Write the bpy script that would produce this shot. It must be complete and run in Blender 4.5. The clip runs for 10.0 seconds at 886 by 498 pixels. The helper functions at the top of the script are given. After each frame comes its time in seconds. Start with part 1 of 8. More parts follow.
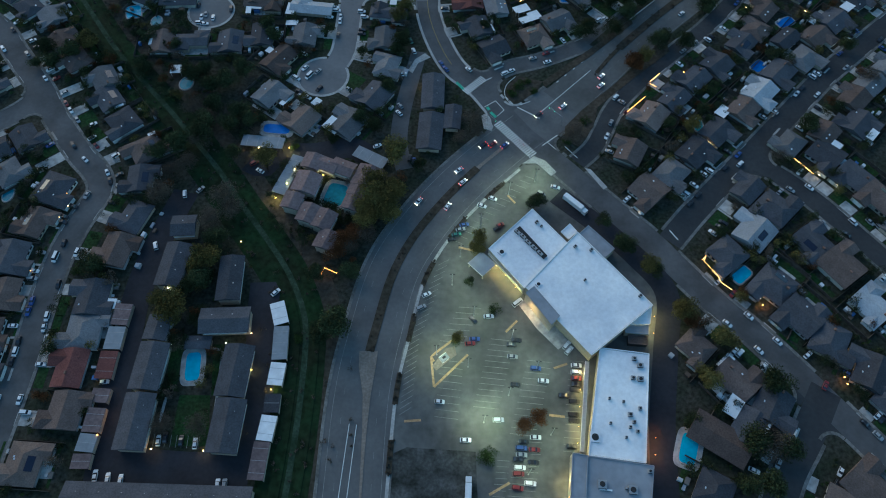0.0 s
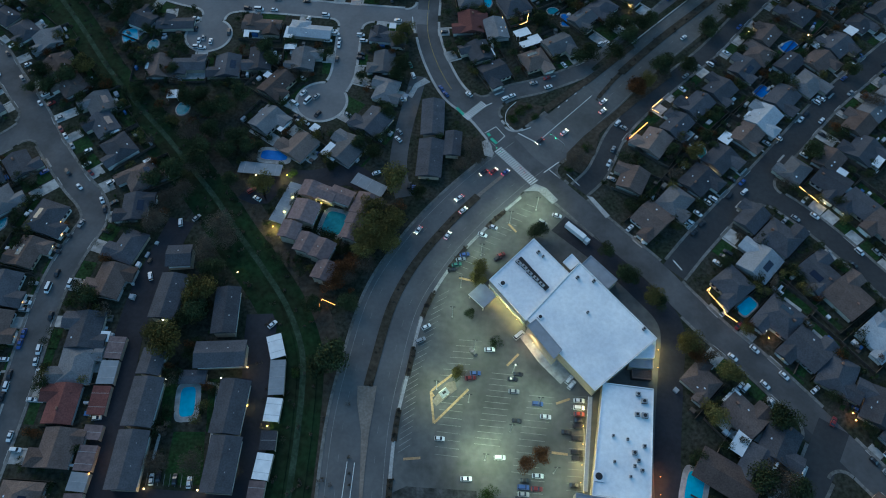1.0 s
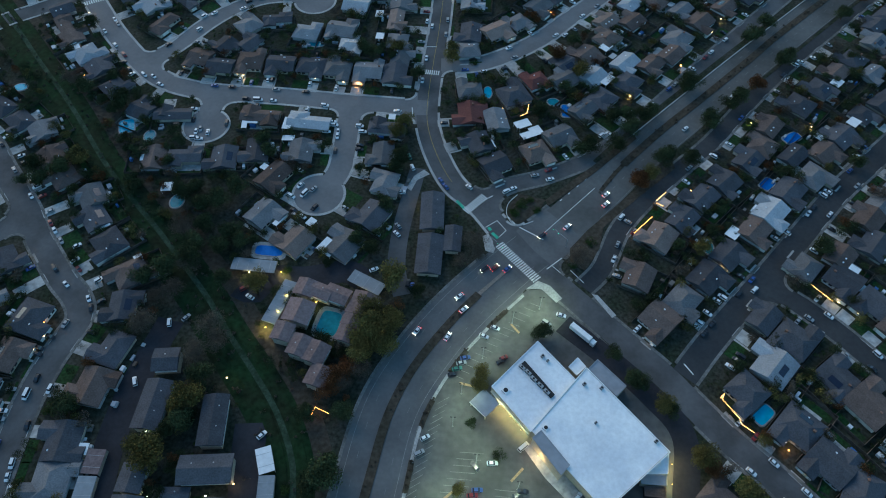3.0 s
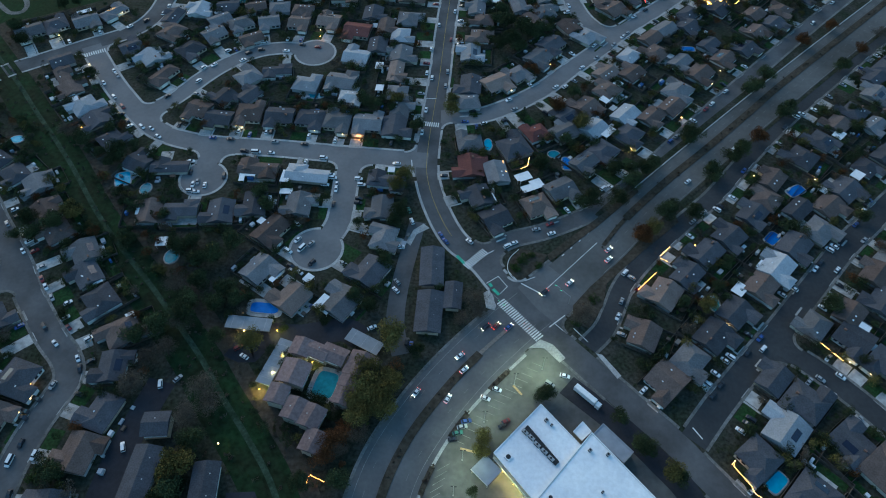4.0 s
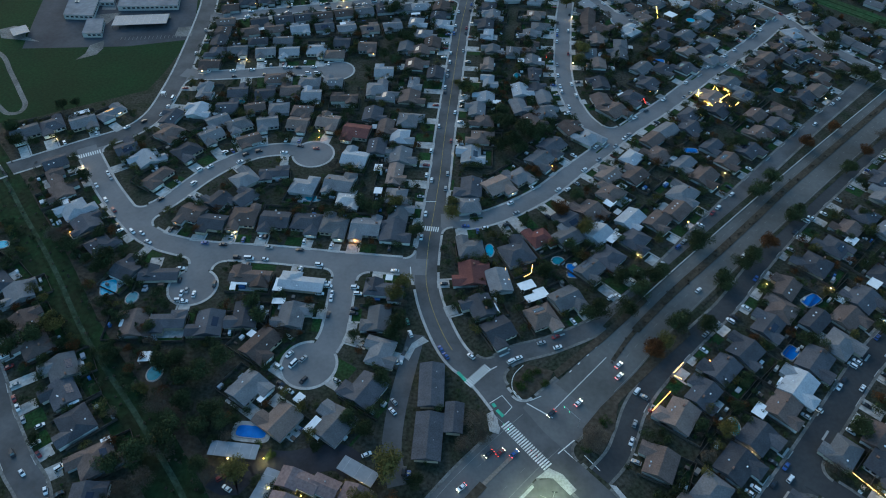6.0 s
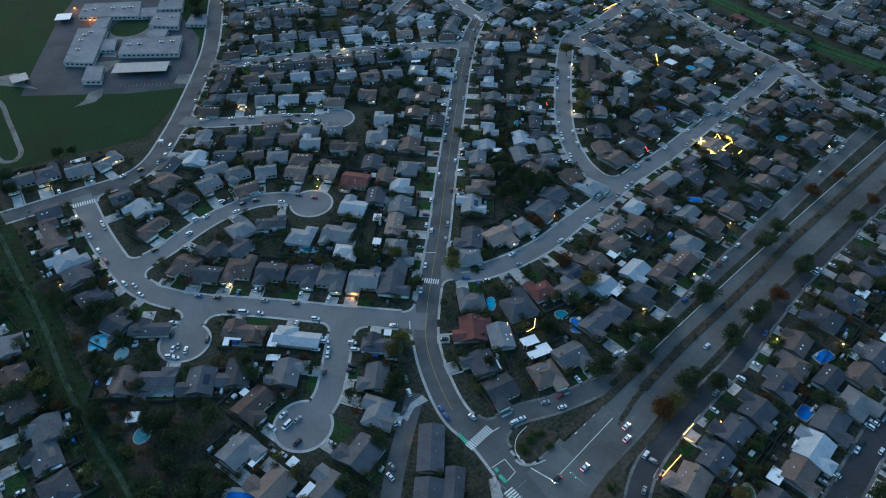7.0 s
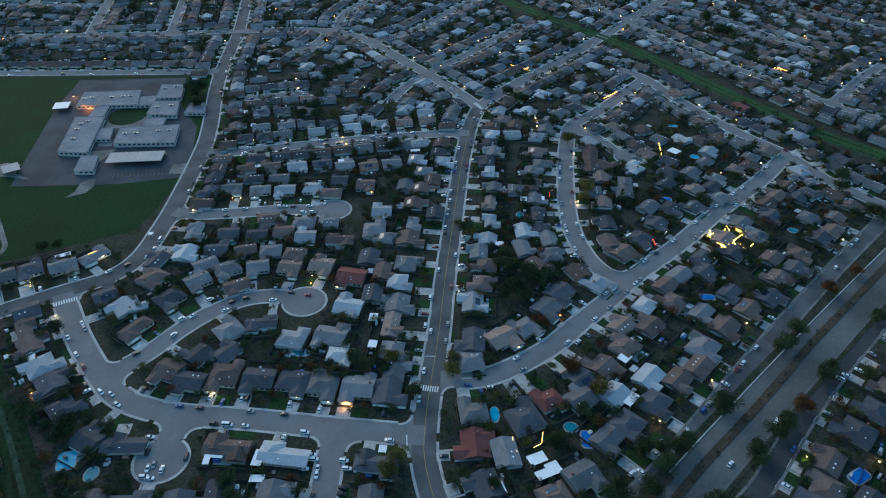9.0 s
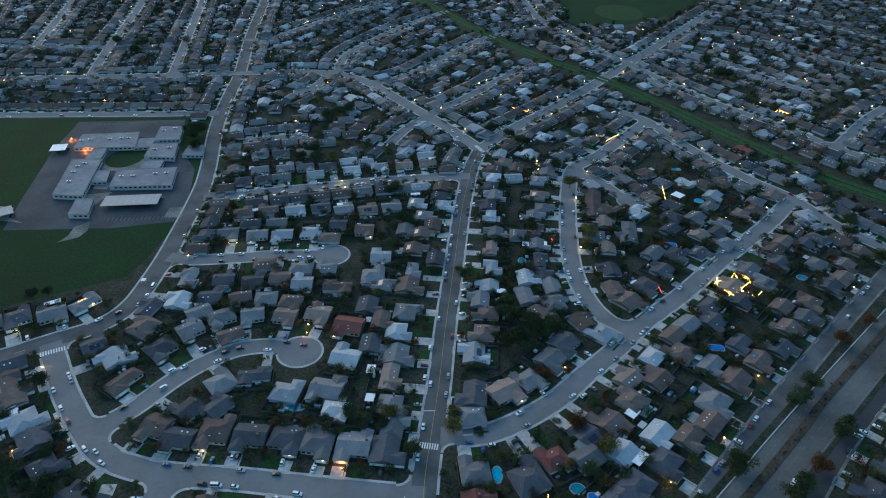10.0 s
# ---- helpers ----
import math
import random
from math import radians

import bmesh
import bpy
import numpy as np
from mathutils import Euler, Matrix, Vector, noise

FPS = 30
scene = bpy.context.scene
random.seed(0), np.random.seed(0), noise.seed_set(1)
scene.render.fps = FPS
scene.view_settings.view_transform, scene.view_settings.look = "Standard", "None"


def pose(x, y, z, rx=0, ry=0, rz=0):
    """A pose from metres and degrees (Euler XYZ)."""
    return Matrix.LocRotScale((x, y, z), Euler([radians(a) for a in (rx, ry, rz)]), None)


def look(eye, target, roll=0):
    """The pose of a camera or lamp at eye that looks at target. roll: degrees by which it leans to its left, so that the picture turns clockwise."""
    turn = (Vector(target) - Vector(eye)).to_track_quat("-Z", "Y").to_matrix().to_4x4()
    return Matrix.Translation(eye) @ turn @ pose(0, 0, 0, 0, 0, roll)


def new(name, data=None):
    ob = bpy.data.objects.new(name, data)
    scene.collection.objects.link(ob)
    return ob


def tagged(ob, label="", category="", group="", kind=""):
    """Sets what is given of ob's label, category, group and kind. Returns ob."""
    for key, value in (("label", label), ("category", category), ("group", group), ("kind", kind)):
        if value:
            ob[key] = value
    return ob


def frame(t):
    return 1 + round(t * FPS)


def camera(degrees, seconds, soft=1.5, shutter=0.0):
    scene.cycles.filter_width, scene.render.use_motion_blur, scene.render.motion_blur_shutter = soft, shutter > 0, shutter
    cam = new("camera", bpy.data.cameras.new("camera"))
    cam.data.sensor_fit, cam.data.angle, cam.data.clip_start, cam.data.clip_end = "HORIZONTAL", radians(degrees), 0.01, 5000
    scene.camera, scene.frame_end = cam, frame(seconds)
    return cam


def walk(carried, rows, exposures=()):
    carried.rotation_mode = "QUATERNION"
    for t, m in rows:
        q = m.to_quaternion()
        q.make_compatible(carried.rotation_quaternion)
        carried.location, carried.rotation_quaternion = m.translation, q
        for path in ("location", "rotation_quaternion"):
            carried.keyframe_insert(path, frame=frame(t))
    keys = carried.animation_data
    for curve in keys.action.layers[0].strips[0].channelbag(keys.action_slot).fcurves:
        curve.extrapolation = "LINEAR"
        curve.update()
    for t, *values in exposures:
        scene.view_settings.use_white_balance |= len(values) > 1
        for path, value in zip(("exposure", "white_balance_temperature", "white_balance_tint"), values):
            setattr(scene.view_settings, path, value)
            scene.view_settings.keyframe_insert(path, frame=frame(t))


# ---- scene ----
import functools

# ---------------------------------------------------------------- camera and its walk
cam = camera(65.97, 10.0, soft=1.05)


def eye(t, x, y, z, tilt, turn, roll):
    """A pose from the place, the tilt up from straight down, the turn to the left and the roll, in degrees."""
    m = Matrix.Translation((x, y, z)) @ Matrix.Rotation(radians(turn), 4, "Z") @ Matrix.Rotation(radians(tilt), 4, "X")
    return t, m @ Matrix.Rotation(radians(roll), 4, "Z")


walk(cam, [
    eye(0, -21.60, -227.66, 285.95, 29.002, 3.497, 0.583),
    eye(0.5, -22.37, -221.39, 286.30, 29.058, 3.382, 0.694),
    eye(1, -22.92, -215.74, 286.33, 29.663, 3.337, 0.757),
    eye(1.5, -23.38, -210.30, 286.21, 30.644, 3.322, 0.794),
    eye(2, -23.85, -204.85, 286.04, 31.875, 3.314, 0.817),
    eye(2.5, -24.37, -199.25, 285.87, 33.265, 3.300, 0.836),
    eye(3, -24.94, -193.46, 285.72, 34.752, 3.279, 0.856),
    eye(3.5, -25.57, -187.48, 285.59, 36.296, 3.252, 0.878),
    eye(4, -26.22, -181.34, 285.46, 37.870, 3.225, 0.900),
    eye(4.5, -26.88, -175.10, 285.31, 39.460, 3.204, 0.921),
    eye(5, -27.52, -168.79, 285.13, 41.055, 3.194, 0.936),
    eye(5.5, -28.13, -162.44, 284.90, 42.651, 3.198, 0.944),
    eye(6, -28.68, -156.04, 284.63, 44.242, 3.216, 0.943),
    eye(6.5, -29.18, -149.59, 284.32, 45.823, 3.247, 0.932),
    eye(7, -29.63, -143.05, 283.99, 47.387, 3.286, 0.911),
    eye(7.5, -30.05, -136.39, 283.67, 48.930, 3.328, 0.882),
    eye(8, -30.45, -129.57, 283.37, 50.447, 3.366, 0.852),
    eye(8.5, -30.86, -122.60, 283.09, 51.939, 3.399, 0.827),
    eye(9, -31.29, -115.53, 282.83, 53.417, 3.427, 0.814),
    eye(9.5, -31.77, -108.48, 282.54, 54.902, 3.457, 0.826),
    eye(10, -32.28, -101.70, 282.13, 56.436, 3.510, 0.875),
], exposures=[(0, 2.1, 6500, -1), (5.5, 2.5, 6700, -1), (10, 2.58, 6750, -1)])

# ---------------------------------------------------------------- dusk sky and a last faint, wide glow
world = bpy.data.worlds.new("dusk")
scene.world = world
world.use_nodes = True
wn = world.node_tree
sky = wn.nodes.new("ShaderNodeTexSky")
sky.sky_type, sky.sun_disc = "NISHITA", False
sky.sun_elevation, sky.sun_rotation = radians(3.0), radians(322)
sky.air_density, sky.dust_density, sky.ozone_density = 1.0, 0.8, 3.05
wn.links.new(sky.outputs[0], wn.nodes["Background"].inputs[0])
wn.nodes["Background"].inputs[1].default_value = 0.15
sun = new("sun", bpy.data.lights.new("sun", "SUN"))
sun.data.energy, sun.data.angle, sun.data.color = 0.3, radians(50), (1.0, 0.9, 0.84)
sun.matrix_world = look((-60, 78, 48), (0, 0, 0))

# ---------------------------------------------------------------- materials


def mat(name, color, rough=0.85, var=0.25, scale=1.0, bump=0.0, metal=0.0, tint=None, per_object=0.0, big=0.12, spec=0.06):
    """A surface with grain at one scale and stains at another; tint: the second colour of the stains."""
    m = bpy.data.materials.new(name)
    m.use_nodes = True
    n, k = m.node_tree.nodes, m.node_tree.links
    p = n["Principled BSDF"]
    p.inputs["Roughness"].default_value, p.inputs["Metallic"].default_value = rough, metal
    p.inputs["Specular IOR Level"].default_value = spec
    geo = n.new("ShaderNodeNewGeometry")
    fine, wide = n.new("ShaderNodeTexNoise"), n.new("ShaderNodeTexNoise")
    for tex, s, d in ((fine, scale, 3.0), (wide, scale * big, 3.0)):
        tex.inputs["Scale"].default_value, tex.inputs["Detail"].default_value = s, d
        k.new(geo.outputs["Position"], tex.inputs["Vector"])
    ramp = n.new("ShaderNodeMix")
    ramp.data_type = "RGBA"
    c2 = tint or tuple(c * (1 - var) for c in color)
    ramp.inputs["A"].default_value, ramp.inputs["B"].default_value = (*color, 1), (*c2, 1)
    sharp = n.new("ShaderNodeMapRange")
    sharp.inputs["From Min"].default_value, sharp.inputs["From Max"].default_value = 0.35, 0.65
    k.new(wide.outputs["Fac"], sharp.inputs["Value"])
    k.new(sharp.outputs["Result"], ramp.inputs["Factor"])
    grain = n.new("ShaderNodeMapRange")
    grain.inputs["From Min"].default_value, grain.inputs["From Max"].default_value = 0.3, 0.7
    grain.inputs["To Min"].default_value, grain.inputs["To Max"].default_value = 1 - var, 1 + var
    k.new(fine.outputs["Fac"], grain.inputs["Value"])
    value = grain.outputs["Result"]
    if per_object:
        info, each, both = n.new("ShaderNodeObjectInfo"), n.new("ShaderNodeMapRange"), n.new("ShaderNodeMath")
        each.inputs["To Min"].default_value, each.inputs["To Max"].default_value = 1 - per_object, 1 + per_object
        k.new(info.outputs["Random"], each.inputs["Value"])
        both.operation = "MULTIPLY"
        k.new(value, both.inputs[0]), k.new(each.outputs["Result"], both.inputs[1])
        value = both.outputs[0]
    times = n.new("ShaderNodeMix")
    times.data_type, times.blend_type = "RGBA", "MULTIPLY"
    times.inputs["Factor"].default_value = 1.0
    k.new(ramp.outputs["Result"], times.inputs["A"]), k.new(value, times.inputs["B"])
    k.new(times.outputs["Result"], p.inputs["Base Color"])
    if bump:
        b = n.new("ShaderNodeBump")
        b.inputs["Strength"].default_value, b.inputs["Distance"].default_value = bump, 0.05
        k.new(fine.outputs["Fac"], b.inputs["Height"]), k.new(b.outputs["Normal"], p.inputs["Normal"])
    return m


def glow(name, color, strength):
    m = bpy.data.materials.new(name)
    m.use_nodes = True
    p = m.node_tree.nodes["Principled BSDF"]
    p.inputs["Base Color"].default_value = p.inputs["Emission Color"].default_value = (*color, 1)
    p.inputs["Emission Strength"].default_value = strength
    return m


SOIL = mat("yard_soil", (0.05, 0.048, 0.039), 0.95, 0.5, 0.6, 0.5, tint=(0.026, 0.033, 0.021), big=0.13)
ASPHALT = mat("asphalt", (0.145, 0.144, 0.144), 0.85, 0.07, 0.6, 0.0, tint=(0.105, 0.105, 0.106), big=0.1)
ASPHALT_SIDE = mat("side_road_asphalt", (0.118, 0.119, 0.122), 0.85, 0.07, 0.6, 0.0, tint=(0.075, 0.075, 0.076), big=0.1)
ASPHALT_YARD = mat("yard_asphalt", (0.072, 0.079, 0.09), 0.85, 0.1, 0.3, 0.0, tint=(0.045, 0.05, 0.058), big=0.1)
ASPHALT_OLD = mat("worn_asphalt", (0.19, 0.188, 0.19), 0.85, 0.06, 0.5, 0.0, tint=(0.15, 0.149, 0.151), big=0.1)
ASPHALT_MAIN = mat("boulevard_asphalt", (0.132, 0.132, 0.129), 0.85, 0.09, 0.4, 0.0, tint=(0.08, 0.079, 0.075), big=0.06)
# darker asphalt for the eastern streets; part of it is lens falloff in colour
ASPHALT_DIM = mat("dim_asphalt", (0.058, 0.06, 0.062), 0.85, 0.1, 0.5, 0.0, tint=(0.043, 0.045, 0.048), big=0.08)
ASPHALT_DARK = mat("dark_asphalt", (0.042, 0.043, 0.05), 0.85, 0.1, 0.6, 0.0, tint=(0.03, 0.03, 0.035), big=0.1)
ASPHALT_LOT = mat("lot_asphalt", (0.128, 0.13, 0.126), 0.85, 0.14, 0.35, 0.0, tint=(0.085, 0.085, 0.082), big=0.15)
PATCHED = mat("patched_ground", (0.095, 0.096, 0.093), 0.95, 0.3, 0.8, 0.2, tint=(0.028, 0.031, 0.027), big=0.16)
CONCRETE_OLD = mat("weathered_concrete", (0.2, 0.195, 0.185), 0.9, 0.3, 0.7, 0.15, tint=(0.11, 0.108, 0.1), big=0.1)
CONCRETE = mat("concrete", (0.44, 0.43, 0.41), 0.9, 0.2, 1.2, 0.15, tint=(0.32, 0.31, 0.3))
DRIVE = mat("drive_concrete", (0.46, 0.45, 0.43), 0.9, 0.28, 0.4, 0.1, tint=(0.29, 0.282, 0.27))
PAVER = mat("median_paving", (0.24, 0.2, 0.17), 0.9, 0.2, 1.0)
LAWN = mat("lawn", (0.021, 0.06, 0.02), 0.95, 0.4, 0.8, 0.5, tint=(0.026, 0.045, 0.02), big=0.15)
FIELD = mat("sports_grass", (0.011, 0.04, 0.015), 0.95, 0.3, 0.5, 0.4, tint=(0.013, 0.03, 0.013), big=0.05)
DITCH = mat("ditch_grass", (0.014, 0.036, 0.015), 0.95, 0.4, 0.35, 0.5, tint=(0.017, 0.024, 0.013), big=0.15)
BANK = mat("bank_grass", (0.03, 0.075, 0.03), 0.95, 0.3, 0.35, 0.5, tint=(0.035, 0.06, 0.028), big=0.15)
DIRT = mat("dirt", (0.07, 0.056, 0.043), 0.95, 0.35, 0.5, 0.4, tint=(0.05, 0.044, 0.033))
GRAVEL = mat("gravel_path", (0.044, 0.07, 0.047), 0.95, 0.3, 0.8, 0.3, tint=(0.022, 0.04, 0.023), big=0.2)
PAINT = mat("road_paint", (0.75, 0.75, 0.72), 0.7, 0.2, 1.5)
PAINT_OLD = mat("worn_road_paint", (0.28, 0.28, 0.265), 0.8, 0.3, 1.5)
YELLOW = mat("yellow_road_paint", (0.6, 0.42, 0.12), 0.7, 0.2, 1.5)
GREEN = mat("green_lane_paint", (0.08, 0.45, 0.3), 0.7, 0.2, 1.5)
TERRACOTTA = mat("island_kerb_paint", (0.5, 0.32, 0.18), 0.8, 0.25, 1.0)
ROOF = {
    "g": mat("grey_shingle", (0.158, 0.163, 0.174), 0.95, 0.2, 1.6, 0.3, per_object=0.3),
    "d": mat("charcoal_shingle", (0.076, 0.08, 0.092), 0.95, 0.2, 1.6, 0.3, per_object=0.25),
    "b": mat("brown_shingle", (0.12, 0.093, 0.085), 0.95, 0.22, 1.6, 0.3, per_object=0.3),
    "t": mat("tan_shingle", (0.19, 0.15, 0.135), 0.95, 0.2, 1.6, 0.3, per_object=0.25),
    "l": mat("pale_shingle", (0.31, 0.335, 0.365), 0.9, 0.15, 1.6, 0.2, per_object=0.3),
    "r": mat("red_tile", (0.16, 0.066, 0.06), 0.85, 0.2, 1.6, 0.3, per_object=0.15),
    "w": mat("white_gravel_roof", (0.4, 0.41, 0.42), 0.9, 0.15, 1.0, 0.2, per_object=0.1),
    "p": mat("weathered_roof_sheet", (0.18, 0.135, 0.135), 0.8, 0.2, 0.8, 0.1, per_object=0.15),
}
METAL = mat("white_roof_sheet", (0.78, 0.79, 0.8), 0.5, 0.08, 0.5, 0.0)
METAL_GREY = mat("grey_roof_sheet", (0.25, 0.275, 0.3), 0.5, 0.1, 0.5, 0.0)
SCHOOL_ROOF = mat("school_roof_sheet", (0.19, 0.21, 0.235), 0.75, 0.14, 0.25, 0.0, tint=(0.14, 0.155, 0.18), big=0.3)
MEMBRANE = mat("white_roof_membrane", (0.86, 0.87, 0.87), 0.75, 0.07, 0.6, 0.0, tint=(0.66, 0.69, 0.73), big=0.09)
MEMBRANE_GREY = mat("grey_roof_membrane", (0.3, 0.32, 0.35), 0.8, 0.1, 0.3, tint=(0.25, 0.27, 0.3), big=0.2)
STUCCO = [mat("cream_stucco", (0.5, 0.46, 0.4), 0.9, 0.1, 1.0), mat("grey_stucco", (0.36, 0.36, 0.36), 0.9, 0.1, 1.0),
          mat("beige_siding", (0.42, 0.36, 0.29), 0.9, 0.1, 1.0), mat("white_siding", (0.65, 0.65, 0.63), 0.9, 0.08, 1.0)]
WALL = mat("shop_wall", (0.42, 0.38, 0.3), 0.9, 0.1, 0.8)
TRIM = mat("white_trim", (0.72, 0.72, 0.7), 0.7, 0.08, 1.0)
DARK = mat("dark_metal", (0.04, 0.042, 0.045), 0.6, 0.15, 2.0)
STEEL = mat("galvanised_steel", (0.4, 0.41, 0.42), 0.5, 0.12, 2.0, metal=0.5)
GLASS = mat("window_glass", (0.03, 0.035, 0.045), 0.08, 0.05, 1.0, spec=0.8)
DOOR = mat("painted_door", (0.3, 0.28, 0.25), 0.7, 0.1, 2.0, per_object=0.4)
BRICK = mat("chimney_brick", (0.24, 0.14, 0.11), 0.9, 0.25, 3.0)
PANEL = mat("solar_panel", (0.012, 0.016, 0.035), 0.2, 0.1, 1.0, spec=0.6)
SKYLIGHT = mat("skylight_dome", (0.75, 0.77, 0.8), 0.3, 0.05, 1.0)
SHED = mat("shed_sheet", (0.5, 0.52, 0.54), 0.7, 0.15, 0.6, 0.0)
island, blend = SHED.node_tree.nodes.new("ShaderNodeNewGeometry"), SHED.node_tree.nodes.new("ShaderNodeValToRGB")
blend.color_ramp.interpolation = "CONSTANT"
for at, colour in ((0.0, (0.6, 0.62, 0.64, 1)), (0.22, (0.16, 0.15, 0.14, 1)), (0.42, (0.3, 0.33, 0.37, 1)), (0.6, (0.11, 0.085, 0.07, 1)), (0.78, (0.42, 0.44, 0.45, 1)), (0.93, (0.05, 0.13, 0.3, 1))):
    stop = blend.color_ramp.elements[0] if at == 0 else blend.color_ramp.elements.new(at)
    stop.color = colour
SHED.node_tree.links.new(island.outputs["Random Per Island"], blend.inputs["Fac"])
SHED.node_tree.links.new(blend.outputs["Color"], SHED.node_tree.nodes["Principled BSDF"].inputs["Base Color"])
FENCE = mat("weathered_fence", (0.11, 0.094, 0.08), 0.95, 0.3, 1.0)
WATER = {
    "a": mat("pool_water", (0.01, 0.42, 0.6), 0.2, 0.12, 0.4, spec=0.12),
    "b": mat("blue_pool_cover", (0.01, 0.18, 0.55), 0.35, 0.12, 0.4),
    "t": mat("teal_pool_water", (0.015, 0.25, 0.32), 0.2, 0.2, 0.4, spec=0.12),
    "e": mat("green_blue_pool_water", (0.03, 0.3, 0.34), 0.2, 0.2, 0.4, spec=0.12),
}
BARK = mat("bark", (0.09, 0.07, 0.055), 0.95, 0.3, 3.0)
LEAF = {
    "d": mat("dark_leaves", (0.044, 0.062, 0.03), 0.9, 0.45, 1.2, per_object=0.3),
    "o": mat("olive_leaves", (0.125, 0.112, 0.04), 0.9, 0.4, 1.2, per_object=0.25),
    "r": mat("rust_leaves", (0.12, 0.055, 0.025), 0.9, 0.4, 1.2, per_object=0.25),
    "n": mat("bare_twigs", (0.1, 0.083, 0.066), 0.95, 0.3, 1.2, per_object=0.25),
    "s": mat("hedge_leaves", (0.04, 0.07, 0.022), 0.9, 0.4, 1.2, per_object=0.25),
    "c": mat("conifer_needles", (0.028, 0.044, 0.025), 0.9, 0.35, 1.2, per_object=0.25),
}
PAINTS = {k: mat(n, c, 0.3, 0.03, 1.0, spec=0.5) for k, n, c in (
    ("w", "white_car_paint", (0.72, 0.73, 0.74)), ("k", "black_car_paint", (0.02, 0.02, 0.023)), ("s", "silver_car_paint", (0.3, 0.31, 0.32)),
    ("r", "red_car_paint", (0.2, 0.02, 0.022)), ("b", "blue_car_paint", (0.03, 0.08, 0.26)), ("g", "green_car_paint", (0.03, 0.16, 0.12)))}
RUBBER = mat("tyre_rubber", (0.02, 0.02, 0.02), 0.9, 0.1, 3.0)
BULB_WARM = glow("warm_bulb", (1.0, 0.66, 0.32), 3.0)
BULB_ORANGE = glow("orange_bulb", (1.0, 0.4, 0.1), 3.0)
BULB_WHITE = glow("white_bulb", (1.0, 0.95, 0.8), 5)
BULB_YELLOW = glow("yellow_bulb", (1.0, 0.6, 0.14), 2.6)
STRING_WARM = glow("warm_string_bulb", (1.0, 0.5, 0.17), 2.2)
STRING_ORANGE = glow("orange_string_bulb", (1.0, 0.36, 0.09), 2.4)
STRING_YELLOW = glow("yellow_string_bulb", (1.0, 0.62, 0.14), 1.8)
BULB_RED = glow("red_bulb", (1.0, 0.06, 0.05), 2.0)
BULB_GREEN = glow("green_bulb", (0.1, 1.0, 0.5), 3)

# ---------------------------------------------------------------- mesh helpers


class Buf:
    """Corners, faces and material slots of one mesh."""

    def __init__(self):
        self.v, self.f, self.m = [], [], []

    def add(self, v, f, m=0):
        o = len(self.v)
        self.v += [tuple(c) for c in v]
        self.f += [tuple(i + o for i in q) for q in f]
        self.m += [m] * len(f)
        return self

    def box(self, x0, x1, y0, y1, z0, z1, m=0):
        v = [(x, y, z) for z in (z0, z1) for x, y in ((x0, y0), (x1, y0), (x1, y1), (x0, y1))]
        return self.add(v, [(3, 2, 1, 0), (4, 5, 6, 7), (0, 1, 5, 4), (1, 2, 6, 5), (2, 3, 7, 6), (3, 0, 4, 7)], m)

    def prism(self, pts, z0, z1, m=0):
        n = len(pts)
        if sum(a[0] * b[1] - b[0] * a[1] for a, b in zip(pts, [*pts[1:], pts[0]])) < 0:
            pts = pts[::-1]
        v = [(x, y, z) for z in (z0, z1) for x, y in pts]
        return self.add(v, [tuple(range(n - 1, -1, -1)), tuple(range(n, 2 * n))] + [(i, (i + 1) % n, n + (i + 1) % n, n + i) for i in range(n)], m)

    def cone(self, x, y, z0, z1, r0, r1, n=8, m=0):
        v = [(x + r * math.cos(6.2832 * i / n), y + r * math.sin(6.2832 * i / n), z) for z, r in ((z0, r0), (z1, r1)) for i in range(n)]
        return self.add(v, [tuple(range(n - 1, -1, -1)), tuple(range(n, 2 * n))] + [(i, (i + 1) % n, n + (i + 1) % n, n + i) for i in range(n)], m)

    def put(self, other, m, slots=0):
        return self.add([m @ Vector(c) for c in other.v], other.f, slots)

    def mesh(self, name, *materials):
        me = bpy.data.meshes.new(name)
        me.from_pydata(self.v, [], self.f)
        for x in materials:
            me.materials.append(x)
        if len(materials) > 1:
            me.polygons.foreach_set("material_index", self.m)
        me.update()
        return me


def part(name, me, parent, label="", m=None):
    """One mesh object under a thing or a part."""
    ob = new(name, me)
    ob.parent = parent
    if m is not None:
        ob.matrix_basis = m
    return tagged(ob, label)


def thing(name, x, y, z, turn, label, category, group="", me=None, kind=""):
    ob = new(name, me)
    ob.matrix_basis = pose(x, y, z, 0, 0, turn)
    return tagged(ob, label, category, group, kind)


def setting(name, buf, label, category, *materials):
    return tagged(new(name, buf.mesh(name, *materials)), label, category, kind="structure")


def smooth(pts, step=3.0):
    """A curve through the points, resampled at even steps."""
    p = [Vector((x, y)) for x, y in pts]
    p = [2 * p[0] - p[1], *p, 2 * p[-1] - p[-2]]
    out = []
    for a, b, c, d in zip(p, p[1:], p[2:], p[3:]):
        n = max(1, int((c - b).length / step))
        for i in range(n):
            t = i / n
            out.append(0.5 * (2 * b + (c - a) * t + (2 * a - 5 * b + 4 * c - d) * t * t + (3 * b - a - 3 * c + d) * t**3))
    return [*out, p[-2]]


def normals(line):
    out = []
    for i in range(len(line)):
        d = line[min(i + 1, len(line) - 1)] - line[max(i - 1, 0)]
        out.append(Vector((-d.y, d.x)).normalized())
    return out


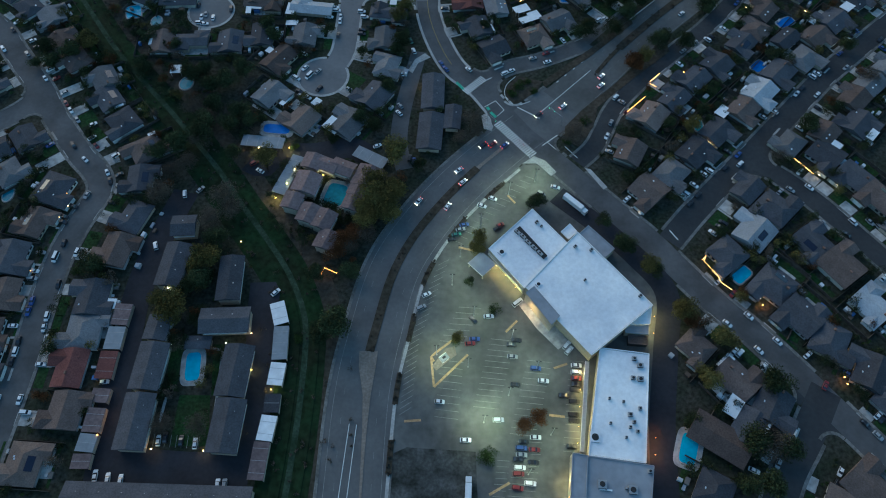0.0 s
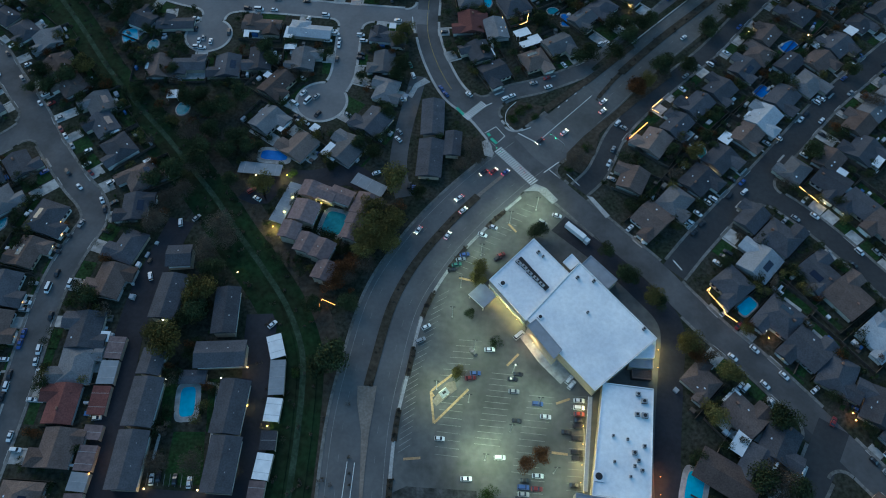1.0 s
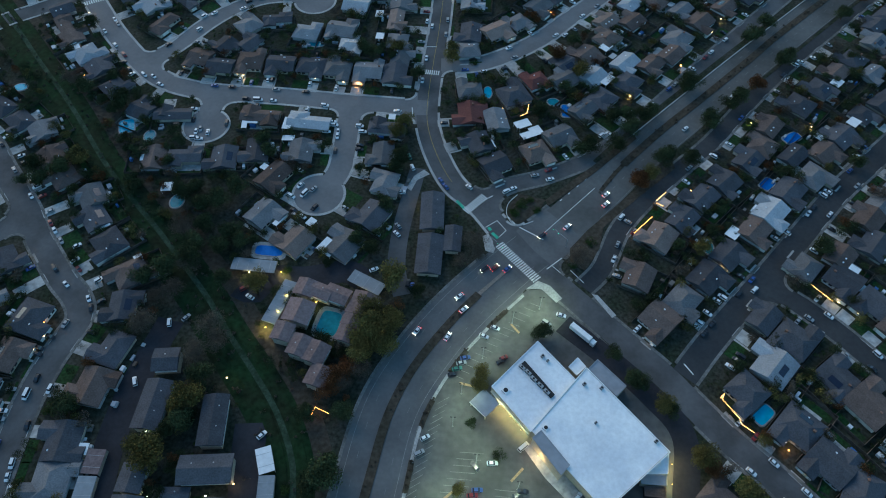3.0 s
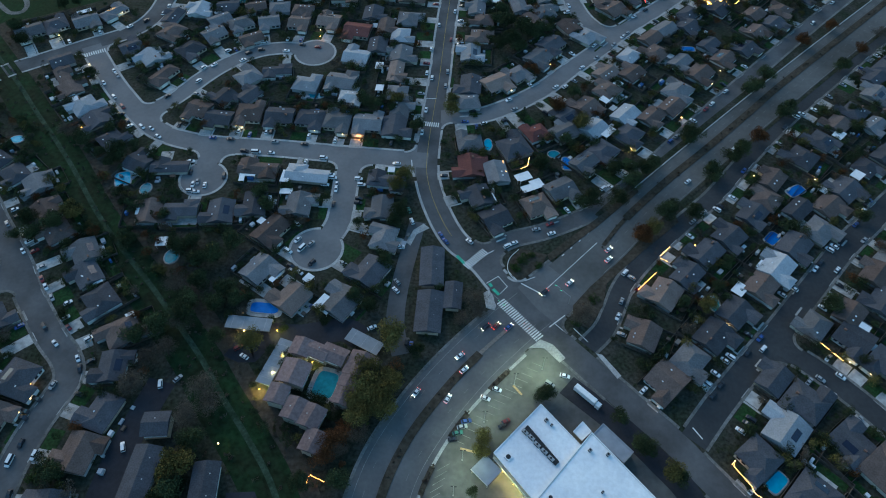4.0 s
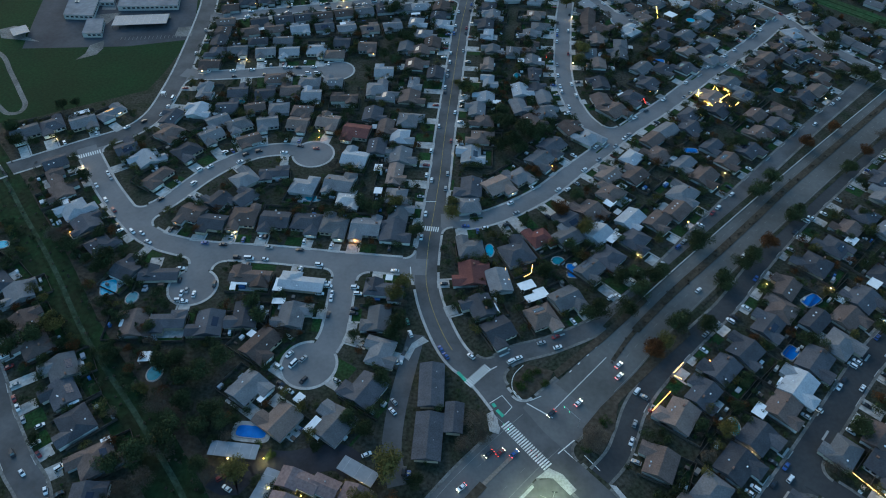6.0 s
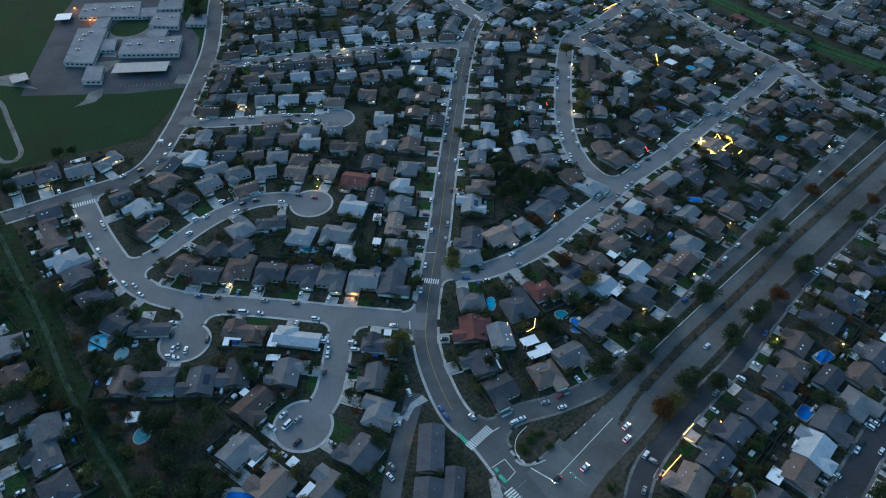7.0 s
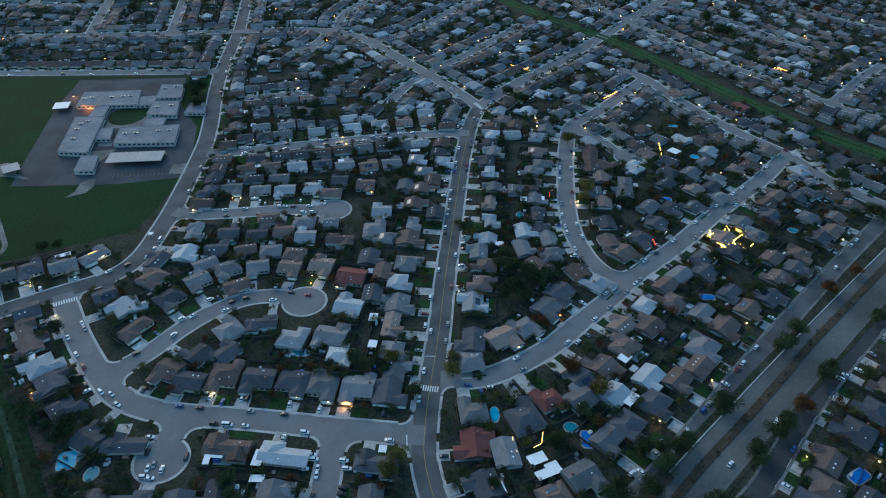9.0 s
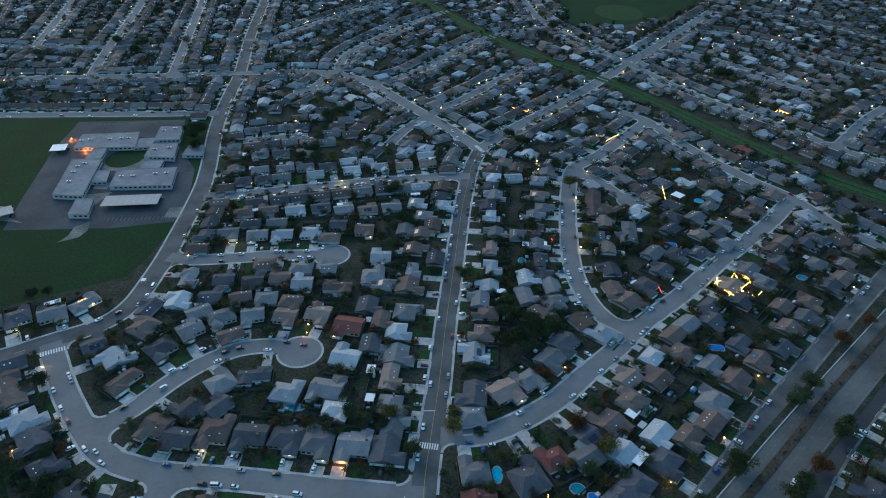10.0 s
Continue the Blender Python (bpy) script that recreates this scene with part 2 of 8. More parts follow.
def band(buf, line, a, b, z0, z1, m=0, keep=None):
    """A solid strip along a line, from a to b metres to its left."""
    side = normals(line)
    run = []

    def close():
        if len(run) > 1:
            v = [(*(p + n * o), z) for p, n in run for o, z in ((a, z0), (b, z0), (b, z1), (a, z1))]
            f = [(4 * i + j, 4 * i + (j + 1) % 4, 4 * i + 4 + (j + 1) % 4, 4 * i + 4 + j) for i in range(len(run) - 1) for j in range(4)]
            e = 4 * len(run) - 4
            buf.add(v, [q[::-1] for q in f] + [(0, 1, 2, 3), (e + 3, e + 2, e + 1, e)], m)
        run.clear()

    for p, n in zip(line, side):
        if keep is None or keep(p + n * (a + b) / 2):
            run.append((p, n))
        else:
            close()
    close()


def dashes(buf, line, off, width, on, gap, z, m=0):
    """Painted dashes along a line; gap 0 paints it whole."""
    if not gap:
        return band(buf, line, off - width / 2, off + width / 2, z - 0.01, z, m)
    n, i, step = normals(line), 0, (line[1] - line[0]).length
    k, g = max(1, round(on / step)), max(1, round(gap / step))
    while i + k < len(line):
        a, b, s = line[i], line[i + k], n[i]
        t = (b - a).normalized() * on
        c = [a + s * (off - width / 2), a + t + s * (off - width / 2), a + t + s * (off + width / 2), a + s * (off + width / 2)]
        buf.prism([(q.x, q.y) for q in c], z - 0.01, z, m)
        i += k + g


# ---------------------------------------------------------------- ground, streets, kerbs
ground = Buf()
ground.add([(x, y, 0) for x, y in ((-4500, -4000), (4500, -4000), (4500, 4500), (-4500, 4500))], [(0, 1, 2, 3)])
setting("ground", ground, "dark soil and dry grass of the yards", "ground", SOIL)

STREETS = {}
for name, width, kind, pts in (
    ("boulevard", 28, "main", [(-58.9, -207.4), (-59.7, -185.2), (-61.0, -143.4), (-58.6, -114.7), (-52.9, -81.4), (-39.9, -53.9), (-23.7, -29.8), (-4.3, -6.9), (14.8, 13.0), (28.0, 27.0)]),
    ("boulevard_east", 23.5, "plain", [(25.6, 25.5), (37.0, 38.0), (48.9, 51.5), (58.2, 63.3), (74.5, 82.3), (94.6, 104.4), (115.0, 126.3), (149.1, 162.7), (190.3, 206.1), (238.9, 256.2), (273.8, 291.8), (343.1, 363.5), (391.4, 413.9), (464.0, 498.0)]),
    ("southeast_street", 12.5, "street", [(5.9, 2.0), (17.8, -9.0), (29.3, -20.0), (49.9, -40.1), (69.3, -58.7), (80.2, -71.7), (96.5, -89.6), (109.0, -100.7), (127.4, -120.3), (138.8, -133.5), (152.0, -148.6), (169.6, -168.6)]),
    ("north_street", 12.5, "street", [(5.9, 2.0), (-6.5, 17.7), (-19.5, 34.8), (-33.1, 47.2), (-44.3, 68.9), (-51.5, 92.9), (-52.9, 117.3), (-51.9, 151.9), (-50.8, 184.9), (-50.4, 234.7), (-48.7, 308.8), (-47.0, 380.1), (-44.6, 422.8), (-41.5, 461.3), (-34.7, 498.0)]),
    ("west_street", 12, "street", [(-325.4, 75.0), (-298.3, 58.3), (-281.1, 39.5), (-257.1, 13.8), (-242.6, -4.9), (-223.3, -26.0), (-210.6, -37.6), (-205.1, -47.6), (-207.6, -60.2), (-210.5, -72.8), (-212.3, -91.5), (-212.0, -113.3), (-210.5, -136.3), (-210.1, -158.9), (-210.0, -184.5)]),
    ("west_branch", 12, "street", [(-256.4, 11.9), (-261.9, 1.4), (-271.9, -9.0), (-283.7, -17.5)]),
    ("school_road", 13, "street", [(-352.6, 149.0), (-335.8, 166.2), (-319.3, 178.8), (-293.3, 198.2), (-269.0, 216.4), (-258.7, 237.8), (-257.7, 270.9), (-260.1, 311.2), (-268.7, 386.8), (-277.8, 433.1), (-303.8, 532.4), (-320.8, 627.5), (-328.6, 680.0), (-365.1, 845.4), (-399.7, 1034.2)]),
    ("curving_street", 12.5, "street", [(-290.5, 197.5), (-284.9, 189.8), (-263.6, 162.7), (-246.6, 144.0), (-233.5, 131.2), (-221.9, 121.2), (-210.3, 114.9), (-197.0, 111.0), (-184.5, 109.4), (-172.5, 108.9), (-155.5, 108.8), (-138.6, 108.6), (-104.6, 106.9), (-71.0, 105.8), (-52.0, 105.5)]),
    ("inner_court", 11.5, "street", [(-235.0, 131.5), (-221.5, 143.2), (-213.0, 155.4), (-205.0, 170.0), (-196.0, 182.9), (-186.0, 192.9), (-174.1, 201.7), (-158.2, 206.0), (-144.3, 204.8)]),
    ("small_court", 12, "street", [(-182.5, 108.5), (-180.8, 96.2), (-179.3, 82.0)]),
    ("south_court", 12.5, "street", [(-98.5, 106.3), (-97.8, 95.7), (-96.8, 71.8), (-96.8, 55.0), (-100.5, 43.4), (-104.5, 36.2)]),
    ("east_street", 12, "street", [(-47.2, 144.5), (-26.5, 146.2), (-5.8, 157.2), (15.8, 175.1), (35.1, 197.8), (55.6, 220.8), (75.7, 246.6), (111.0, 283.6), (148.3, 327.5), (195.0, 377.9), (232.8, 426.5)]),
    ("loop_street", 12, "street", [(65.8, 234.7), (57.1, 244.7), (47.5, 259.0), (41.1, 277.9), (37.3, 299.8), (36.4, 325.0), (38.2, 367.0), (42.4, 416.5), (51.1, 464.4), (77.9, 496.5), (111.9, 545.3), (138.4, 583.9)]),
    ("loop_court", 11, "street", [(54.5, 462.4), (71.5, 442.1), (85.5, 419.7), (96.2, 409.0)]),
    ("cross_street", 12, "street", [(112.4, 607.6), (138.4, 583.9), (156.2, 542.8), (182.8, 494.4), (208.0, 457.1), (232.8, 426.5), (252.4, 384.0), (277.0, 353.4), (301.0, 325.8)]),
    ("third_street", 11.5, "street", [(-263.2, 382.5), (-247.5, 385.9), (-223.5, 394.0), (-178.4, 408.3), (-131.8, 423.0), (-83.2, 435.1), (-42.4, 442.2)]),
    ("twin_court", 11.5, "street", [(-256.9, 294.8), (-240.6, 292.1), (-215.2, 296.0), (-181.5, 303.0), (-155.6, 306.1), (-140.3, 307.4)]),
    ("frontage_north", 9, "street", [(-18.6, 36.5), (-10.4, 43.8), (-1.1, 50.1), (16.4, 57.0), (42.4, 72.6), (66.5, 96.1), (85.9, 119.1), (133.7, 176.4), (189.8, 240.3), (225.9, 280.2), (289.9, 348.1)]),
    ("frontage_south", 9, "street", [(34.3, -13.5), (42.8, -3.5), (48.3, 8.2), (54.5, 23.0), (66.2, 40.0), (90.4, 67.3), (112.2, 90.2), (141.1, 127.1), (167.4, 158.2), (197.9, 191.0), (248.4, 243.2), (305.7, 300.1)]),
    ("east_side_street", 11.5, "street", [(77.5, -57.5), (91.7, -39.3), (111.3, -16.4), (128.5, 2.9), (150.6, 28.9), (174.1, 56.4), (197.9, 79.8), (231.7, 112.4), (275.9, 150.6)]),
    ("far_east_street", 11, "street", [(123.1, -4.1), (142.2, -18.7), (158.6, -35.4), (179.5, -60.6), (196.0, -79.5)]),
    ("south_side_street", 13, "street", [(138.3, -126.6), (126.8, -146.8), (115.8, -163.6), (107.2, -181.5)]),
    ("alley", 9, "plain", [(-53.7, 57.8), (-56.4, 37.1), (-59.0, 12.6), (-58.7, -8.4), (-54.1, -24.3)]),
    ("back_lane", 11, "plain", [(23.4, -34.3), (43.9, -51.0), (60.6, -67.1), (73.7, -85.5), (70.8, -113.4), (66.3, -148.8), (65.4, -180.2)]),
    ("complex_lane", 13, "plain", [(-161.8, -46.1), (-167.4, -72.8), (-169.4, -88.3), (-169.9, -108.8), (-167.6, -130.6), (-165.3, -155.7), (-161.0, -181.0)]),
    ("complex_lot", 17, "plain", [(-168.6, -182.7), (-148.4, -180.6), (-125.2, -180.3), (-102.6, -178.0)]),
    ("complex_east_lane", 14, "plain", [(-112.4, -93.1), (-110.4, -110.2), (-106.9, -131.4), (-105.7, -151.5), (-105.4, -170.3), (-105.8, -179.3)]),
    ("condo_lane", 13, "plain", [(-134.7, -24.9), (-125.3, -27.8), (-121.3, -18.5), (-103.6, -17.9), (-83.7, -12.8), (-74.3, -16.9)]),
    ("far_school_street", 11, "street", [(-601.0, 523.2), (-534.6, 533.0), (-449.1, 543.1), (-362.7, 553.4), (-312.2, 561.5)]),
    ("far_avenue", 13, "street", [(-691.3, 620.0), (-599.4, 635.5), (-505.5, 651.2), (-409.7, 667.3), (-325.8, 684.3), (-239.0, 697.7), (-179.8, 676.0), (-114.2, 600.8), (-70.6, 548.4), (-34.7, 498.0)]),
    ("far_northeast", 13, "street", [(-34.7, 498.0), (-7.2, 544.7), (56.6, 631.6), (137.0, 754.9), (206.8, 862.0), (323.7, 1049.9)]),
    ("far_a", 10, "street", [(-499.9, 653.8), (-529.0, 754.9), (-563.7, 895.3), (-593.4, 1010.3)]),
    ("far_b", 10, "street", [(-406.4, 667.7), (-434.0, 772.7), (-469.5, 906.4), (-499.2, 1021.9)]),
    ("far_c", 10, "street", [(-626.4, 751.3), (-677.5, 913.5), (-704.4, 996.6)]),
    ("far_d", 10, "street", [(-728.3, 742.4), (-630.4, 758.2), (-533.6, 764.1), (-457.1, 782.5)]),
    ("far_e", 10, "street", [(-393.1, 820.6), (-337.9, 821.6), (-298.6, 887.2), (-248.4, 974.6), (-197.9, 1059.0)]),
    ("far_f", 10, "street", [(-213.6, 692.2), (-215.0, 761.3), (-190.8, 833.0), (-153.0, 913.0), (-100.2, 999.1)]),
    ("far_g", 10, "street", [(-161.4, 666.4), (-122.4, 706.0), (-85.5, 775.5), (-35.6, 861.2), (29.5, 913.4), (67.6, 929.6)]),
    ("far_h", 10, "street", [(21.9, 1086.1), (40.8, 982.6), (66.7, 917.7), (110.5, 833.4), (146.9, 773.5), (193.3, 690.4), (240.3, 625.4), (283.8, 576.4), (312.9, 535.6), (345.8, 504.1)]),
    ("far_i", 10, "street", [(-86.3, 584.4), (-38.5, 656.9), (12.6, 745.8)]),
    ("far_j", 10, "street", [(140.2, 777.2), (208.5, 831.8), (272.6, 791.6), (324.7, 713.6), (348.1, 688.0)]),
    ("far_k", 10, "street", [(388.2, 1057.7), (467.1, 985.1), (529.2, 906.1)]),
    ("far_l", 10, "street", [(224.7, 912.9), (300.7, 927.3), (372.0, 875.3), (421.4, 807.8), (466.6, 768.9)]),
    ("far_m", 10, "street", [(312.9, 535.6), (370.7, 607.2), (412.8, 651.2)]),
    ("far_n", 10, "street", [(-818.7, 982.5), (-737.5, 802.8), (-728.3, 742.4)]),
    ("far_o", 10, "street", [(-122.6, 502.3), (-110.3, 540.2), (-86.3, 584.4)]),
    ("far_court", 10, "street", [(-222.0, 699.5), (-225.9, 663.5), (-235.0, 636.5)]),
    ("far_third", 9, "street", [(-265.4, 494.9), (-229.8, 507.6), (-205.9, 514.0)]),
):
    STREETS[name] = (width, kind, smooth(pts))
BULBS = [
    (-137.0, 202.6, 13),
    (-179.4, 81.0, 12.6),
    (-105.5, 35.2, 13.3),
    (-139.4, 307.5, 12.5),
    (95.3, 408.9, 12),
    (-237.1, 634.5, 13),
]

# every street as a row of sample points: x, y, half width, tangent, and its number
samples = []
for number, (name, (width, kind, line)) in enumerate(STREETS.items()):
    for p, n in zip(line, normals(line)):
        samples.append((p.x, p.y, width / 2, n.y, -n.x, number, kind == "street"))
for x, y, r in BULBS:
    samples.append((x, y, r, 1, 0, -1, False))
samples = np.array(samples)


def clear_of_streets(x, y, r, but=-9):
    d = np.hypot(samples[:, 0] - x, samples[:, 1] - y) - samples[:, 2]
    return bool(np.all((d > r) | (samples[:, 5] == but)))


def street_by(x, y, fronting=True):
    """The nearest house-lined street: distance to its kerb, the way to it, its direction."""
    some = samples[(samples[:, 6] > 0)] if fronting else samples
    d = np.hypot(some[:, 0] - x, some[:, 1] - y) - some[:, 2]
    i = int(np.argmin(d))
    return float(d[i]), (some[i, 0] - x, some[i, 1] - y), (some[i, 3], some[i, 4])


# rounded street corners: corner, tangent length, circle centre, radius
FILLETS = []


def round_corners():
    """The curved kerbs where a side street meets another one."""
    for number, (name, (width, kind, line)) in enumerate(STREETS.items()):
        if kind != "street":
            continue
        for end, into in ((line[0], line[1:14]), (line[-1], line[-14:-1][::-1])):
            for other, (wide, kind2, main) in STREETS.items():
                if other == name or kind2 == "plain":
                    continue
                i = min(range(len(main)), key=lambda k: (main[k] - end).length)
                if (main[i] - end).length > wide / 2 or i < 3 or i > len(main) - 4:
                    continue
                along = (main[i + 2] - main[i - 2]).normalized()
                out = next((q for q in into if (q - end).length > wide / 2 + 3), into[-1])
                d = (out - end).normalized()
                for e in (1, -1):
                    m = along * e
                    cosine = d.dot(m)
                    if abs(cosine) > 0.8:
                        continue
                    across, beside = (m - d * cosine).normalized(), (d - m * cosine).normalized()
                    sine = math.sqrt(1 - cosine * cosine)
                    corner = main[i] + d * (wide / 2 / sine) + m * (width / 2 / sine)
                    radius = 7.0
                    reach = radius / math.tan(math.acos(cosine) / 2)
                    centre = corner + m * reach + beside * radius
                    FILLETS.append((corner, reach, centre, radius, corner + m * reach, corner + d * reach, number))


round_corners()


def off_corners(q):
    return all((q - f[0]).length > f[1] for f in FILLETS)


SURFACE = {"alley": ASPHALT_SIDE, "boulevard": ASPHALT, "boulevard_east": ASPHALT_MAIN}
# west and southeast streets darker here partly for lens falloff put into colour
for name in ("north_street", "school_road", "west_street", "west_branch", "frontage_north", "southeast_street"):
    SURFACE[name] = ASPHALT_SIDE
# eastern streets dimmed in the asphalt itself, partly for the lens falloff
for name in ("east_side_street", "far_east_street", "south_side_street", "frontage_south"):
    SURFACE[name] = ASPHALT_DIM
OLD_WALKS = ("boulevard", "southeast_street", "east_side_street", "far_east_street", "south_side_street", "frontage_south", "frontage_north", "west_street", "west_branch")
walks, old_walks = Buf(), Buf()
for number, (name, (width, kind, line)) in enumerate(STREETS.items()):
    surface = Buf()
    z = 0.03 + 0.0022 * number
    band(surface, line, -width / 2, width / 2, -0.1, z)
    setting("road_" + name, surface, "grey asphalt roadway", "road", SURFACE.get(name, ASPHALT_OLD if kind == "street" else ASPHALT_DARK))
    if kind != "plain":
        keep = lambda p, k=number: clear_of_streets(p.x, p.y, 0.2, k) and off_corners(p)
        for s in (1, -1):
            band(old_walks if name in OLD_WALKS else walks, line, s * width / 2, s * (width / 2 + 1.4), -0.05, 0.15, 0, keep)
for corner, reach, centre, radius, a, b, number in FILLETS:
    t0 = math.atan2(*(a - centre).yx)
    turn = (math.atan2(*(b - centre).yx) - t0 + math.pi) % (2 * math.pi) - math.pi
    arc = [centre + Vector((math.cos(t0 + turn * k / 10), math.sin(t0 + turn * k / 10))) * radius for k in range(11)]
    name = list(STREETS)[number]
    patch = Buf().prism([tuple(q) for q in [corner + (corner - centre) * 0.4, a + (a - centre) * 0.3, *arc, b + (b - centre) * 0.3]], -0.1, 0.012 + 0.002 * (number % 5))
    setting("road_corner", patch, "rounded asphalt corner of a side street", "road", SURFACE.get(name, ASPHALT_OLD))
    inner = [centre + (q - centre) * ((radius - 0.7) / radius) for q in arc]
    band(old_walks if name in OLD_WALKS else walks, inner, -0.7, 0.7, -0.05, 0.15)
for x, y, r in BULBS:
    disc = Buf().cone(x, y, -0.1, 0.139, r, r, 40)
    setting("road_turning_circle", disc, "round end of a cul-de-sac", "road", ASPHALT_OLD)
    ring = [Vector((x + r * math.cos(a * 0.0628), y + r * math.sin(a * 0.0628))) for a in range(101)]
    band(walks, ring, -1.4, 0, -0.05, 0.15, 0, lambda p: bool(np.all((np.hypot(samples[:, 0] - p.x, samples[:, 1] - p.y) - samples[:, 2] > 0.2) | (samples[:, 5] < 0))))
setting("pavement", walks, "pale concrete pavements with raised kerbs", "pavement", CONCRETE)
setting("pavement_old", old_walks, "weathered grey concrete pavements with raised kerbs", "pavement", CONCRETE_OLD)

# ---------------------------------------------------------------- open land: where no houses stand
ZONES = [
    [(-73.0, -190.0), (-75.9, -107.7), (-56.6, -45.2), (4.4, 3.8), (30.8, -14.5), (76.1, -58.2), (81.6, -84.9), (73.2, -179.7)],
    [(-191.8, -218.7), (-185.8, -89.5), (-175.8, -36.8), (-148.8, -15.0), (-73.1, -1.9), (-47.3, 50.5), (-20.9, 31.4), (-7.6, 4.8), (-55.9, -51.8), (-75.9, -107.7), (-69.7, -210.2)],
    [(-795.7, 483.3), (-309.8, 549.5), (-280.7, 444.2), (-262.4, 320.9), (-262.4, 253.1), (-336.5, 219.5), (-474.6, 165.7)],
    [(37.9, -33.8), (59.9, -33.8), (59.9, -11.8), (37.9, -11.8)],
    [(-14.5, 272.9), (13.9, 243.5), (11.2, 212.8), (-13.4, 199.8)],
    [(90.6, 1267.1), (73.5, 954.6), (171.7, 935.7), (296.2, 1046.6), (366.7, 1303.3)],
    [(-364.4, 176.9), (-324.1, 165.5), (-245.9, 88.5), (-163.1, 15.0), (-127.4, -13.1), (-121.3, -44.9), (-167.8, -32.8), (-238.5, 36.9), (-340.5, 133.9)],
    [(-6.7, 55.7), (73.6, 102.8), (89.2, 71.6), (46.0, 1.2), (25.2, -4.8), (-3.4, 16.7)],
]
POOL_SPOTS = [
    (-135.9, -135.9, 5.5),
    (-87.0, -42.4, 5.5),
    (-224.7, 76.9, 3.5),
    (-124.1, -3.4, 6),
    (-209.3, 70.6, 3),
    (-179.8, 24.5, 3.5),
    (109.6, -73.2, 4),
    (159.2, 97.4, 4.5),
    (76.5, -156.2, 5.5),
    (137.9, 60.9, 3.5),
    (99.1, 15.8, 3.5),
    (-222.7, 26.7, 2),
    (-249.8, -54.3, 3),
    (-17.3, 121.5, 4),
    (29.9, 109.3, 4),
    (22.2, 116.3, 2.5),
    (-299.2, 103.9, 3),
    (-2.8, 276.1, 2.5),
    (32.1, 248.4, 4),
    (0.3, 311.4, 3.5),
    (113.4, 343.9, 3.5),
    (117.7, 227.3, 3.5),
    (198.7, 308.6, 2.5),
    (-202.7, 258.3, 3),
    (-128.5, 157.9, 4),
    (151.9, 415.1, 2.5),
    (144.4, 473.3, 3.5),
    (86.0, 564.0, 2),
    (-0.1, 471.0, 2.5),
    (-130.0, 850.5, 3.5),
]
CANAL = smooth([(-373.5, 207.7), (-334.6, 167.5), (-319.1, 151.8), (-298.9, 129.4), (-277.4, 106.5), (-256.6, 83.3), (-228.9, 50.0), (-205.6, 25.9), (-184.1, 5.3), (-163.5, -16.1), (-147.6, -33.0), (-131.8, -52.4), (-117.2, -69.1), (-102.9, -87.1), (-93.2, -104.7), (-89.1, -119.6), (-87.0, -145.2), (-86.2, -169.0), (-86.3, -190.9), (-86.9, -211.4)])
FAR_CANAL = smooth([(-280.6, 1267.8), (-151.5, 1064.8), (-44.3, 896.3), (32.2, 788.4), (97.7, 719.3), (124.0, 688.8), (167.4, 626.2), (218.9, 549.0), (273.4, 474.2), (313.8, 434.0), (366.0, 377.4)])

banks = Buf()
band(banks, CANAL, -13, 9, -0.05, 0.02)
band(banks, CANAL, -7, -2.6, -0.05, 0.35)
band(banks, CANAL, 2.6, 6, -0.05, 0.3)
setting("ground_canal_banks", banks, "dark green grassy canal banks", "grass", DITCH)
far_banks = Buf()
band(far_banks, FAR_CANAL, -10, 10, -0.05, 0.02)
band(far_banks, FAR_CANAL, -7, -2, -0.05, 0.4)
band(far_banks, FAR_CANAL, 2, 7, -0.05, 0.4)
setting("ground_far_canal", far_banks, "green grassy strip of the far canal", "grass", BANK)
trail = Buf()
band(trail, CANAL, -1.3, 1.3, -0.05, 0.06)
setting("road_trail", trail, "faint gravel trail along the grass", "path", GRAVEL)
dirt_way = Buf()
band(dirt_way, CANAL, 9.2, 17, -0.05, 0.025)
setting("ground_service_way", dirt_way, "bare brown service strip", "dirt", DIRT)

median = Buf()
median_line = smooth([(-60.0, -123.4), (-58.4, -111.9), (-54.0, -85.4), (-45.2, -62.3), (-30.3, -38.2), (-17.0, -20.9)])
band(median, median_line, -2.0, 2.0, -0.05, 0.3)
wide_median = smooth([(46.5, 49.2), (56.8, 64.7), (72.6, 84.0), (92.6, 106.3), (113.3, 127.9), (147.1, 164.6), (167.1, 186.9), (187.7, 208.5), (236.4, 258.6), (340.3, 366.2)])
band(median, wide_median[8:], -2.2, 2.2, -0.05, 0.3)
band(median, wide_median[:9], -1.1, 1.1, -0.05, 0.28)
setting("road_median", median, "planted median of bare soil and low brush", "median", DIRT)
paved = Buf()
paved.prism([(-64.5, -123.7), (-56.3, -123.1), (-56.4, -130.4), (-57.1, -143.1), (-57.0, -157.6), (-56.4, -173.6), (-55.6, -188.8), (-56.5, -188.8), (-57.6, -173.7), (-58.9, -157.7), (-60.5, -143.3), (-63.8, -130.9)], -0.05, 0.2)
band(paved, smooth([(-17.0, -20.9), (-2.3, -4.6)]), -0.9, 0.9, -0.05, 0.2)
setting("trim_median_paving", paved, "pinkish paved nose of the median", "median", PAVER)
lines = Buf()
boulevard, east = STREETS["boulevard"][2], STREETS["boulevard_east"][2]

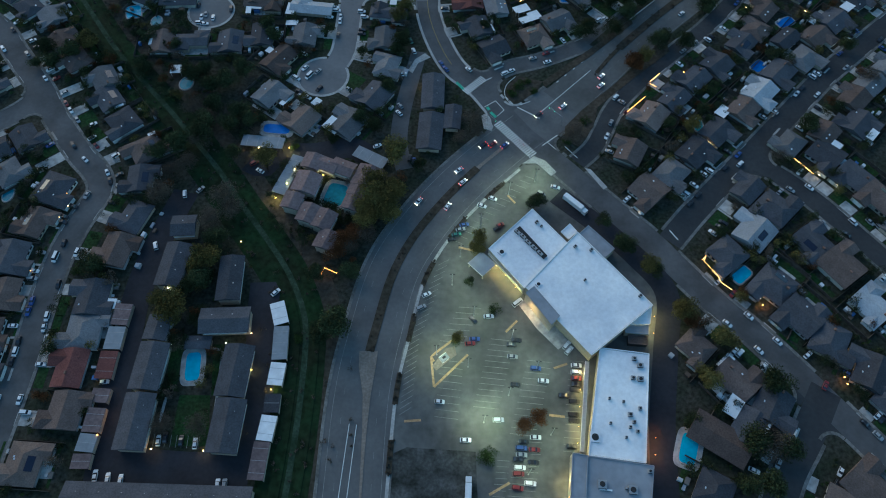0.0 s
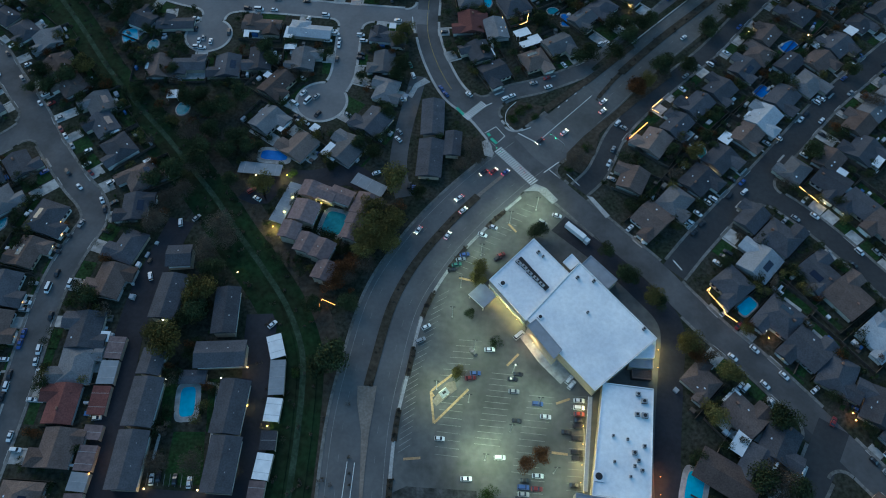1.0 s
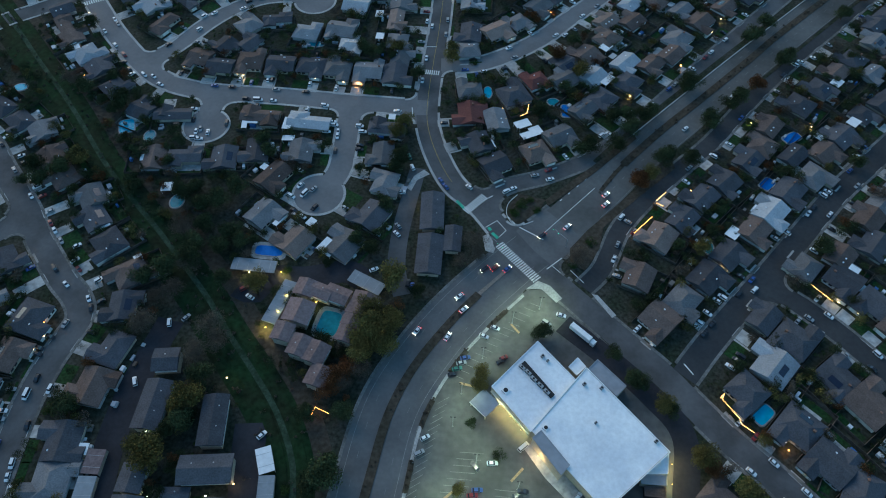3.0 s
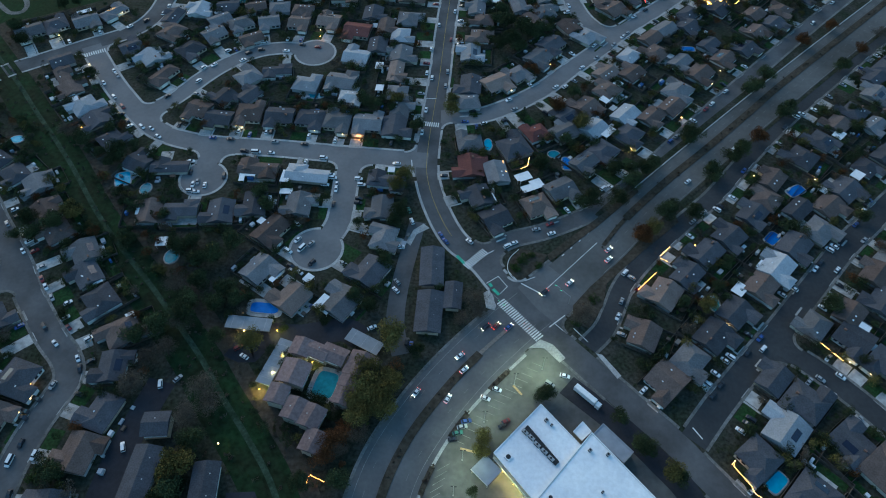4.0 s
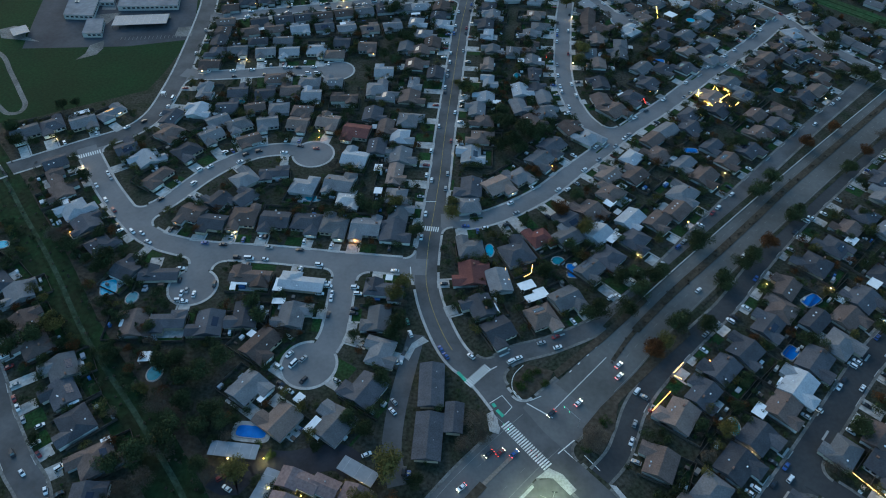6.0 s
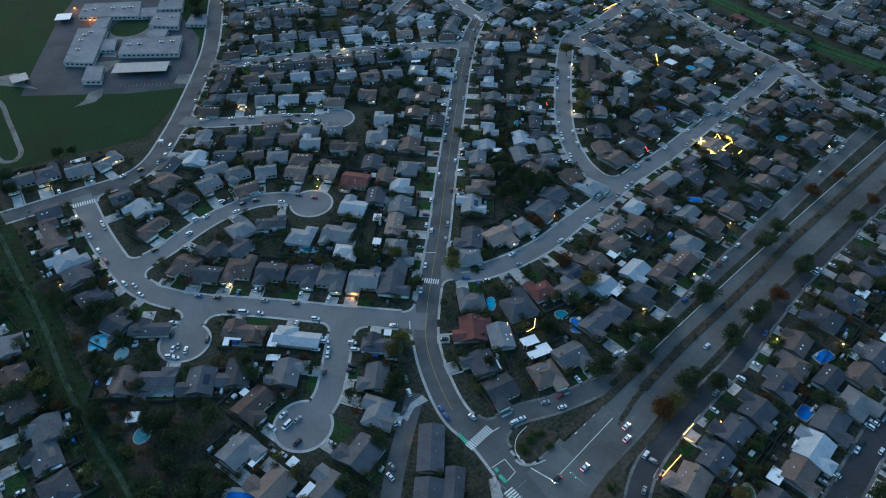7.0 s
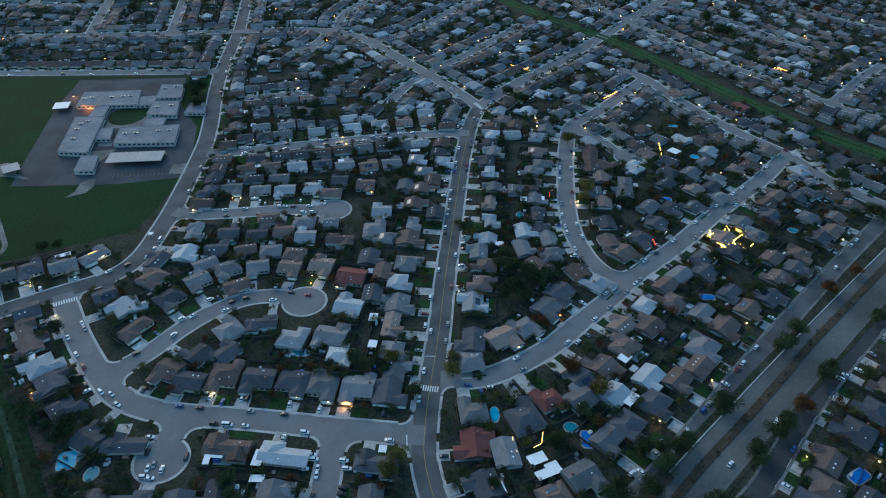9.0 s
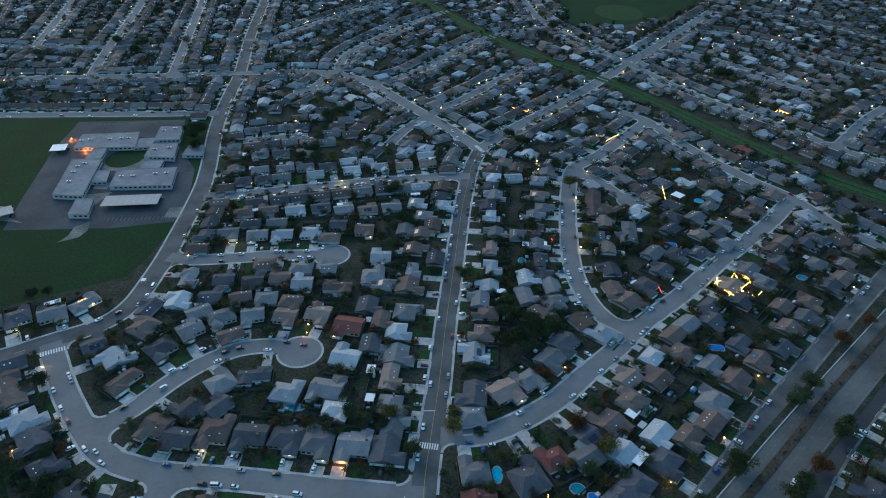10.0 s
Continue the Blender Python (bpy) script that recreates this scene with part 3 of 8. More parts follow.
faded = Buf()
for off in (11.6, -11.6):
    dashes(faded, boulevard[:-9], off, 0.2, 3, 0, 0.055)
for off in (7.5, -7.5):
    dashes(faded, boulevard[:-9], off, 0.1, 3.0, 9.0, 0.056)
for off in (7.6, -3.4):
    dashes(faded, east[8:], off, 0.1, 3.0, 9.0, 0.056)
dashes(faded, east[5:], -10.9, 0.12, 3.0, 0, 0.058)
setting("road_faded_lines", faded, "faded lane lines", "road marking", PAINT_OLD)
dashes(lines, east[3:24], 11.2, 0.45, 1.6, 2.4, 0.06)
north_edge, verges = Buf(), Buf()
band(north_edge, east[24:], 11.75, 12.35, -0.05, 0.35)
setting("pavement_boulevard_edge", north_edge, "low pale concrete edge beside the boulevard", "kerb", CONCRETE)
band(verges, east[14:], 12.4, 16.2, -0.05, 0.2)
band(verges, east[22:], -14.0, -11.8, -0.05, 0.2)
setting("ground_verges", verges, "dark planted verges along the boulevard", "verge", SOIL)

band(lines, smooth([(-65.0, -189.4), (-64.6, -155.8)], 1.0), -0.15, 0.15, 0.05, 0.15)
band(lines, smooth([(-61.6, -189.2), (-61.5, -156.0)], 1.0), -0.15, 0.15, 0.05, 0.15)
band(lines, smooth([(2.6, 21.1), (14.8, 14.2)], 1.0), -0.25, 0.25, 0.05, 0.15)
band(lines, smooth([(15.7, 18.9), (43.2, 50.8)], 1.0), -0.15, 0.15, 0.05, 0.15)
band(lines, smooth([(-18.3, -23.5), (-5.7, -8.5)], 1.0), -0.2, 0.2, 0.05, 0.15)
band(lines, smooth([(16.3, -3.9), (24.1, 3.4)], 1.0), -0.25, 0.25, 0.05, 0.15)
band(lines, smooth([(18.7, -1.5), (24.5, -7.0)], 1.0), -0.15, 0.15, 0.05, 0.15)
band(lines, smooth([(28.1, -3.8), (34.4, -10.7)], 1.0), -0.15, 0.15, 0.05, 0.15)
band(lines, smooth([(-15.1, 19.8), (-9.2, 24.6)], 1.0), -0.15, 0.15, 0.05, 0.15)
band(lines, smooth([(-9.2, 24.6), (-4.4, 18.6)], 1.0), -0.15, 0.15, 0.05, 0.15)
band(lines, smooth([(-4.4, 18.6), (-7.9, 14.0)], 1.0), -0.15, 0.15, 0.05, 0.15)
band(lines, smooth([(-16.5, 37.9), (-11.9, 41.2)], 1.0), -0.2, 0.2, 0.05, 0.15)
band(lines, smooth([(-61.7, 105.2), (-60.7, 98.6)], 1.0), -0.25, 0.25, 0.05, 0.15)
band(lines, smooth([(-59.1, 160.9), (-51.3, 161.5)], 1.0), -0.2, 0.2, 0.05, 0.15)
band(lines, smooth([(78.1, -51.1), (81.7, -56.2)], 1.0), -0.25, 0.25, 0.05, 0.15)
band(lines, smooth([(-3.7, 27.8), (0.4, 22.9)], 1.0), -0.2, 0.2, 0.05, 0.15)
band(lines, smooth([(9.6, 25.6), (2.6, 22.3), (-2.1, 24.7), (-4.4, 30.2), (-3.3, 36.9), (1.3, 43.0)], 1.0), -0.15, 0.15, 0.05, 0.15)
setting("road_markings", lines, "white lane lines and stop bars", "road marking", PAINT)
yellow = Buf()
band(yellow, STREETS["north_street"][2][20:], -0.08, 0.08, 0.09, 0.143)
setting("road_centre_lines", yellow, "dull yellow centre lines", "road marking", YELLOW)


def crosswalk(a, b, width, stripes, label):
    """A zebra crossing from a to b, stripe by stripe."""
    a, b = Vector(a), Vector(b)
    ob = thing("road_crosswalk", a.x, a.y, 0.156, math.degrees(math.atan2((b - a).y, (b - a).x)), label, "crosswalk", kind="structure")
    gap = (b - a).length / stripes
    me = Buf().box(0, gap * 0.55, -width / 2, width / 2, -0.01, 0.01).mesh("stripe", PAINT)
    for i in range(stripes):
        part("stripe", me, ob, m=pose(gap * i, 0, 0))


crosswalk((-7.8, 9.4), (11.9, -11.2), 5, 22, "white zebra crossing on the asphalt")
crosswalk((-26.1, 29.4), (-16.0, 40.9), 4.5, 13, "white zebra crossing on the asphalt")
crosswalk((-57.7, 137.2), (-47.3, 136.5), 4, 8, "white zebra crossing on the asphalt")
crosswalk((-291.0, 186.6), (-278.6, 194.2), 4, 10, "white zebra crossing on the asphalt")
crosswalk((-39.3, 506.5), (-31.3, 492.1), 4, 9, "white zebra crossing on the asphalt")
bike = Buf()
band(bike, smooth([(-31.2, 36.4), (-26.5, 31.0)], 1.0), -0.8, 0.8, 0.05, 0.157)
band(bike, smooth([(-11.6, 16.5), (-8.5, 13.2)], 1.0), -0.8, 0.8, 0.05, 0.157)
band(bike, smooth([(-13.6, 19.9), (-12.3, 18.0)], 1.0), -0.8, 0.8, 0.05, 0.157)
setting("road_bike_lane", bike, "bright green bike lane patches", "road marking", GREEN)
islands = Buf()
islands.prism([(-3.9, 33.5), (2.2, 43.5), (16.3, 40.4), (13.2, 33.2), (2.5, 23.1), (-2.1, 25.5)], -0.05, 0.28)
islands.prism([(28.3, 9.4), (37.7, 21.7), (47.1, 28.4), (43.4, 10.5), (35.5, -3.3), (28.2, -0.1)], -0.05, 0.20)
islands.prism([(37.7, 21.7), (70.5, 57.1), (87.8, 73.8), (88.9, 68.5), (66.6, 46.2), (46.3, 24.3)], -0.05, 0.22)
islands.prism([(16.3, 40.4), (42.2, 65.9), (67.9, 92.9), (69.4, 89.7), (43.6, 61.6), (17.9, 36.4)], -0.05, 0.24)
setting("ground_islands", islands, "bare brown planting islands beside the boulevard", "planting island", DIRT)
corners = Buf()
corners.prism([(-16.4, 13.8), (-13.4, 16.0), (-9.8, 6.6), (-10.6, 3.8), (-14.8, 5.0)], -0.05, 0.17)
corners.prism([(6.1, -16.3), (11.9, -11.2), (17.8, -13.7), (23.5, -20.4), (20.6, -23.1), (13.4, -15.8)], -0.05, 0.17)
corners.prism([(38.0, -16.9), (40.9, -17.4), (49.0, -27.9), (47.0, -29.5)], -0.05, 0.17)
corners.prism([(-58.8, 43.2), (-55.5, 52.0), (-50.4, 56.8), (-47.0, 54.0), (-53.6, 49.1), (-56.1, 41.3)], -0.05, 0.17)
setting("pavement_corners", corners, "pale concrete street corners", "pavement", CONCRETE)
# ---------------------------------------------------------------- shopping centre ground
lot = Buf().prism([(-48.0, -188.2), (-48.3, -143.7), (-45.0, -117.7), (-39.7, -85.5), (-27.6, -58.8), (-12.5, -37.9), (6.2, -17.1), (14.9, -15.7), (27.7, -27.1), (49.5, -49.0), (62.1, -65.4), (76.5, -83.8), (68.7, -180.0)], -0.05, 0.024)
setting("ground_parking_lot", lot, "large worn asphalt parking lot", "parking lot", ASPHALT_LOT)
patch = Buf().prism([(-46.3, -167.3), (-39.6, -163.8), (-11.2, -163.6), (-9.2, -185.5), (-46.7, -188.1)], -0.05, 0.032)
setting("ground_vacant_patch", patch, "patched dark vacant ground", "ground", PATCHED)
lot_edge = smooth([(-45.8, -188.1), (-46.4, -143.6), (-43.5, -117.6), (-38.6, -86.3), (-26.7, -60.0), (-11.9, -39.2), (4.7, -20.0)])
lot_kerb, beds = Buf(), Buf()
band(lot_kerb, lot_edge, -0.7, 0.7, -0.05, 0.16)
for i in range(4, len(lot_edge) - 6, 9):
    band(beds, lot_edge[i:i + 5], -1.3, 1.1, -0.05, 0.22)
setting("ground_planting_beds", beds, "dark planting beds along the lot edge", "planting bed", DIRT)
setting("pavement_lot_edge", lot_kerb, "pale kerbed edge of the parking lot", "pavement", CONCRETE)

stalls = Buf()


def stall_row(a, b, count, reach, spread, turn, buf=stalls):
    """Painted stall lines set along the line a-b, each reaching to both sides."""
    a, b = Vector(a), Vector(b)
    d = Vector((math.cos(radians(turn)), math.sin(radians(turn))))
    n = Vector((-d.y, d.x)) * 0.09
    for i in range(count):
        p = a + (b - a) * i / (count - 1)
        p0, p1 = p - d * reach, p + d * spread
        buf.prism([tuple(q) for q in (p0 - n, p1 - n, p1 + n, p0 + n)], 0.02, 0.05)


stall_row((-16.8, -99.2), (-24.0, -116.2), 7, 5.2, 5.2, 0.0)
stall_row((-1.4, -113.8), (-7.7, -145.0), 13, 5.4, 5.4, -1.9)
stall_row((15.0, -122.7), (8.0, -155.3), 13, 5.4, 5.4, -1.9)
stall_row((11.1, -155.6), (7.7, -180.0), 11, 5.4, 5.4, 0.0)
stall_row((31.4, -121.5), (28.3, -160.8), 15, 3.5, 3, 0.0)
stall_row((-2.2, -166.4), (-4.0, -183.0), 8, 0, 5, 0.0)
stall_row((-44.2, -150.7), (-43.4, -119.5), 13, 0, 6, 36.5)
stall_row((-42.4, -116.2), (-33.0, -78.4), 13, 0, 6, 34.2)
stall_row((-27.3, -64.1), (7.7, -24.0), 15, 0, 5.5, -20.4)
stall_row((-23.4, -125.4), (-24.2, -150.5), 9, 5, 5, -2.9)
stall_row((-169.4, -88.3), (-171.0, -110.3), 9, 0, 5, 47.7)
stall_row((-167.0, -187.6), (-144.2, -186.9), 9, 0, 5, 97.8)
stall_row((-144.1, -170.8), (-125.3, -170.6), 9, 0, 5, 95.3)
stall_row((-115.0, -184.4), (-103.6, -184.0), 5, 0, 5, 92.2)
stall_row((-324.2, 338.6), (-277.3, 346.3), 16, 0, 5, 98.4)
stall_row((-421.2, 517.8), (-367.4, 529.0), 22, 0, 5, 102.7)
setting("road_stall_lines", stalls, "thin pale parking stall lines", "road marking", PAINT_OLD)
edge = Buf()
band(edge, smooth([(-31.3, -126.0), (-32.7, -124.0), (-24.0, -115.7)], 2.0), -0.5, 0.5, -0.02, 0.12)
band(edge, smooth([(-32.7, -124.0), (-30.4, -137.5)], 2.0), -0.5, 0.5, -0.02, 0.12)
band(edge, smooth([(-30.4, -137.5), (-16.6, -121.8)], 2.0), -0.5, 0.5, -0.02, 0.12)
band(edge, smooth([(-0.2, -109.9), (4.8, -104.1)], 2.0), -0.5, 0.5, -0.02, 0.12)
band(edge, smooth([(21.2, -125.4), (27.1, -122.9)], 2.0), -0.5, 0.5, -0.02, 0.12)
band(edge, smooth([(19.1, -146.2), (25.7, -146.5)], 2.0), -0.5, 0.5, -0.02, 0.12)
band(edge, smooth([(-23.8, -68.0), (-16.6, -69.3)], 2.0), -0.5, 0.5, -0.02, 0.12)
band(edge, smooth([(-1.2, -36.4), (2.8, -40.8)], 2.0), -0.5, 0.5, -0.02, 0.12)
band(edge, smooth([(-5.0, -180.1), (3.0, -174.9)], 2.0), -0.5, 0.5, -0.02, 0.12)
band(edge, smooth([(-41.8, -153.2), (-34.8, -152.2)], 2.0), -0.5, 0.5, -0.02, 0.12)
setting("trim_lot_islands", edge, "orange-tan painted islands of the parking lot", "kerb", TERRACOTTA)
# ---------------------------------------------------------------- school grounds
field = Buf().prism([(-803.6, 491.1), (-307.6, 548.3), (-291.5, 476.9), (-273.8, 391.3), (-268.6, 338.5), (-271.4, 293.3), (-275.4, 268.3), (-298.6, 254.4), (-341.7, 227.8), (-474.6, 165.7)], -0.05, 0.012)
setting("ground_school_field", field, "broad mown school field", "grass", FIELD)
court = Buf()
court.prism([(-138.5, -148.9), (-125.5, -148.0), (-121.4, -169.2), (-137.2, -170.3)], -0.05, 0.04)
court.prism([(-148.9, -126.6), (-142.6, -126.1), (-140.6, -146.6), (-144.4, -146.9)], -0.05, 0.04)
court.prism([(-129.4, -125.2), (-125.2, -124.8), (-123.6, -147.9), (-125.0, -148.0)], -0.05, 0.04)
foot = Buf()
band(foot, smooth([(-124.8, -127.2), (-122.6, -146.7), (-120.9, -169.3)]), -0.6, 0.6, -0.05, 0.075)
band(foot, smooth([(-144.0, -150.1), (-144.0, -161.0)]), -0.6, 0.6, -0.05, 0.075)
band(foot, smooth([(-146.6, -125.7), (-123.2, -127.6)]), -0.6, 0.6, -0.05, 0.075)
band(foot, smooth([(-165.4, -141.3), (-158.1, -141.3)]), -0.6, 0.6, -0.05, 0.075)
setting("pavement_court_paths", foot, "narrow concrete footpaths between the apartment rows", "path", CONCRETE)
setting("ground_courtyard_lawn", court, "dark green courtyard lawn", "lawn", LAWN)
yard_asphalt = Buf().prism([(-396.8, 318.5), (-411.3, 368.7), (-435.5, 459.2), (-445.1, 524.1), (-340.6, 540.5), (-320.1, 474.1), (-289.3, 432.0), (-276.7, 386.1), (-271.5, 343.4), (-315.1, 329.2)], -0.05, 0.022)
setting("ground_school_yard", yard_asphalt, "dark asphalt school yard", "asphalt", ASPHALT_YARD)
oval = Buf()
c = Vector((-361.0, 449.4))
oval.prism([(c.x + 17 * math.cos(a * 0.1745), c.y + 21 * math.sin(a * 0.1745)) for a in range(36)], -0.05, 0.065)
setting("ground_school_oval", oval, "oval school lawn", "lawn", FIELD)
walkway = Buf()
band(walkway, smooth([(-447.2, 325.6), (-410.3, 309.3), (-387.9, 283.4), (-364.5, 254.2), (-355.7, 242.4), (-354.9, 233.2), (-361.0, 230.5), (-369.8, 235.5), (-399.1, 262.6)]), -1.8, 1.8, -0.05, 0.05)
walkway.prism([(-332.8, 324.3), (-334.3, 314.5), (-347.0, 305.4), (-343.6, 315.2), (-345.2, 328.2), (-337.3, 337.4)], -0.05, 0.05)
walkway.prism([(-388.1, 330.2), (-404.0, 337.4), (-408.5, 352.1), (-421.3, 353.7), (-430.9, 346.5), (-422.1, 333.1)], -0.05, 0.05)
walkway.prism([(-282.8, 348.4), (-284.4, 363.5), (-272.4, 366.5), (-268.6, 349.7)], -0.05, 0.05)
walkway.prism([(-363.1, 378.1), (-342.1, 384.9), (-346.8, 360.6), (-359.4, 353.0)], -0.05, 0.05)
walkway.prism([(-371.5, 424.2), (-377.6, 452.6), (-374.5, 468.8), (-356.0, 470.6), (-338.3, 452.8), (-333.7, 430.0), (-347.6, 423.1), (-363.0, 422.8)], -0.05, 0.05)
walkway.prism([(-360.9, 388.2), (-365.0, 401.1), (-353.0, 402.2), (-349.1, 389.3)], -0.05, 0.05)
setting("pavement_school_paths", walkway, "weathered concrete school paths", "path", CONCRETE_OLD)
park = Buf().prism([(86.3, 1370.1), (72.6, 1002.9), (95.0, 912.3), (174.0, 951.0), (300.4, 1064.7), (416.2, 1414.8)], -0.05, 0.02)
setting("ground_park", park, "far park lawn", "grass", FIELD)
diamond = Buf()
c = Vector((172.0, 1024.9))
diamond.prism([(c.x + 38 * math.cos(a * 0.1745), c.y + 48 * math.sin(a * 0.1745)) for a in range(36)], -0.05, 0.04)
setting("ground_park_oval", diamond, "far oval of paler grass", "grass", LAWN)
# ---------------------------------------------------------------- houses
HOUSE_SPOTS = [*POOL_SPOTS, (-205.0, 108.0, 9.0)]


@functools.lru_cache(None)
def box_mesh(name, l, w, h, material):
    return Buf().box(-l / 2, l / 2, -w / 2, w / 2, 0, h).mesh(name, material)


def roof_buf(l, w, z, rise, hip, over=0.55, thick=0.22):
    """A pitched roof with its ridge along x and its eaves at z; hip: how far the ends slope in."""
    a, b, h = l / 2 + over, w / 2 + over, max(0.0, min(hip, l / 2 - 0.4))
    rx = a - h
    top = [(-a, -b, z), (a, -b, z), (a, b, z), (-a, b, z), (-rx, 0, z + rise), (rx, 0, z + rise)]
    low = [(x, y, zz - thick) for x, y, zz in top[:4]]
    f = [(0, 1, 5, 4), (2, 3, 4, 5), (1, 2, 5), (3, 0, 4), (6, 7, 1, 0), (7, 8, 2, 1), (8, 9, 3, 2), (9, 6, 0, 3), (9, 8, 7, 6)]
    return Buf().add(top + low, f)


@functools.lru_cache(None)
def roof_mesh(l, w, z, rise, hip, material):
    return roof_buf(l, w, z, rise, hip).mesh("roof", material)


def plan_house(x, y, l, w, turned=False):
    """Turn the house to its street: its front looks along local +y."""
    d, to, along = street_by(x, y)
    turn = math.degrees(math.atan2(along[1], along[0]))
    a = radians(turn)
    if -math.sin(a) * to[0] + math.cos(a) * to[1] < 0:
        turn += 180
    if turned:
        turn += 90
    return turn, d


COLOUR_WORDS = {"g": "grey shingle", "d": "charcoal shingle", "b": "brown shingle", "t": "tan shingle", "l": "pale grey shingle", "r": "red tile", "w": "white gravel", "p": "weathered"}
rng = random.Random(7)
drives, lawns, fences, paths, sheds = Buf(), Buf(), Buf(), Buf(), Buf()


def yard(x, y, turn, l, w, d, wing_x, lawn=True):
    """Drive, front lawn and side fences of one lot."""
    m = pose(x, y, 0, 0, 0, turn)
    reach = w / 2 + 2.0
    end = w / 2 + max(3.0, d - w / 2 + 0.3)
    lay = lambda buf, x0, x1, y0, y1, z: buf.prism([tuple((m @ Vector((px, py, 0)))[:2]) for px, py in ((x0, y0), (x1, y0), (x1, y1), (x0, y1))], -0.05, z)
    if 4 < d < 30:
        lay(drives, wing_x - 2.7, wing_x + 2.7 + rng.uniform(0, 2.0), reach, end, 0.07 + rng.uniform(0, 0.01))
        s = -1 if wing_x > 0 else 1
        x0, x1 = sorted((wing_x + s * 3.6, s * (l / 2 + 0.5)))
        if lawn and rng.random() < 0.62 and x1 - x0 > 3:
            lay(lawns, x0, x1, w / 2 + 0.8, max(end - 2.2, w / 2 + 2), 0.06)
        if rng.random() < 0.5:
            lay(paths, wing_x + s * 3.0, wing_x + s * 4.0, w / 2, end - 1.5, 0.075)
    back = -w / 2 - rng.uniform(6, 9)
    if rng.random() < 0.3:
        lay(drives, -4 + rng.uniform(-2, 2), 4, -w / 2 - 4.0, -w / 2 + 0.5, 0.055)
    if rng.random() < 0.35:
        lay(lawns, -l / 2, l / 2, back + 1, -w / 2 - 3.8, 0.05)
    for k in range(rng.choice((1, 2, 2, 3, 4))):
        sx0, sy0, sw = rng.uniform(-l / 2, l / 2 - 2), back + rng.uniform(0.5, 5.0), rng.uniform(0.8, 3.4)
        lay(sheds, sx0, sx0 + sw, sy0, sy0 + rng.uniform(1.0, 2.2), rng.uniform(0.5, 2.2))
    for sx in (-1, 1):
        c = [m @ Vector((sx * (l / 2 + 1.3) + o, yy, 0)) for o, yy in ((-0.06, back), (0.06, back), (0.06, w / 2 - 2), (-0.06, w / 2 - 2))]
        mid = (c[0] + c[2]) / 2
        if clear_of_streets(mid.x, mid.y, w / 2 + 2):
            fences.prism([tuple(q[:2]) for q in c], 0, 1.8)
    c = [m @ Vector((xx, yy, 0)) for xx, yy in ((-l / 2 - 1.3, back), (l / 2 + 1.3, back), (l / 2 + 1.3, back + 0.12), (-l / 2 - 1.3, back + 0.12))]
    mid = (c[0] + c[2]) / 2
    if clear_of_streets(mid.x, mid.y, l / 2 + 1):
        fences.prism([tuple(q[:2]) for q in c], 0, 1.8)


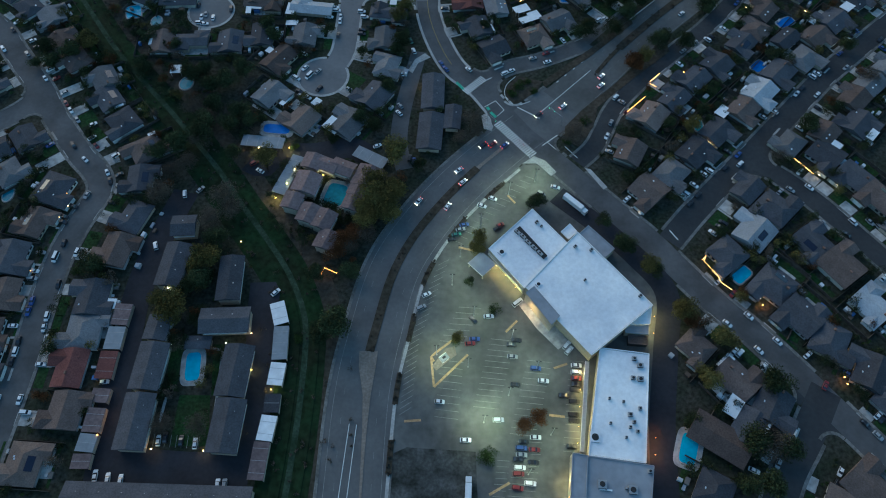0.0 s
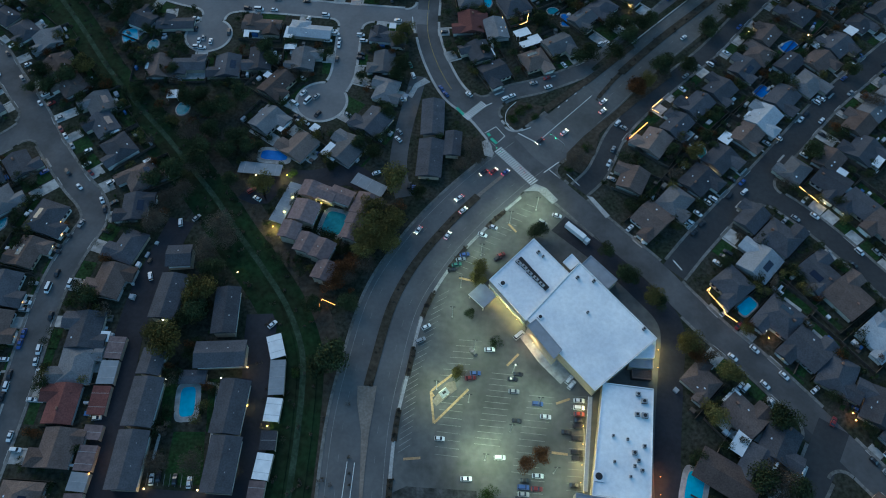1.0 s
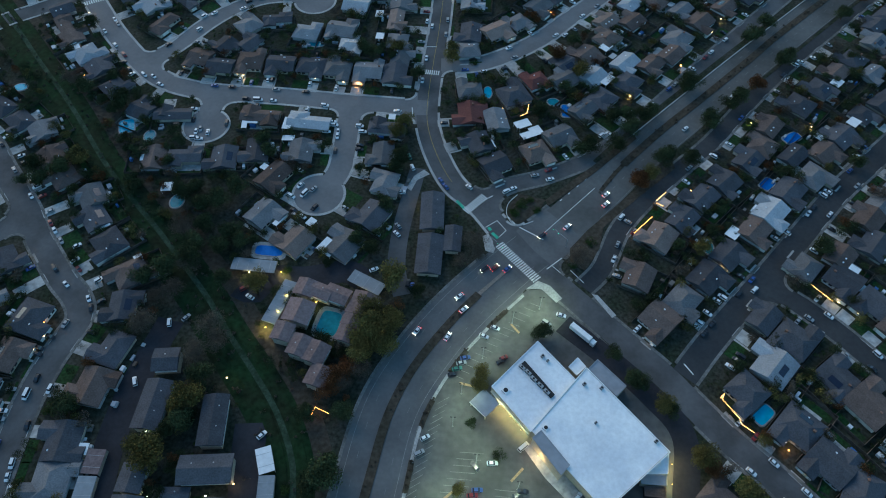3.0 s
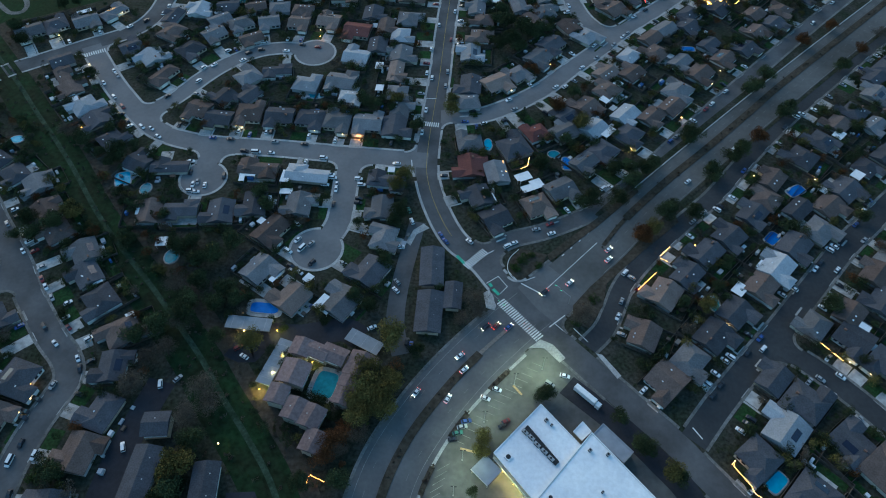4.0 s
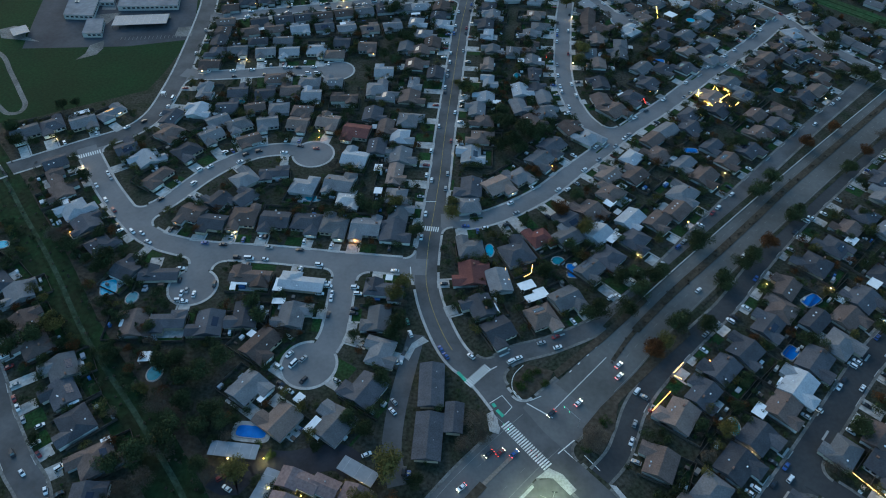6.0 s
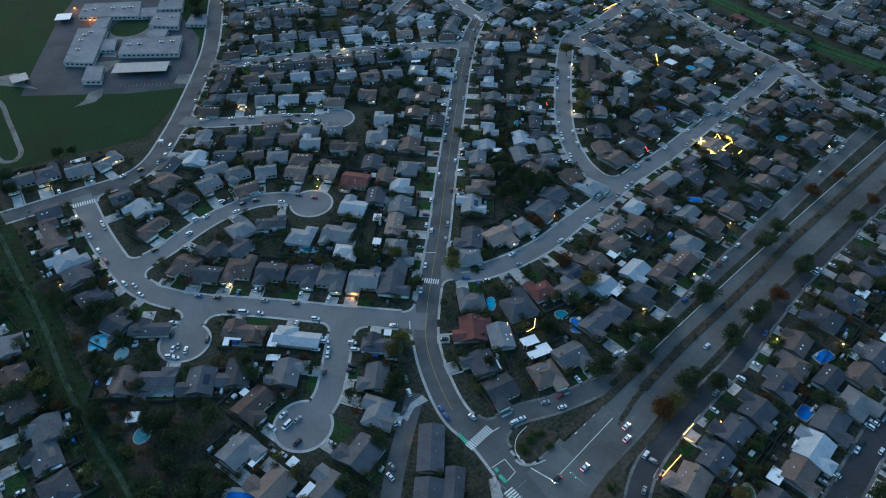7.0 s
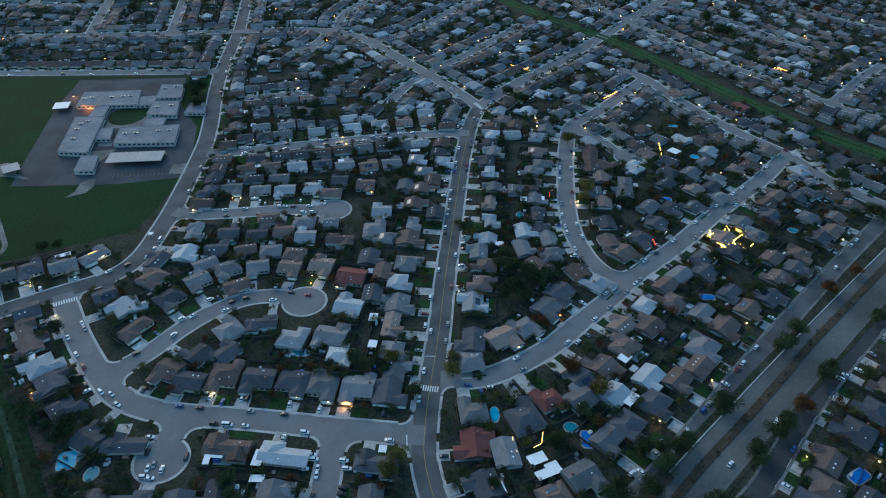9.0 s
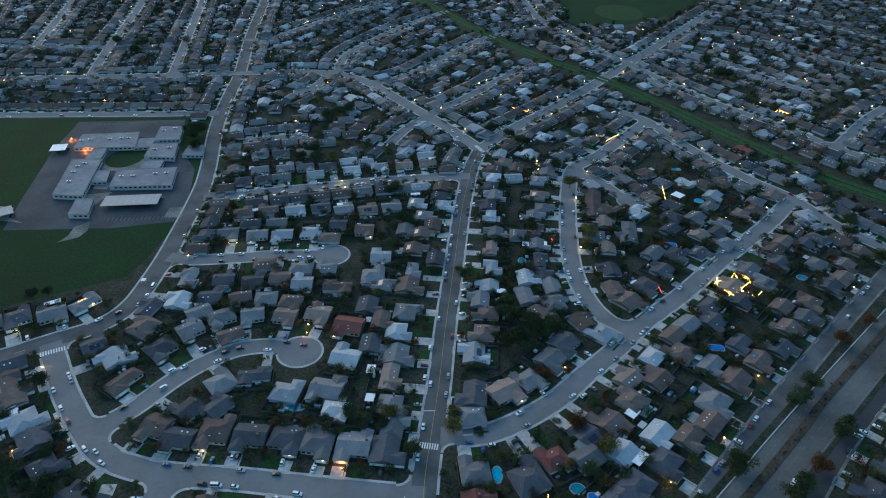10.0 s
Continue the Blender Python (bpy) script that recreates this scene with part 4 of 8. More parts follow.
def house(x, y, c, l=15, w=15.5, turned=False):
    """A single-storey house with a garage wing to the street."""
    turn, d = plan_house(x, y, l, w, turned)
    HOUSE_SPOTS.append((x, y, l / 2 + 1))
    r = random.Random(int(x * 13 + y * 7))
    ob = thing("house", x, y, 0, turn, f"single-storey {('cream', 'grey', 'beige', 'white')[r.randrange(4)]} house under a {COLOUR_WORDS[c]} roof", "house", "houses of the neighbourhood")
    stucco = STUCCO[r.randrange(4)]
    wall_h = 2.7 if r.random() < 0.8 else 3.1
    main_w = round(w * 0.76, 1)
    side = 1 if r.random() < 0.5 else -1
    wing_l = round(l * 0.44, 1)
    wing_x = side * (l / 2 - wing_l / 2)
    hip = main_w * 0.4 if r.random() < 0.35 else 0.0
    shift = -(w - main_w) / 2
    part("wall", box_mesh("wall", l, main_w, wall_h, stucco), ob, m=pose(0, shift, 0))
    part("roof", roof_mesh(l, main_w, wall_h, round(main_w * 0.18, 2), hip, ROOF[c]), ob, m=pose(0, shift, 0))
    wing = part("garage_wall", box_mesh("garage_wall", wing_l, round(w * 0.6, 1), wall_h, stucco), ob, m=pose(wing_x, w / 2 - w * 0.3, 0))
    whip = wing_l / 2 if r.random() < 0.4 else 0.0
    part("garage_roof", roof_mesh(round(w * 0.78, 1), wing_l, wall_h + 0.01, round(wing_l * 0.2, 2), whip, ROOF[c]), ob, m=pose(wing_x, w / 2 - w * 0.39, 0, 0, 0, 90))
    if r.random() < 0.5 and all(math.hypot(x - px, y - py) > 17 for px, py, pr in POOL_SPOTS):
        rear_l = round(l * r.choice((0.36, 0.42)), 1)
        rear_x, rear_w = -side * (l / 2 - rear_l / 2), round(main_w * 0.5 + 3.2, 1)
        rear_y = shift - rear_w / 2
        part("rear_wall", box_mesh("rear_wall", rear_l, rear_w, wall_h - 0.1, stucco), ob, m=pose(rear_x, rear_y, 0))
        part("rear_roof", roof_mesh(rear_w, rear_l, wall_h + 0.02, round(rear_l * 0.2, 2), 0.0, ROOF[c]), ob, m=pose(rear_x, rear_y, 0, 0, 0, 90))
    part("garage_door", box_mesh("garage_door", min(4.8, wing_l - 1), 0.08, 2.2, TRIM), wing, "white garage door", m=pose(0, round(w * 0.6, 1) / 2 + 0.04, 0))
    part("front_door", box_mesh("front_door", 1.0, 0.08, 2.05, DOOR), ob, m=pose(wing_x - side * (wing_l / 2 + 1.2), shift + main_w / 2 + 0.04, 0))
    for k in range(2):
        part("window", box_mesh("window", 1.8, 0.08, 1.2, GLASS), ob, "dark window", m=pose(-side * (l / 2 - 1.8 - k * 2.8), shift + main_w / 2 + 0.04, 0.95))
    if r.random() < 0.45:
        part("chimney", box_mesh("chimney", 1.3, 0.8, wall_h + 2.9, BRICK), ob, m=pose(-side * l * r.uniform(0.15, 0.45), shift + r.uniform(-2, 1.5), 0))
    for k in range(r.choice((0, 0, 1, 1, 2))):
        yy = r.uniform(0.18, 0.36) * main_w * r.choice((-1, 1))
        zz = wall_h + main_w * 0.18 * (1 - abs(yy) / (main_w / 2 + 0.55)) - 0.02
        part("skylight", box_mesh("skylight", 0.8, 0.8, 0.16, SKYLIGHT), ob, "white skylight dome", m=pose(r.uniform(-0.3, 0.3) * l, shift + yy, zz, math.copysign(-22, yy)))
    if r.random() < 0.14:
        yy = -main_w * 0.25
        zz = wall_h + main_w * 0.18 * (1 - abs(yy) / (main_w / 2 + 0.55)) + 0.05
        part("solar_panel", box_mesh("solar_panel", 6.0, 3.0, 0.06, PANEL), ob, "dark blue solar panels", m=pose(0, shift + yy, zz, math.degrees(math.atan(main_w * 0.18 / (main_w / 2 + 0.55)))))
    if r.random() < 0.4:
        part("porch_lamp", box_mesh("porch_lamp", 0.5, 0.35, 0.35, BULB_WARM if r.random() < 0.8 else BULB_ORANGE), ob, "small lit porch lamp", m=pose(wing_x + r.uniform(-2, 2), w / 2 + 0.25, 2.2))
    yard(x, y, turn, l, w, d, wing_x)
    return ob


# Outer roofs lean darker, central ones paler: lens falloff partly put into the letters.
house(-183.4, 55.8, "d", 17.5, 11, True)
house(-250.6, -19.7, "d")
house(-224.6, -51.4, "d", 16.5, 19.6)
house(-227.5, -70.7, "b")
house(-232.0, -90.2, "d", 16.5, 19.6)
house(-227.5, -108.9, "b")
house(-257.6, 47.3, "b")
house(-218.9, 7.5, "d")
house(-205.9, -7.8, "d", 15.4, 17.6)
house(-189.7, -24.4, "b", 14.3, 19.6)
house(-187.5, -41.9, "d")
house(-184.1, -63.3, "d", 16.5, 15.7)
house(-187.3, -82.4, "b", 16.5, 17.6)
house(-190.5, -107.7, "d", 16.5, 17.6)
house(-189.6, -124.2, "g", 16.5, 18.6)
house(-189.4, -141.2, "r", 16.5, 15.7)
house(-185.5, -159.4, "b", 15.4, 17.6)
house(-195.0, -181.9, "t", 16.5, 17.6)
house(-251.3, -41.4, "g")
house(-198.1, 52.2, "b", 16, 16)
house(-163.6, 54.8, "d", 15.4, 17.6)
house(-146.1, 61.5, "d", 16.5, 15.7)
house(-118.1, 63.6, "g", 15.4, 16.7)
house(-129.9, 43.0, "b", 18, 16)
house(-129.8, 17.3, "g", 15.4, 16.7)
house(-113.1, 2.9, "t", 15.4, 17.6)
house(-88.1, 2.6, "g", 16.5, 18.6)
house(-76.6, 22.1, "d", 16.5, 18.6)
house(-72.1, 44.3, "g", 15.4, 14.7)
house(-75.9, 64.5, "g", 15.4, 14.7)
house(-74.1, 86.3, "d", 21, 11)
house(-22.5, 76.2, "d", 14.3, 16.7)
house(-10.6, 60.6, "d", 14.3, 17.6)
house(12.0, 71.2, "t", 14.3, 17.6)
house(25.7, 84.5, "g", 15.4, 16.7)
house(72.4, 19.4, "t", 15.4, 17.6)
house(59.5, -6.0, "b", 14.3, 16.7)
house(67.7, -31.0, "b", 14.3, 20.6)
house(86.1, 32.2, "d", 15.4, 14.7)
house(98.3, 47.4, "d", 16.5, 15.7)
house(96.2, -5.8, "d", 16.5, 17.6)
house(82.8, -19.6, "g", 15.4, 16.7)
house(108.9, 8.7, "d", 15.4, 16.7)
house(125.1, 25.2, "b", 14.3, 16.7)
house(136.0, 37.9, "l", 16.5, 17.6)
house(148.6, 53.2, "d", 16.5, 17.6)
house(112.2, 59.8, "d", 14.3, 17.6)
house(128.0, 76.7, "d")
house(138.4, 88.4, "b", 14.3, 17.6)
house(164.7, 65.1, "g", 16.5, 17.6)
house(174.5, 83.4, "b", 15.4, 16.7)
house(187.5, 96.7, "d", 16.5, 18.6)
house(160.8, -2.1, "d", 15.4, 19.6)
house(181.9, 22.5, "d", 16.5, 17.6)
house(172.7, -15.4, "d", 16.5, 17.6)
house(182.0, -27.3, "b", 16.5, 17.6)
house(131.9, -34.3, "d", 16.5, 19.6)
house(116.5, -49.4, "l", 16.5, 19.6)
house(102.0, -65.0, "d", 14.3, 18.6)
house(147.1, -53.4, "d", 16.5, 17.6)
house(121.7, -80.2, "d", 16.5, 20.6)
house(131.1, -94.8, "d", 16.5, 19.6)
house(158.0, -64.9, "b", 16.5, 21.6)
house(167.2, -84.6, "l", 15.4, 16.7)
house(84.6, -110.6, "b", 13.2, 14.7)
house(100.7, -124.2, "b", 16.5, 16.7)
house(114.8, -137.2, "d", 15.4, 17.6)
house(86.1, -173.3, "d", 13.2, 17.6)
house(145.2, -105.4, "d", 16.5, 18.6)
house(157.2, -117.6, "d", 16.5, 19.6)
house(147.2, -166.0, "b", 16.5, 18.6)
house(-224.2, -141.1, "d")
house(-228.1, -128.3, "b")
house(-257.6, -68.7, "d")
house(-250.2, -90.1, "b")
house(-245.9, -110.3, "d")
house(-335.7, 205.9, "g", 17.6, 18.0)
house(-321.3, 215.1, "d", 15.0, 18.0)
house(-301.7, 220.8, "g", 16.3, 18.0)
house(-286.8, 233.7, "g", 19, 11)
house(-262.2, 196.7, "d", 13.8, 18.0)
house(-245.0, 184.6, "l", 15.0, 19.0)
house(-229.3, 167.2, "b", 20, 12)
house(-241.0, 215.8, "b", 16.3, 18.0)
house(-219.3, 195.3, "d", 16.3, 18.0)
house(-208.2, 213.4, "g", 15.0, 17.0)
house(-229.5, 242.1, "l", 15.0, 17.0)
house(-232.1, 267.6, "g", 20, 10)
house(-240.0, 322.4, "d")
house(-292.9, 162.0, "b", 18, 10)
house(-282.3, 150.6, "b", 13.2, 16.7)
house(-267.5, 135.8, "l", 15.4, 18.6)
house(-254.7, 124.1, "d", 13.2, 18.6)
house(-240.2, 107.4, "d", 13.2, 16.7)
house(-218.0, 89.6, "d", 13.2, 16.7)
house(-199.7, 87.5, "d", 21, 10.5, True)
house(-271.1, 66.3, "g", 13.2, 16.7)
house(-198.0, 135.2, "b", 13.2, 17.6)
house(-186.8, 150.2, "d", 13.2, 15.7)
house(-193.3, 226.5, "g", 16.3, 17.0)
house(-174.4, 230.8, "g", 13.8, 17.0)
house(-153.7, 231.2, "t", 13.8, 17.0)
house(-133.2, 235.0, "t", 15.0, 18.0)
house(-111.6, 224.7, "r", 17.6, 19.0)
house(-107.7, 199.6, "l", 16.3, 18.0)
house(-175.9, 172.1, "g", 15.0, 18.0)
house(-157.4, 179.4, "d", 18, 10)
house(-135.5, 168.1, "l", 15.4, 16.7)
house(-113.4, 172.7, "g", 17.6, 18.0)
house(-165.6, 133.8, "b", 15.4, 19.6)
house(-146.1, 132.8, "d", 16.5, 17.6)
house(-127.1, 132.8, "d", 16.5, 17.6)
house(-110.0, 130.7, "g", 15.4, 17.6)
house(-91.3, 130.8, "g", 16.5, 17.6)
house(-72.6, 130.3, "d", 16.5, 17.6)
house(-148.7, 89.8, "b", 22, 11)
house(-119.7, 87.3, "l", 24, 12)
house(-74.4, 162.0, "g", 13.2, 16.7)
house(-78.2, 183.0, "t", 20, 12)
house(-75.9, 202.3, "g", 15.0, 18.0)
house(-78.9, 223.5, "l", 15.0, 15.9)
house(-75.4, 243.3, "g", 15.0, 18.0)
house(-77.0, 271.8, "b", 15.0, 19.0)
house(-76.7, 290.2, "g", 17, 10)
house(-77.9, 316.9, "b", 13.8, 18.0)
house(-74.5, 338.7, "b", 12.5, 17.0)
house(-74.6, 366.2, "g", 12.5, 17.0)
house(-32.0, 173.7, "d", 17.6, 17.0)
house(-33.4, 207.0, "l", 16.3, 15.9)
house(-27.7, 227.1, "t", 13.8, 15.9)
house(-25.5, 246.8, "b", 12.5, 17.0)
house(-25.1, 275.5, "l", 12.5, 15.9)
house(-22.8, 298.8, "l", 17.1, 9.7)
house(-23.4, 323.3, "t", 17.1, 9.7)
house(-21.2, 346.1, "g", 11.3, 14.8)
house(-24.5, 370.7, "l", 17.1, 9.7)
house(-12.6, 175.3, "t", 16.3, 18.0)
house(13.0, 374.0, "g", 11.3, 14.8)
house(13.0, 352.7, "b", 17.1, 9.7)
house(13.5, 331.6, "g", 12.5, 15.9)
house(13.9, 310.8, "d", 17.1, 9.7)
house(15.6, 292.7, "d", 10.0, 12.7)
house(21.3, 261.9, "g", 15.0, 19.0)
house(38.1, 243.9, "b", 13.8, 15.9)
house(50.1, 231.7, "l", 15.0, 17.0)
house(24.4, 219.9, "d", 16.3, 18.0)
house(64.5, 369.2, "t", 15.0, 14.8)
house(62.3, 330.8, "t", 13.8, 14.8)
house(61.2, 302.9, "d", 13.8, 15.9)
house(71.1, 266.2, "b", 15.0, 19.0)
house(85.5, 285.0, "d", 15.0, 18.0)
house(100.5, 303.9, "d", 13.8, 15.9)
house(1.9, 186.1, "g", 13.8, 15.9)
house(15.5, 204.9, "g", 15.0, 18.0)
house(115.8, 327.1, "d", 15.0, 17.0)
house(132.4, 329.3, "d", 13.8, 15.9)
house(139.0, 354.9, "t", 12.5, 17.0)
house(161.0, 375.0, "g", 12.5, 15.9)
house(180.7, 391.9, "t", 12.5, 14.8)
house(-28.4, 121.4, "g", 14.3, 17.6)
house(-2.7, 120.1, "d", 16.5, 20.6)
house(10.8, 133.1, "r", 13.2, 14.7)
house(29.3, 149.4, "d", 12.1, 15.7)
house(41.7, 159.7, "b", 14.3, 18.6)
house(56.6, 177.1, "t", 15.0, 18.0)
house(74.1, 195.5, "b", 15.0, 15.9)
house(92.8, 219.3, "b", 15.0, 18.0)
house(119.1, 252.1, "d", 13.8, 18.0)
house(144.6, 275.3, "d", 15.0, 18.0)
house(167.6, 298.0, "g", 13.8, 15.9)
house(185.7, 324.9, "d", 13.8, 15.9)
house(214.6, 352.7, "d", 12.5, 14.8)
house(230.5, 381.1, "g", 17, 10)
house(-28.8, 100.1, "r", 16.5, 17.6)
house(40.5, 107.7, "g", 14.3, 14.7)
house(52.6, 117.6, "d", 15.4, 17.6)
house(69.1, 133.8, "d", 15.4, 17.6)
house(84.9, 151.3, "b", 15.4, 14.7)
house(105.3, 177.7, "g", 17.6, 19.0)
house(121.5, 195.9, "b", 16.3, 18.0)
house(140.5, 214.0, "b", 15.0, 15.9)
house(157.6, 226.5, "d", 15.0, 15.9)
house(168.9, 246.9, "b", 13.8, 15.9)
house(183.3, 257.5, "d", 13.8, 17.0)
house(192.9, 275.8, "b", 13.8, 15.9)
house(214.0, 295.9, "d", 15.0, 18.0)
house(234.7, 323.4, "b", 12.5, 17.0)
house(253.2, 341.5, "b", 12.5, 15.9)
house(166.5, 124.3, "d", 15.4, 19.6)
house(182.3, 139.5, "d", 14.3, 17.6)
house(196.2, 155.2, "b", 13.2, 15.7)
house(210.0, 168.0, "d", 14.3, 17.6)
house(228.5, 186.6, "g", 15.0, 17.0)
house(205.0, 116.2, "d", 13.2, 15.7)
house(-222.6, 325.7, "g", 15.0, 15.9)
house(-199.7, 325.1, "g", 15.0, 15.9)
house(-181.0, 326.7, "l", 15.0, 17.0)
house(-160.0, 331.2, "l", 15.0, 18.0)
house(-141.8, 344.4, "d", 12.5, 17.0)
house(-120.2, 339.1, "b", 13.8, 17.0)
house(-206.4, 269.8, "d", 13.8, 17.0)
house(-185.9, 269.3, "d", 13.8, 17.0)
house(-168.2, 275.3, "b", 13.8, 17.0)
house(-151.6, 270.7, "l", 13.8, 17.0)
house(-126.7, 267.6, "b", 19, 11)
house(-104.6, 283.9, "g", 15.0, 18.0)
house(-102.4, 306.4, "l", 13.8, 18.0)
house(-93.8, 271.9, "g", 11.3, 12.7)
house(-245.9, 33.7, "b", 15.4, 16.7)
house(-225.5, 21.3, "g", 14.3, 16.7)
house(-253.9, 428.5, "b")
house(-229.1, 430.8, "g")
house(-207.6, 436.2, "g")
house(-190.6, 440.1, "g")
house(-170.5, 442.0, "d")
house(-148.3, 438.5, "l")
house(-124.1, 446.4, "l")
house(-102.8, 451.9, "t")
house(-81.8, 458.5, "t")
house(-261.8, 460.0, "b")
house(-239.2, 464.7, "g")
house(-220.6, 468.9, "d")
house(-198.1, 471.1, "t")
house(-221.7, 359.6, "b")
house(-202.6, 365.0, "b")
house(-181.6, 367.9, "l")
house(-162.0, 373.3, "d")
house(-142.6, 371.4, "g")
house(-123.5, 373.2, "t")
house(-104.9, 379.5, "g")
house(-83.2, 385.3, "l")
house(-60.8, 383.6, "l")
house(-22.1, 403.4, "g")
house(-23.4, 436.1, "l")
house(-13.4, 468.5, "t")
house(18.6, 434.7, "l")
house(17.3, 407.1, "t")
house(74.0, 390.4, "b")
house(96.5, 388.8, "w")
house(109.5, 410.7, "t")
house(88.4, 461.0, "t")
house(156.8, 345.1, "g")
house(194.4, 399.6, "b")
house(216.5, 425.6, "t")
house(180.0, 447.8, "b")
house(170.8, 480.3, "b")
house(233.0, 394.1, "l")
house(228.9, 359.6, "d")
house(184.3, 524.6, "g")
house(216.5, 515.0, "r")
house(236.4, 486.6, "g")
house(261.0, 477.4, "d")
house(256.3, 444.5, "d")
house(273.3, 416.3, "d")
house(288.6, 399.2, "d")
house(161.0, 542.3, "t")
house(-88.5, 491.6, "l")
house(8.0, 488.5, "l")
house(25.9, 529.0, "l")
house(83.7, 548.5, "d")
house(58.3, 518.8, "g")


def plain_house(x, y, turn, l, w, c):
    """A simpler house further off: walls, roof, and on most a garage wing."""
    ob = thing("house", x, y, 0, turn, f"small single-storey house under a {COLOUR_WORDS[c]} roof", "house", "houses of the neighbourhood")
    part("wall", box_mesh("wall", l, round(w * 0.8, 1), 2.7, STUCCO[int(x) % 4]), ob)
    part("roof", roof_mesh(l, round(w * 0.8, 1), 2.7, round(w * 0.15, 2), w * 0.32 if not int(x) % 3 else 0.0, ROOF[c]), ob)
    if int(y) % 3:
        side = 1 if int(x) % 3 else -1
        m = pose(side * l * 0.27, w * 0.32, 0.01, 0, 0, 90)
        part("garage_wall", box_mesh("garage_wall", round(w * 0.6, 1), round(l * 0.4, 1), 2.6, STUCCO[int(x) % 4]), ob, m=m)
        part("garage_roof", roof_mesh(round(w * 0.6, 1), round(l * 0.4, 1), 2.7, round(l * 0.08, 2), 0.0, ROOF[c]), ob, m=m)
    for k in range(int(x * 7 + y * 3) % 3):
        part("skylight", box_mesh("skylight", 0.8, 0.8, 0.3, SKYLIGHT), ob, "white skylight dome", m=pose(-4 + 3.1 * k, -w * 0.18, 2.7 + w * 0.085))


def far_house(buf, x, y, turn, l, w, c):
    if y < 150:
        return plain_house(x, y, turn, l, w, c)
    m = pose(x, y, 0, 0, 0, turn)
    keys = "gdbtlrw"
    shell = Buf().box(-l / 2, l / 2, -w * 0.4, w * 0.4, 0, 2.7)
    buf.put(shell, m, 7)
    buf.put(roof_buf(l, w * 0.8, 2.7, w * 0.15, w * 0.32 if not (int(x) % 3) else 0), m, keys.index(c))
    if int(y) % 3:
        side = 1 if int(x) % 3 else -1
        m2 = m @ pose(side * l * 0.27, w * 0.32, 0.01, 0, 0, 90)
        buf.put(roof_buf(w * 0.6, l * 0.4, 2.7, l * 0.08, 0), m2, keys.index(c))
        buf.put(Buf().box(-w * 0.3, w * 0.3, -l * 0.2, l * 0.2, 0, 2.6), m2, 7)
    for k in range(int(x * 7 + y * 3) % 4):
        buf.put(Buf().box(-0.4, 0.4, -0.4, 0.4, 0, 0.3), m @ pose(-4 + 3.1 * k, -w * 0.18, 2.7 + w * 0.085), 8)
    if int(x * 5 + y * 11) % 8 == 0:
        buf.put(Buf().box(-0.35, 0.35, -0.3, 0.3, 0, 0.4), m @ pose(l * 0.27, w * 0.66, 2.2), 9 + int(x + y) % 3)


def blocked(x, y, r):
    if any(abs(x - a) < r + q and abs(y - b) < r + q and math.hypot(x - a, y - b) < (r + q) for a, b, q in HOUSE_SPOTS):
        return True
    if any(inside(x, y, z) for z in ZONES):
        return True
    if np.any(np.hypot(water_lines[:, 0] - x, water_lines[:, 1] - y) < 19):
        return True
    return not clear_of_streets(x, y, r * 0.8)


def inside(x, y, poly):
    hit = False
    for (ax, ay), (bx, by) in zip(poly, [*poly[1:], poly[0]]):
        if (ay > y) != (by > y) and x < (bx - ax) * (y - ay) / (by - ay) + ax:
            hit = not hit
    return hit


water_lines = np.array([tuple(p) for p in CANAL + FAR_CANAL])
fill = random.Random(3)
far_blocks = {}
for name, (width, kind, line) in STREETS.items():
    if kind != "street":
        continue
    side = normals(line)
    for s in (1, -1):
        last = -99.0
        for i, (p, n) in enumerate(zip(line, side)):
            if i * 3.0 - last < 15.0:
                continue
            q = p + n * s * (width / 2 + 14.5)
            if blocked(q.x, q.y, 6.6):
                continue
            # Roof letters paler near the centre line, darker outwards: lens falloff put into colour.
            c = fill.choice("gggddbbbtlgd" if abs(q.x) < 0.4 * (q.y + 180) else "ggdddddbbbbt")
            l, w = fill.choice((14, 15, 15.5)), fill.choice((14, 15, 16))
            turn, d = plan_house(q.x, q.y, l, w)
            HOUSE_SPOTS.append((q.x, q.y, l / 2 + 1))
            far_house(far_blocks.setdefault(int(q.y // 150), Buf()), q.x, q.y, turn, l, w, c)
            yard(q.x, q.y, turn, l, w, d, l * 0.27)
            last = i * 3.0
# whatever room is left inside the blocks
for row in range(80):
    for col in range(-75, 75):
        x, y = col * 17.0 + fill.uniform(-3.5, 3.5) + row * 3.1 % 17, 60 + row * 19.0 + fill.uniform(-3, 3)
        if abs(x) > 330 + y * 0.72 or fill.random() < 0.06 or blocked(x, y, 7.6):
            continue
        # Same split sideways: edge darkening of the lens carried by roof colour.
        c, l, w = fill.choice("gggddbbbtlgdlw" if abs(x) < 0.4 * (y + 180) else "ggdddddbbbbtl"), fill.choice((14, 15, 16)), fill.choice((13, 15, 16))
        turn, d = plan_house(x, y, l, w)
        HOUSE_SPOTS.append((x, y, l / 2 + 1))
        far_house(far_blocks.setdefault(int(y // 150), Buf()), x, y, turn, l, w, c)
        if fill.random() < 0.3:
            cover = pose(x, y, 0, 0, 0, turn) @ pose(fill.uniform(-4, 4), -w / 2 - 1.5, 2.6)
            far_blocks[int(y // 150)].put(Buf().box(-2.5, 2.5, -1.8, 1.8, 0, 0.15), cover, 6)
for k, buf in far_blocks.items():
    if not buf.f:
        continue
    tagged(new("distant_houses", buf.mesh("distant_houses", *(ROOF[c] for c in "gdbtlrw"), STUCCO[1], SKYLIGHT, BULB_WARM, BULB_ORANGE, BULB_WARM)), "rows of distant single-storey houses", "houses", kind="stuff")
